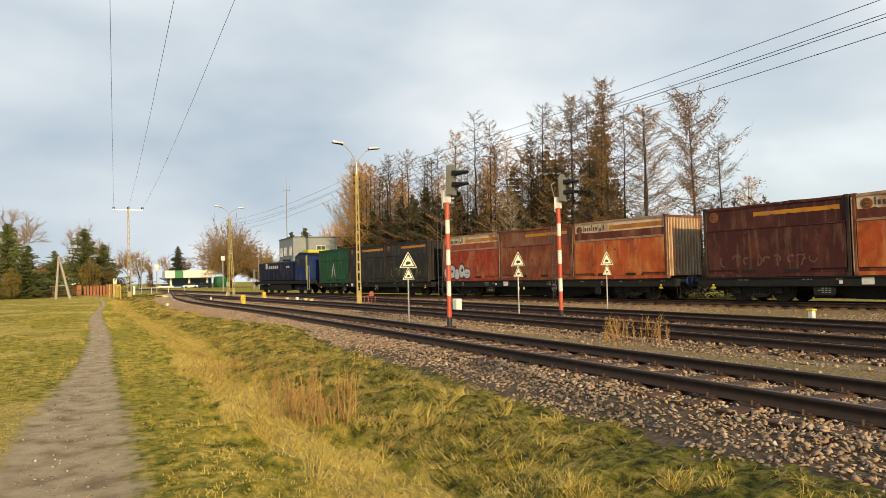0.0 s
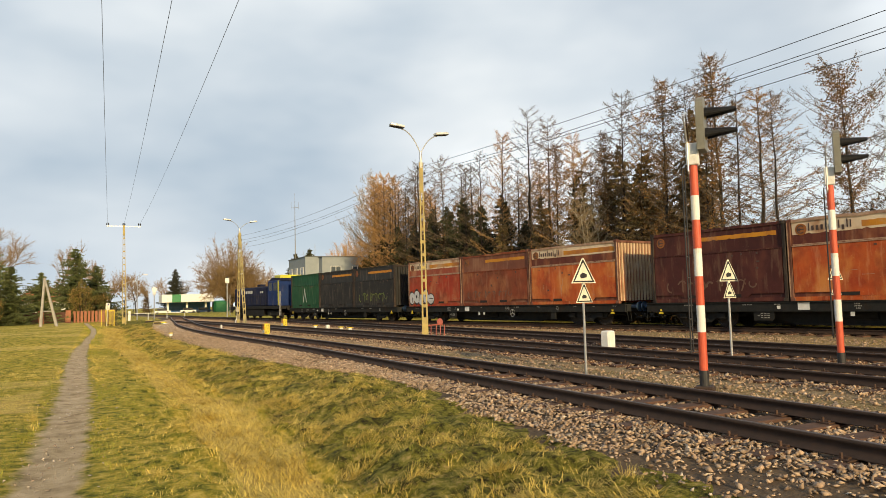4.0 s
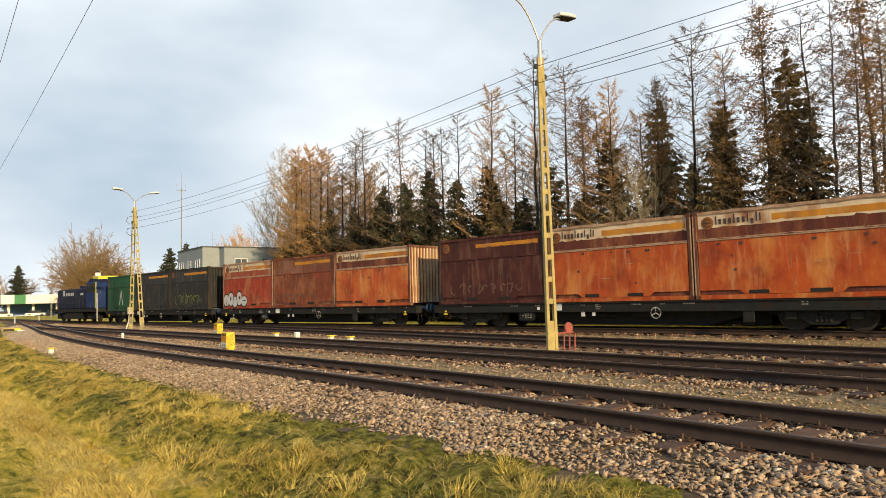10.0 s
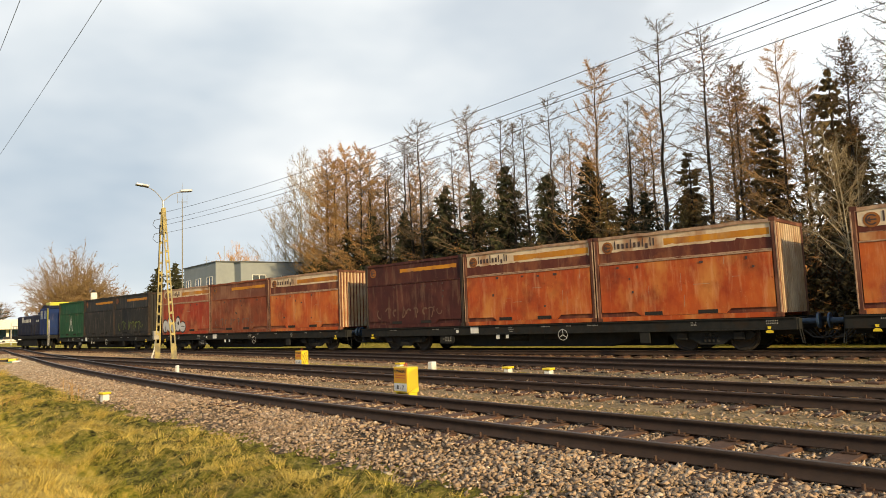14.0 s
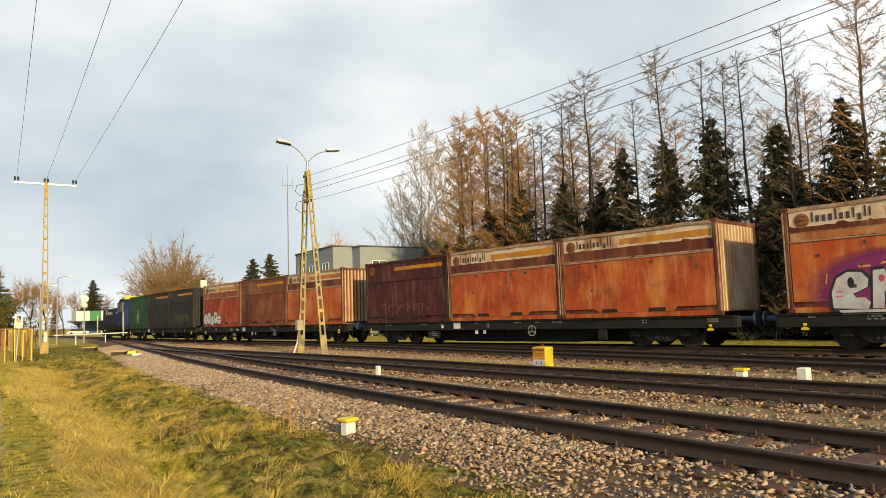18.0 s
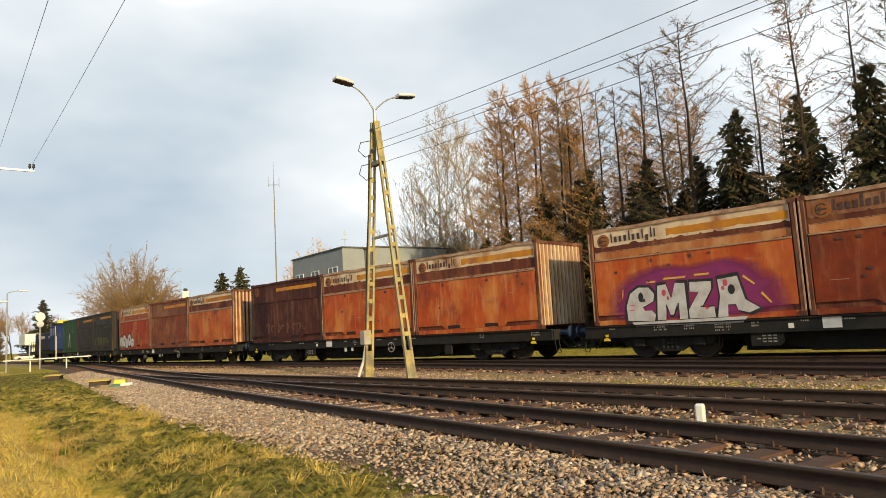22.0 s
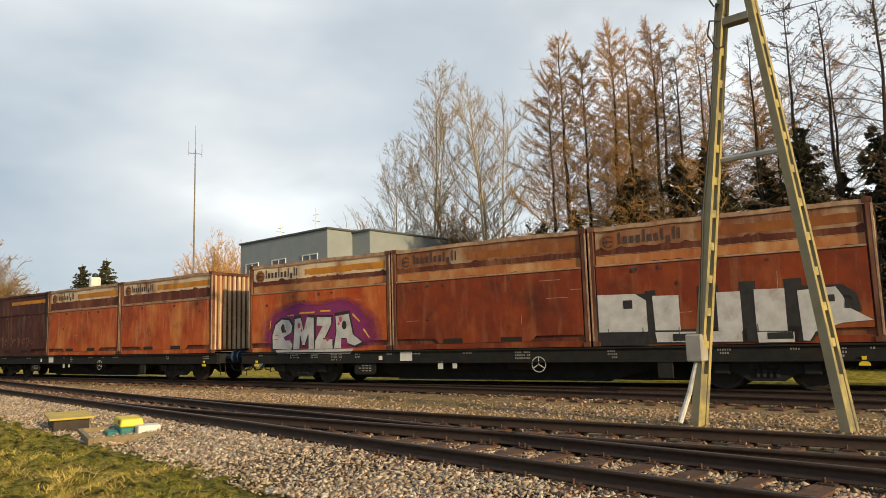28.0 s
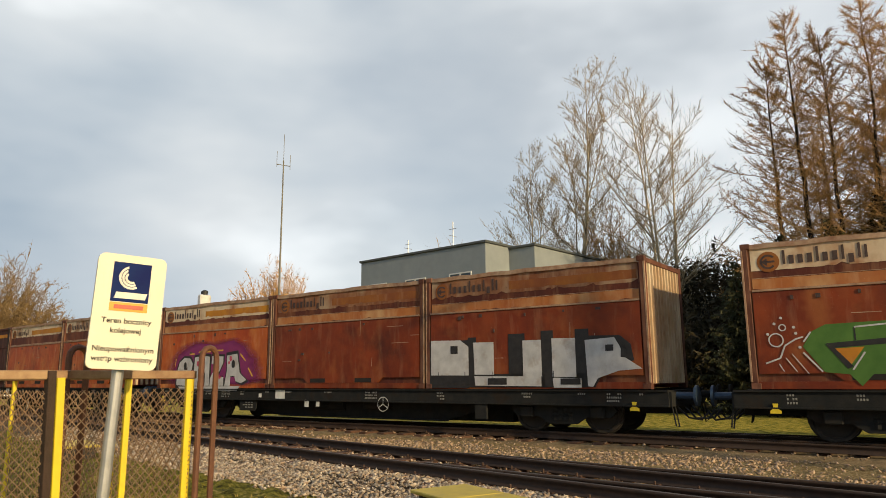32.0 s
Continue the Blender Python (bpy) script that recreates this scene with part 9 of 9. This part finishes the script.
    for kind, lab in (("straw", "bleached golden straw laid over in the ditch"), ("green", "short green grass on the verge"), ("brown", "withered brown grass on the bank")):
        x, y, h, w, lean, way = (np.concatenate(v) for v in zip(*out[kind]))
        tagged(new(kind + "_grass", grass_mesh(kind + "_grass", x, y, h, w * np.interp(y, [0, 100], [1.0, 1.5]), lean, [M["grass_" + kind]], 7, way)), lab, "grass", kind="stuff")


build_grass()


def build_stones():
    rng = np.random.default_rng(21)
    octa = np.array([[1, 0, 0], [-1, 0, 0], [0, 1, 0], [0, -1, 0], [0, 0, 1], [0, 0, -1]], float)
    tri = np.array([[0, 2, 4], [2, 1, 4], [1, 3, 4], [3, 0, 4], [2, 0, 5], [1, 2, 5], [3, 1, 5], [0, 3, 5]])
    prof = np.array([(-2.5, -0.09), (-1.6, 0.055), (-1.25, 0.085), (1.25, 0.085), (1.6, 0.06), (2.5, -0.02)])
    X, Y, Z, R, G = [], [], [], [], []
    for tr, y0, y1, dens, lo, hi in (("siding_near", 1, 66, 560, -2.5, 2.2), ("siding_near", 22, 70, 600, -2.3, -0.6), ("siding_near", 66, 104, 620, -2.7, 2.2), ("siding_near", 70, 95, 1250, -2.7, -0.6), ("siding_middle", 4, 84, 240, -2.0, 2.0), ("siding_far", 8, 84, 45, -2.0, 2.0), ("main", 25, 125, 30, -2.6, 1.0)):
        n = int((y1 - y0) * (hi - lo) * dens)
        y = rng.uniform(y0, y1, n)
        o = rng.uniform(lo, hi, n)
        # fewer towards the outer edge, where grass takes over
        keep = rng.random(n) < np.interp(o, [lo, lo + 0.7, hi], [0.3, 1, 1]) * np.clip(0.35 + 2.2 * (smooth_field(track_x(tr, y) + o, y, 17, 1.1) - 0.3), 0.3, 1)
        if tr == "siding_near":
            keep &= (y > 34) | (o > margin(y) + 0.5 * (smooth_field(o, y, 23, 2.5) - 0.6))
        y, o = y[keep], o[keep]
        x = track_x(tr, y) + o
        if tr == "siding_near":
            keep = (np.abs(np.abs(o) - 0.7535) > 0.09)
            # swept mostly clear of the sleepers between the rails and at their ends
            tie = np.abs((y + 2 + 0.31) % 0.62 - 0.31) < 0.13
            keep &= ~(tie & (o > -1.25) & (o < 1.3)) | (rng.random(len(o)) < np.where(o < -0.8, np.interp(y, [50, 68], [0.45, 0.75]), 0.15))
            keep &= (y < 74) | (np.abs(o) > 0.72) | (rng.random(len(o)) < 0.75)
        else:
            keep = (np.abs(np.abs(o) - 0.7535) > 0.09) & (np.abs(x - track_x("siding_near", y)) > 2.0)
        x, y, o = x[keep], y[keep], o[keep]
        z = np.maximum(np.interp(o, prof[:, 0], prof[:, 1]), ground_z(x, y))
        r = (0.016 + 0.028 * rng.random(len(x)) ** 1.7) * np.where(y > 66, 0.88, 0.86) * np.where(tr == "siding_near", 1.0, 1.1)
        X.append(x), Y.append(y), Z.append(z + r * rng.uniform(0.2, 0.9, len(x)) + np.where((o < -0.8) & (o > -1.5), 0.02, 0.0)), R.append(r)
        G.append((tr == "siding_near") & (rng.random(len(x)) < np.interp(y, [48, 80], [0.1, 0.75]) * np.interp(o, [-0.7, 0.2], [1, 0.3])))
    # scattered over the gravelled yard between the sidings and the through track
    for y0, y1, dens in ((12, 66, 85), (66, 112, 190)):
        n = int((y1 - y0) * 9 * dens)
        y = rng.uniform(y0, y1, n)
        lo, hi = track_x("siding_near", y) + 2.0, track_x("main", y) - 2.2
        x = lo + (hi - lo) * rng.random(n)
        keep = (hi > lo) & (rng.random(n) < np.clip((hi - lo) / 9, 0, 1) * np.clip(2.5 * (smooth_field(x, y, 19, 0.9) - 0.2), 0.15, 1))
        for tr in ("siding_middle", "siding_far"):
            keep &= (np.abs(x - track_x(tr, y)) > 1.6) | (y > 82)
        x, y = x[keep], y[keep]
        r = 0.014 + 0.03 * rng.random(len(x)) ** 1.6
        X.append(x), Y.append(y), Z.append(ground_z(x, y) + 0.3 * r), R.append(r), G.append(np.zeros(len(x), bool))
    # small pale bits trodden into the path
    y = rng.uniform(1, 60, 3000)
    x = path_x(y) + rng.normal(0, 0.28, len(y))
    r = 0.005 + 0.013 * rng.random(len(y)) ** 2
    X.append(x), Y.append(y), Z.append(ground_z(x, y) + 0.25 * r), R.append(r), G.append(rng.random(len(y)) < 0.5)
    x, y, z, r, g = (np.concatenate(v) for v in (X, Y, Z, R, G))
    n = len(x)
    jit = (octa[None] * rng.uniform(0.5, 1.3, (n, 6, 1)) + rng.normal(0, 0.22, (n, 6, 3))) * np.stack([rng.uniform(1.1, 1.7, n), rng.uniform(0.75, 1.1, n), rng.uniform(0.4, 0.75, n)], 1)[:, None]
    q = rng.normal(0, 1, (n, 4))
    q /= np.linalg.norm(q, axis=1, keepdims=True)
    a, b, c, d = q.T
    rot = np.stack([np.stack([1 - 2 * (c * c + d * d), 2 * (b * c - a * d), 2 * (b * d + a * c)], 1), np.stack([2 * (b * c + a * d), 1 - 2 * (b * b + d * d), 2 * (c * d - a * b)], 1), np.stack([2 * (b * d - a * c), 2 * (c * d + a * b), 1 - 2 * (b * b + c * c)], 1)], 1)
    V = np.einsum('nij,nkj->nki', rot, jit) * (r[:, None, None] * np.array([1.15, 1.15, 0.8])) + np.stack([x, y, z], 1)[:, None]
    F = (np.arange(n)[:, None, None] * 6 + tri[None]).reshape(-1, 3)
    tagged(new("ballast_stones", raw_mesh("ballast_stones", V.reshape(-1, 3), F, [M["stone"], M["stone_grey"]], np.repeat(g.astype(int), 8))), "loose crushed ballast stones between and beside the rails", "ballast", kind="stuff")


build_stones()


def dry_weeds(x, y, seed, h=0.8, n=9, label="clump of reddish dry weed stalks"):
    rng = random.Random(seed)
    g = thing("dry_weed", label, "weed", pose(x, y, float(ground_z(x, y))), "dry weeds")
    s = Sticks()
    for k in range(n):
        p = Vector((rng.uniform(-0.25, 0.25), rng.uniform(-0.25, 0.25), -0.05))
        d = Vector((rng.uniform(-0.2, 0.2), rng.uniform(-0.2, 0.2), 1)).normalized()
        q = p + d * h * rng.uniform(0.6, 1.1)
        s.add(p, q, 0.006, 0.003)
        for w in range(7):
            c = p.lerp(q, rng.uniform(0.4, 1))
            s.add(c, c + Vector((rng.uniform(-0.09, 0.09), rng.uniform(-0.09, 0.09), rng.uniform(0.02, 0.13))), 0.004, 0.002)
    o = new("stalk_clump", s.mesh("stalk_clump", [M["weed"]]))
    o.parent = g
    tagged(o, kind="stuff")


M["weed"] = mat("red_brown_stalks", (0.50, 0.30, 0.10), (0.32, 0.18, 0.065), 0.9, 0, 5, rnd=0.4)
for k, (x, y) in enumerate(((10.2, 12.6), (10.55, 12.9), (10.8, 12.2), (10.4, 11.3), (9.9, 11.7), (8.8, 11.0))):
    dry_weeds(x, y, k, 0.6)
for k, (x, y, h) in enumerate(((2.0, 9.5, 0.75), (2.5, 10.2, 0.8), (2.25, 11.4, 0.6), (2.2, 9.0, 0.45), (2.35, 9.5, 0.5), (2.0, 8.6, 0.45), (2.6, 9.3, 0.4), (1.6, 12.8, 0.55), (2.9, 9.0, 0.7), (2.2, 14.2, 0.5), (3.6, 54.5, 0.6), (2.4, 56.2, 0.55), (1.7, 66.5, 0.6), (2.2, 68.0, 0.6), (0.9, 88, 0.6))):
    dry_weeds(x, y, 20 + k, h, 13 if y < 13 else 8, "tall thin dry stalks in the ditch grass")


motions()
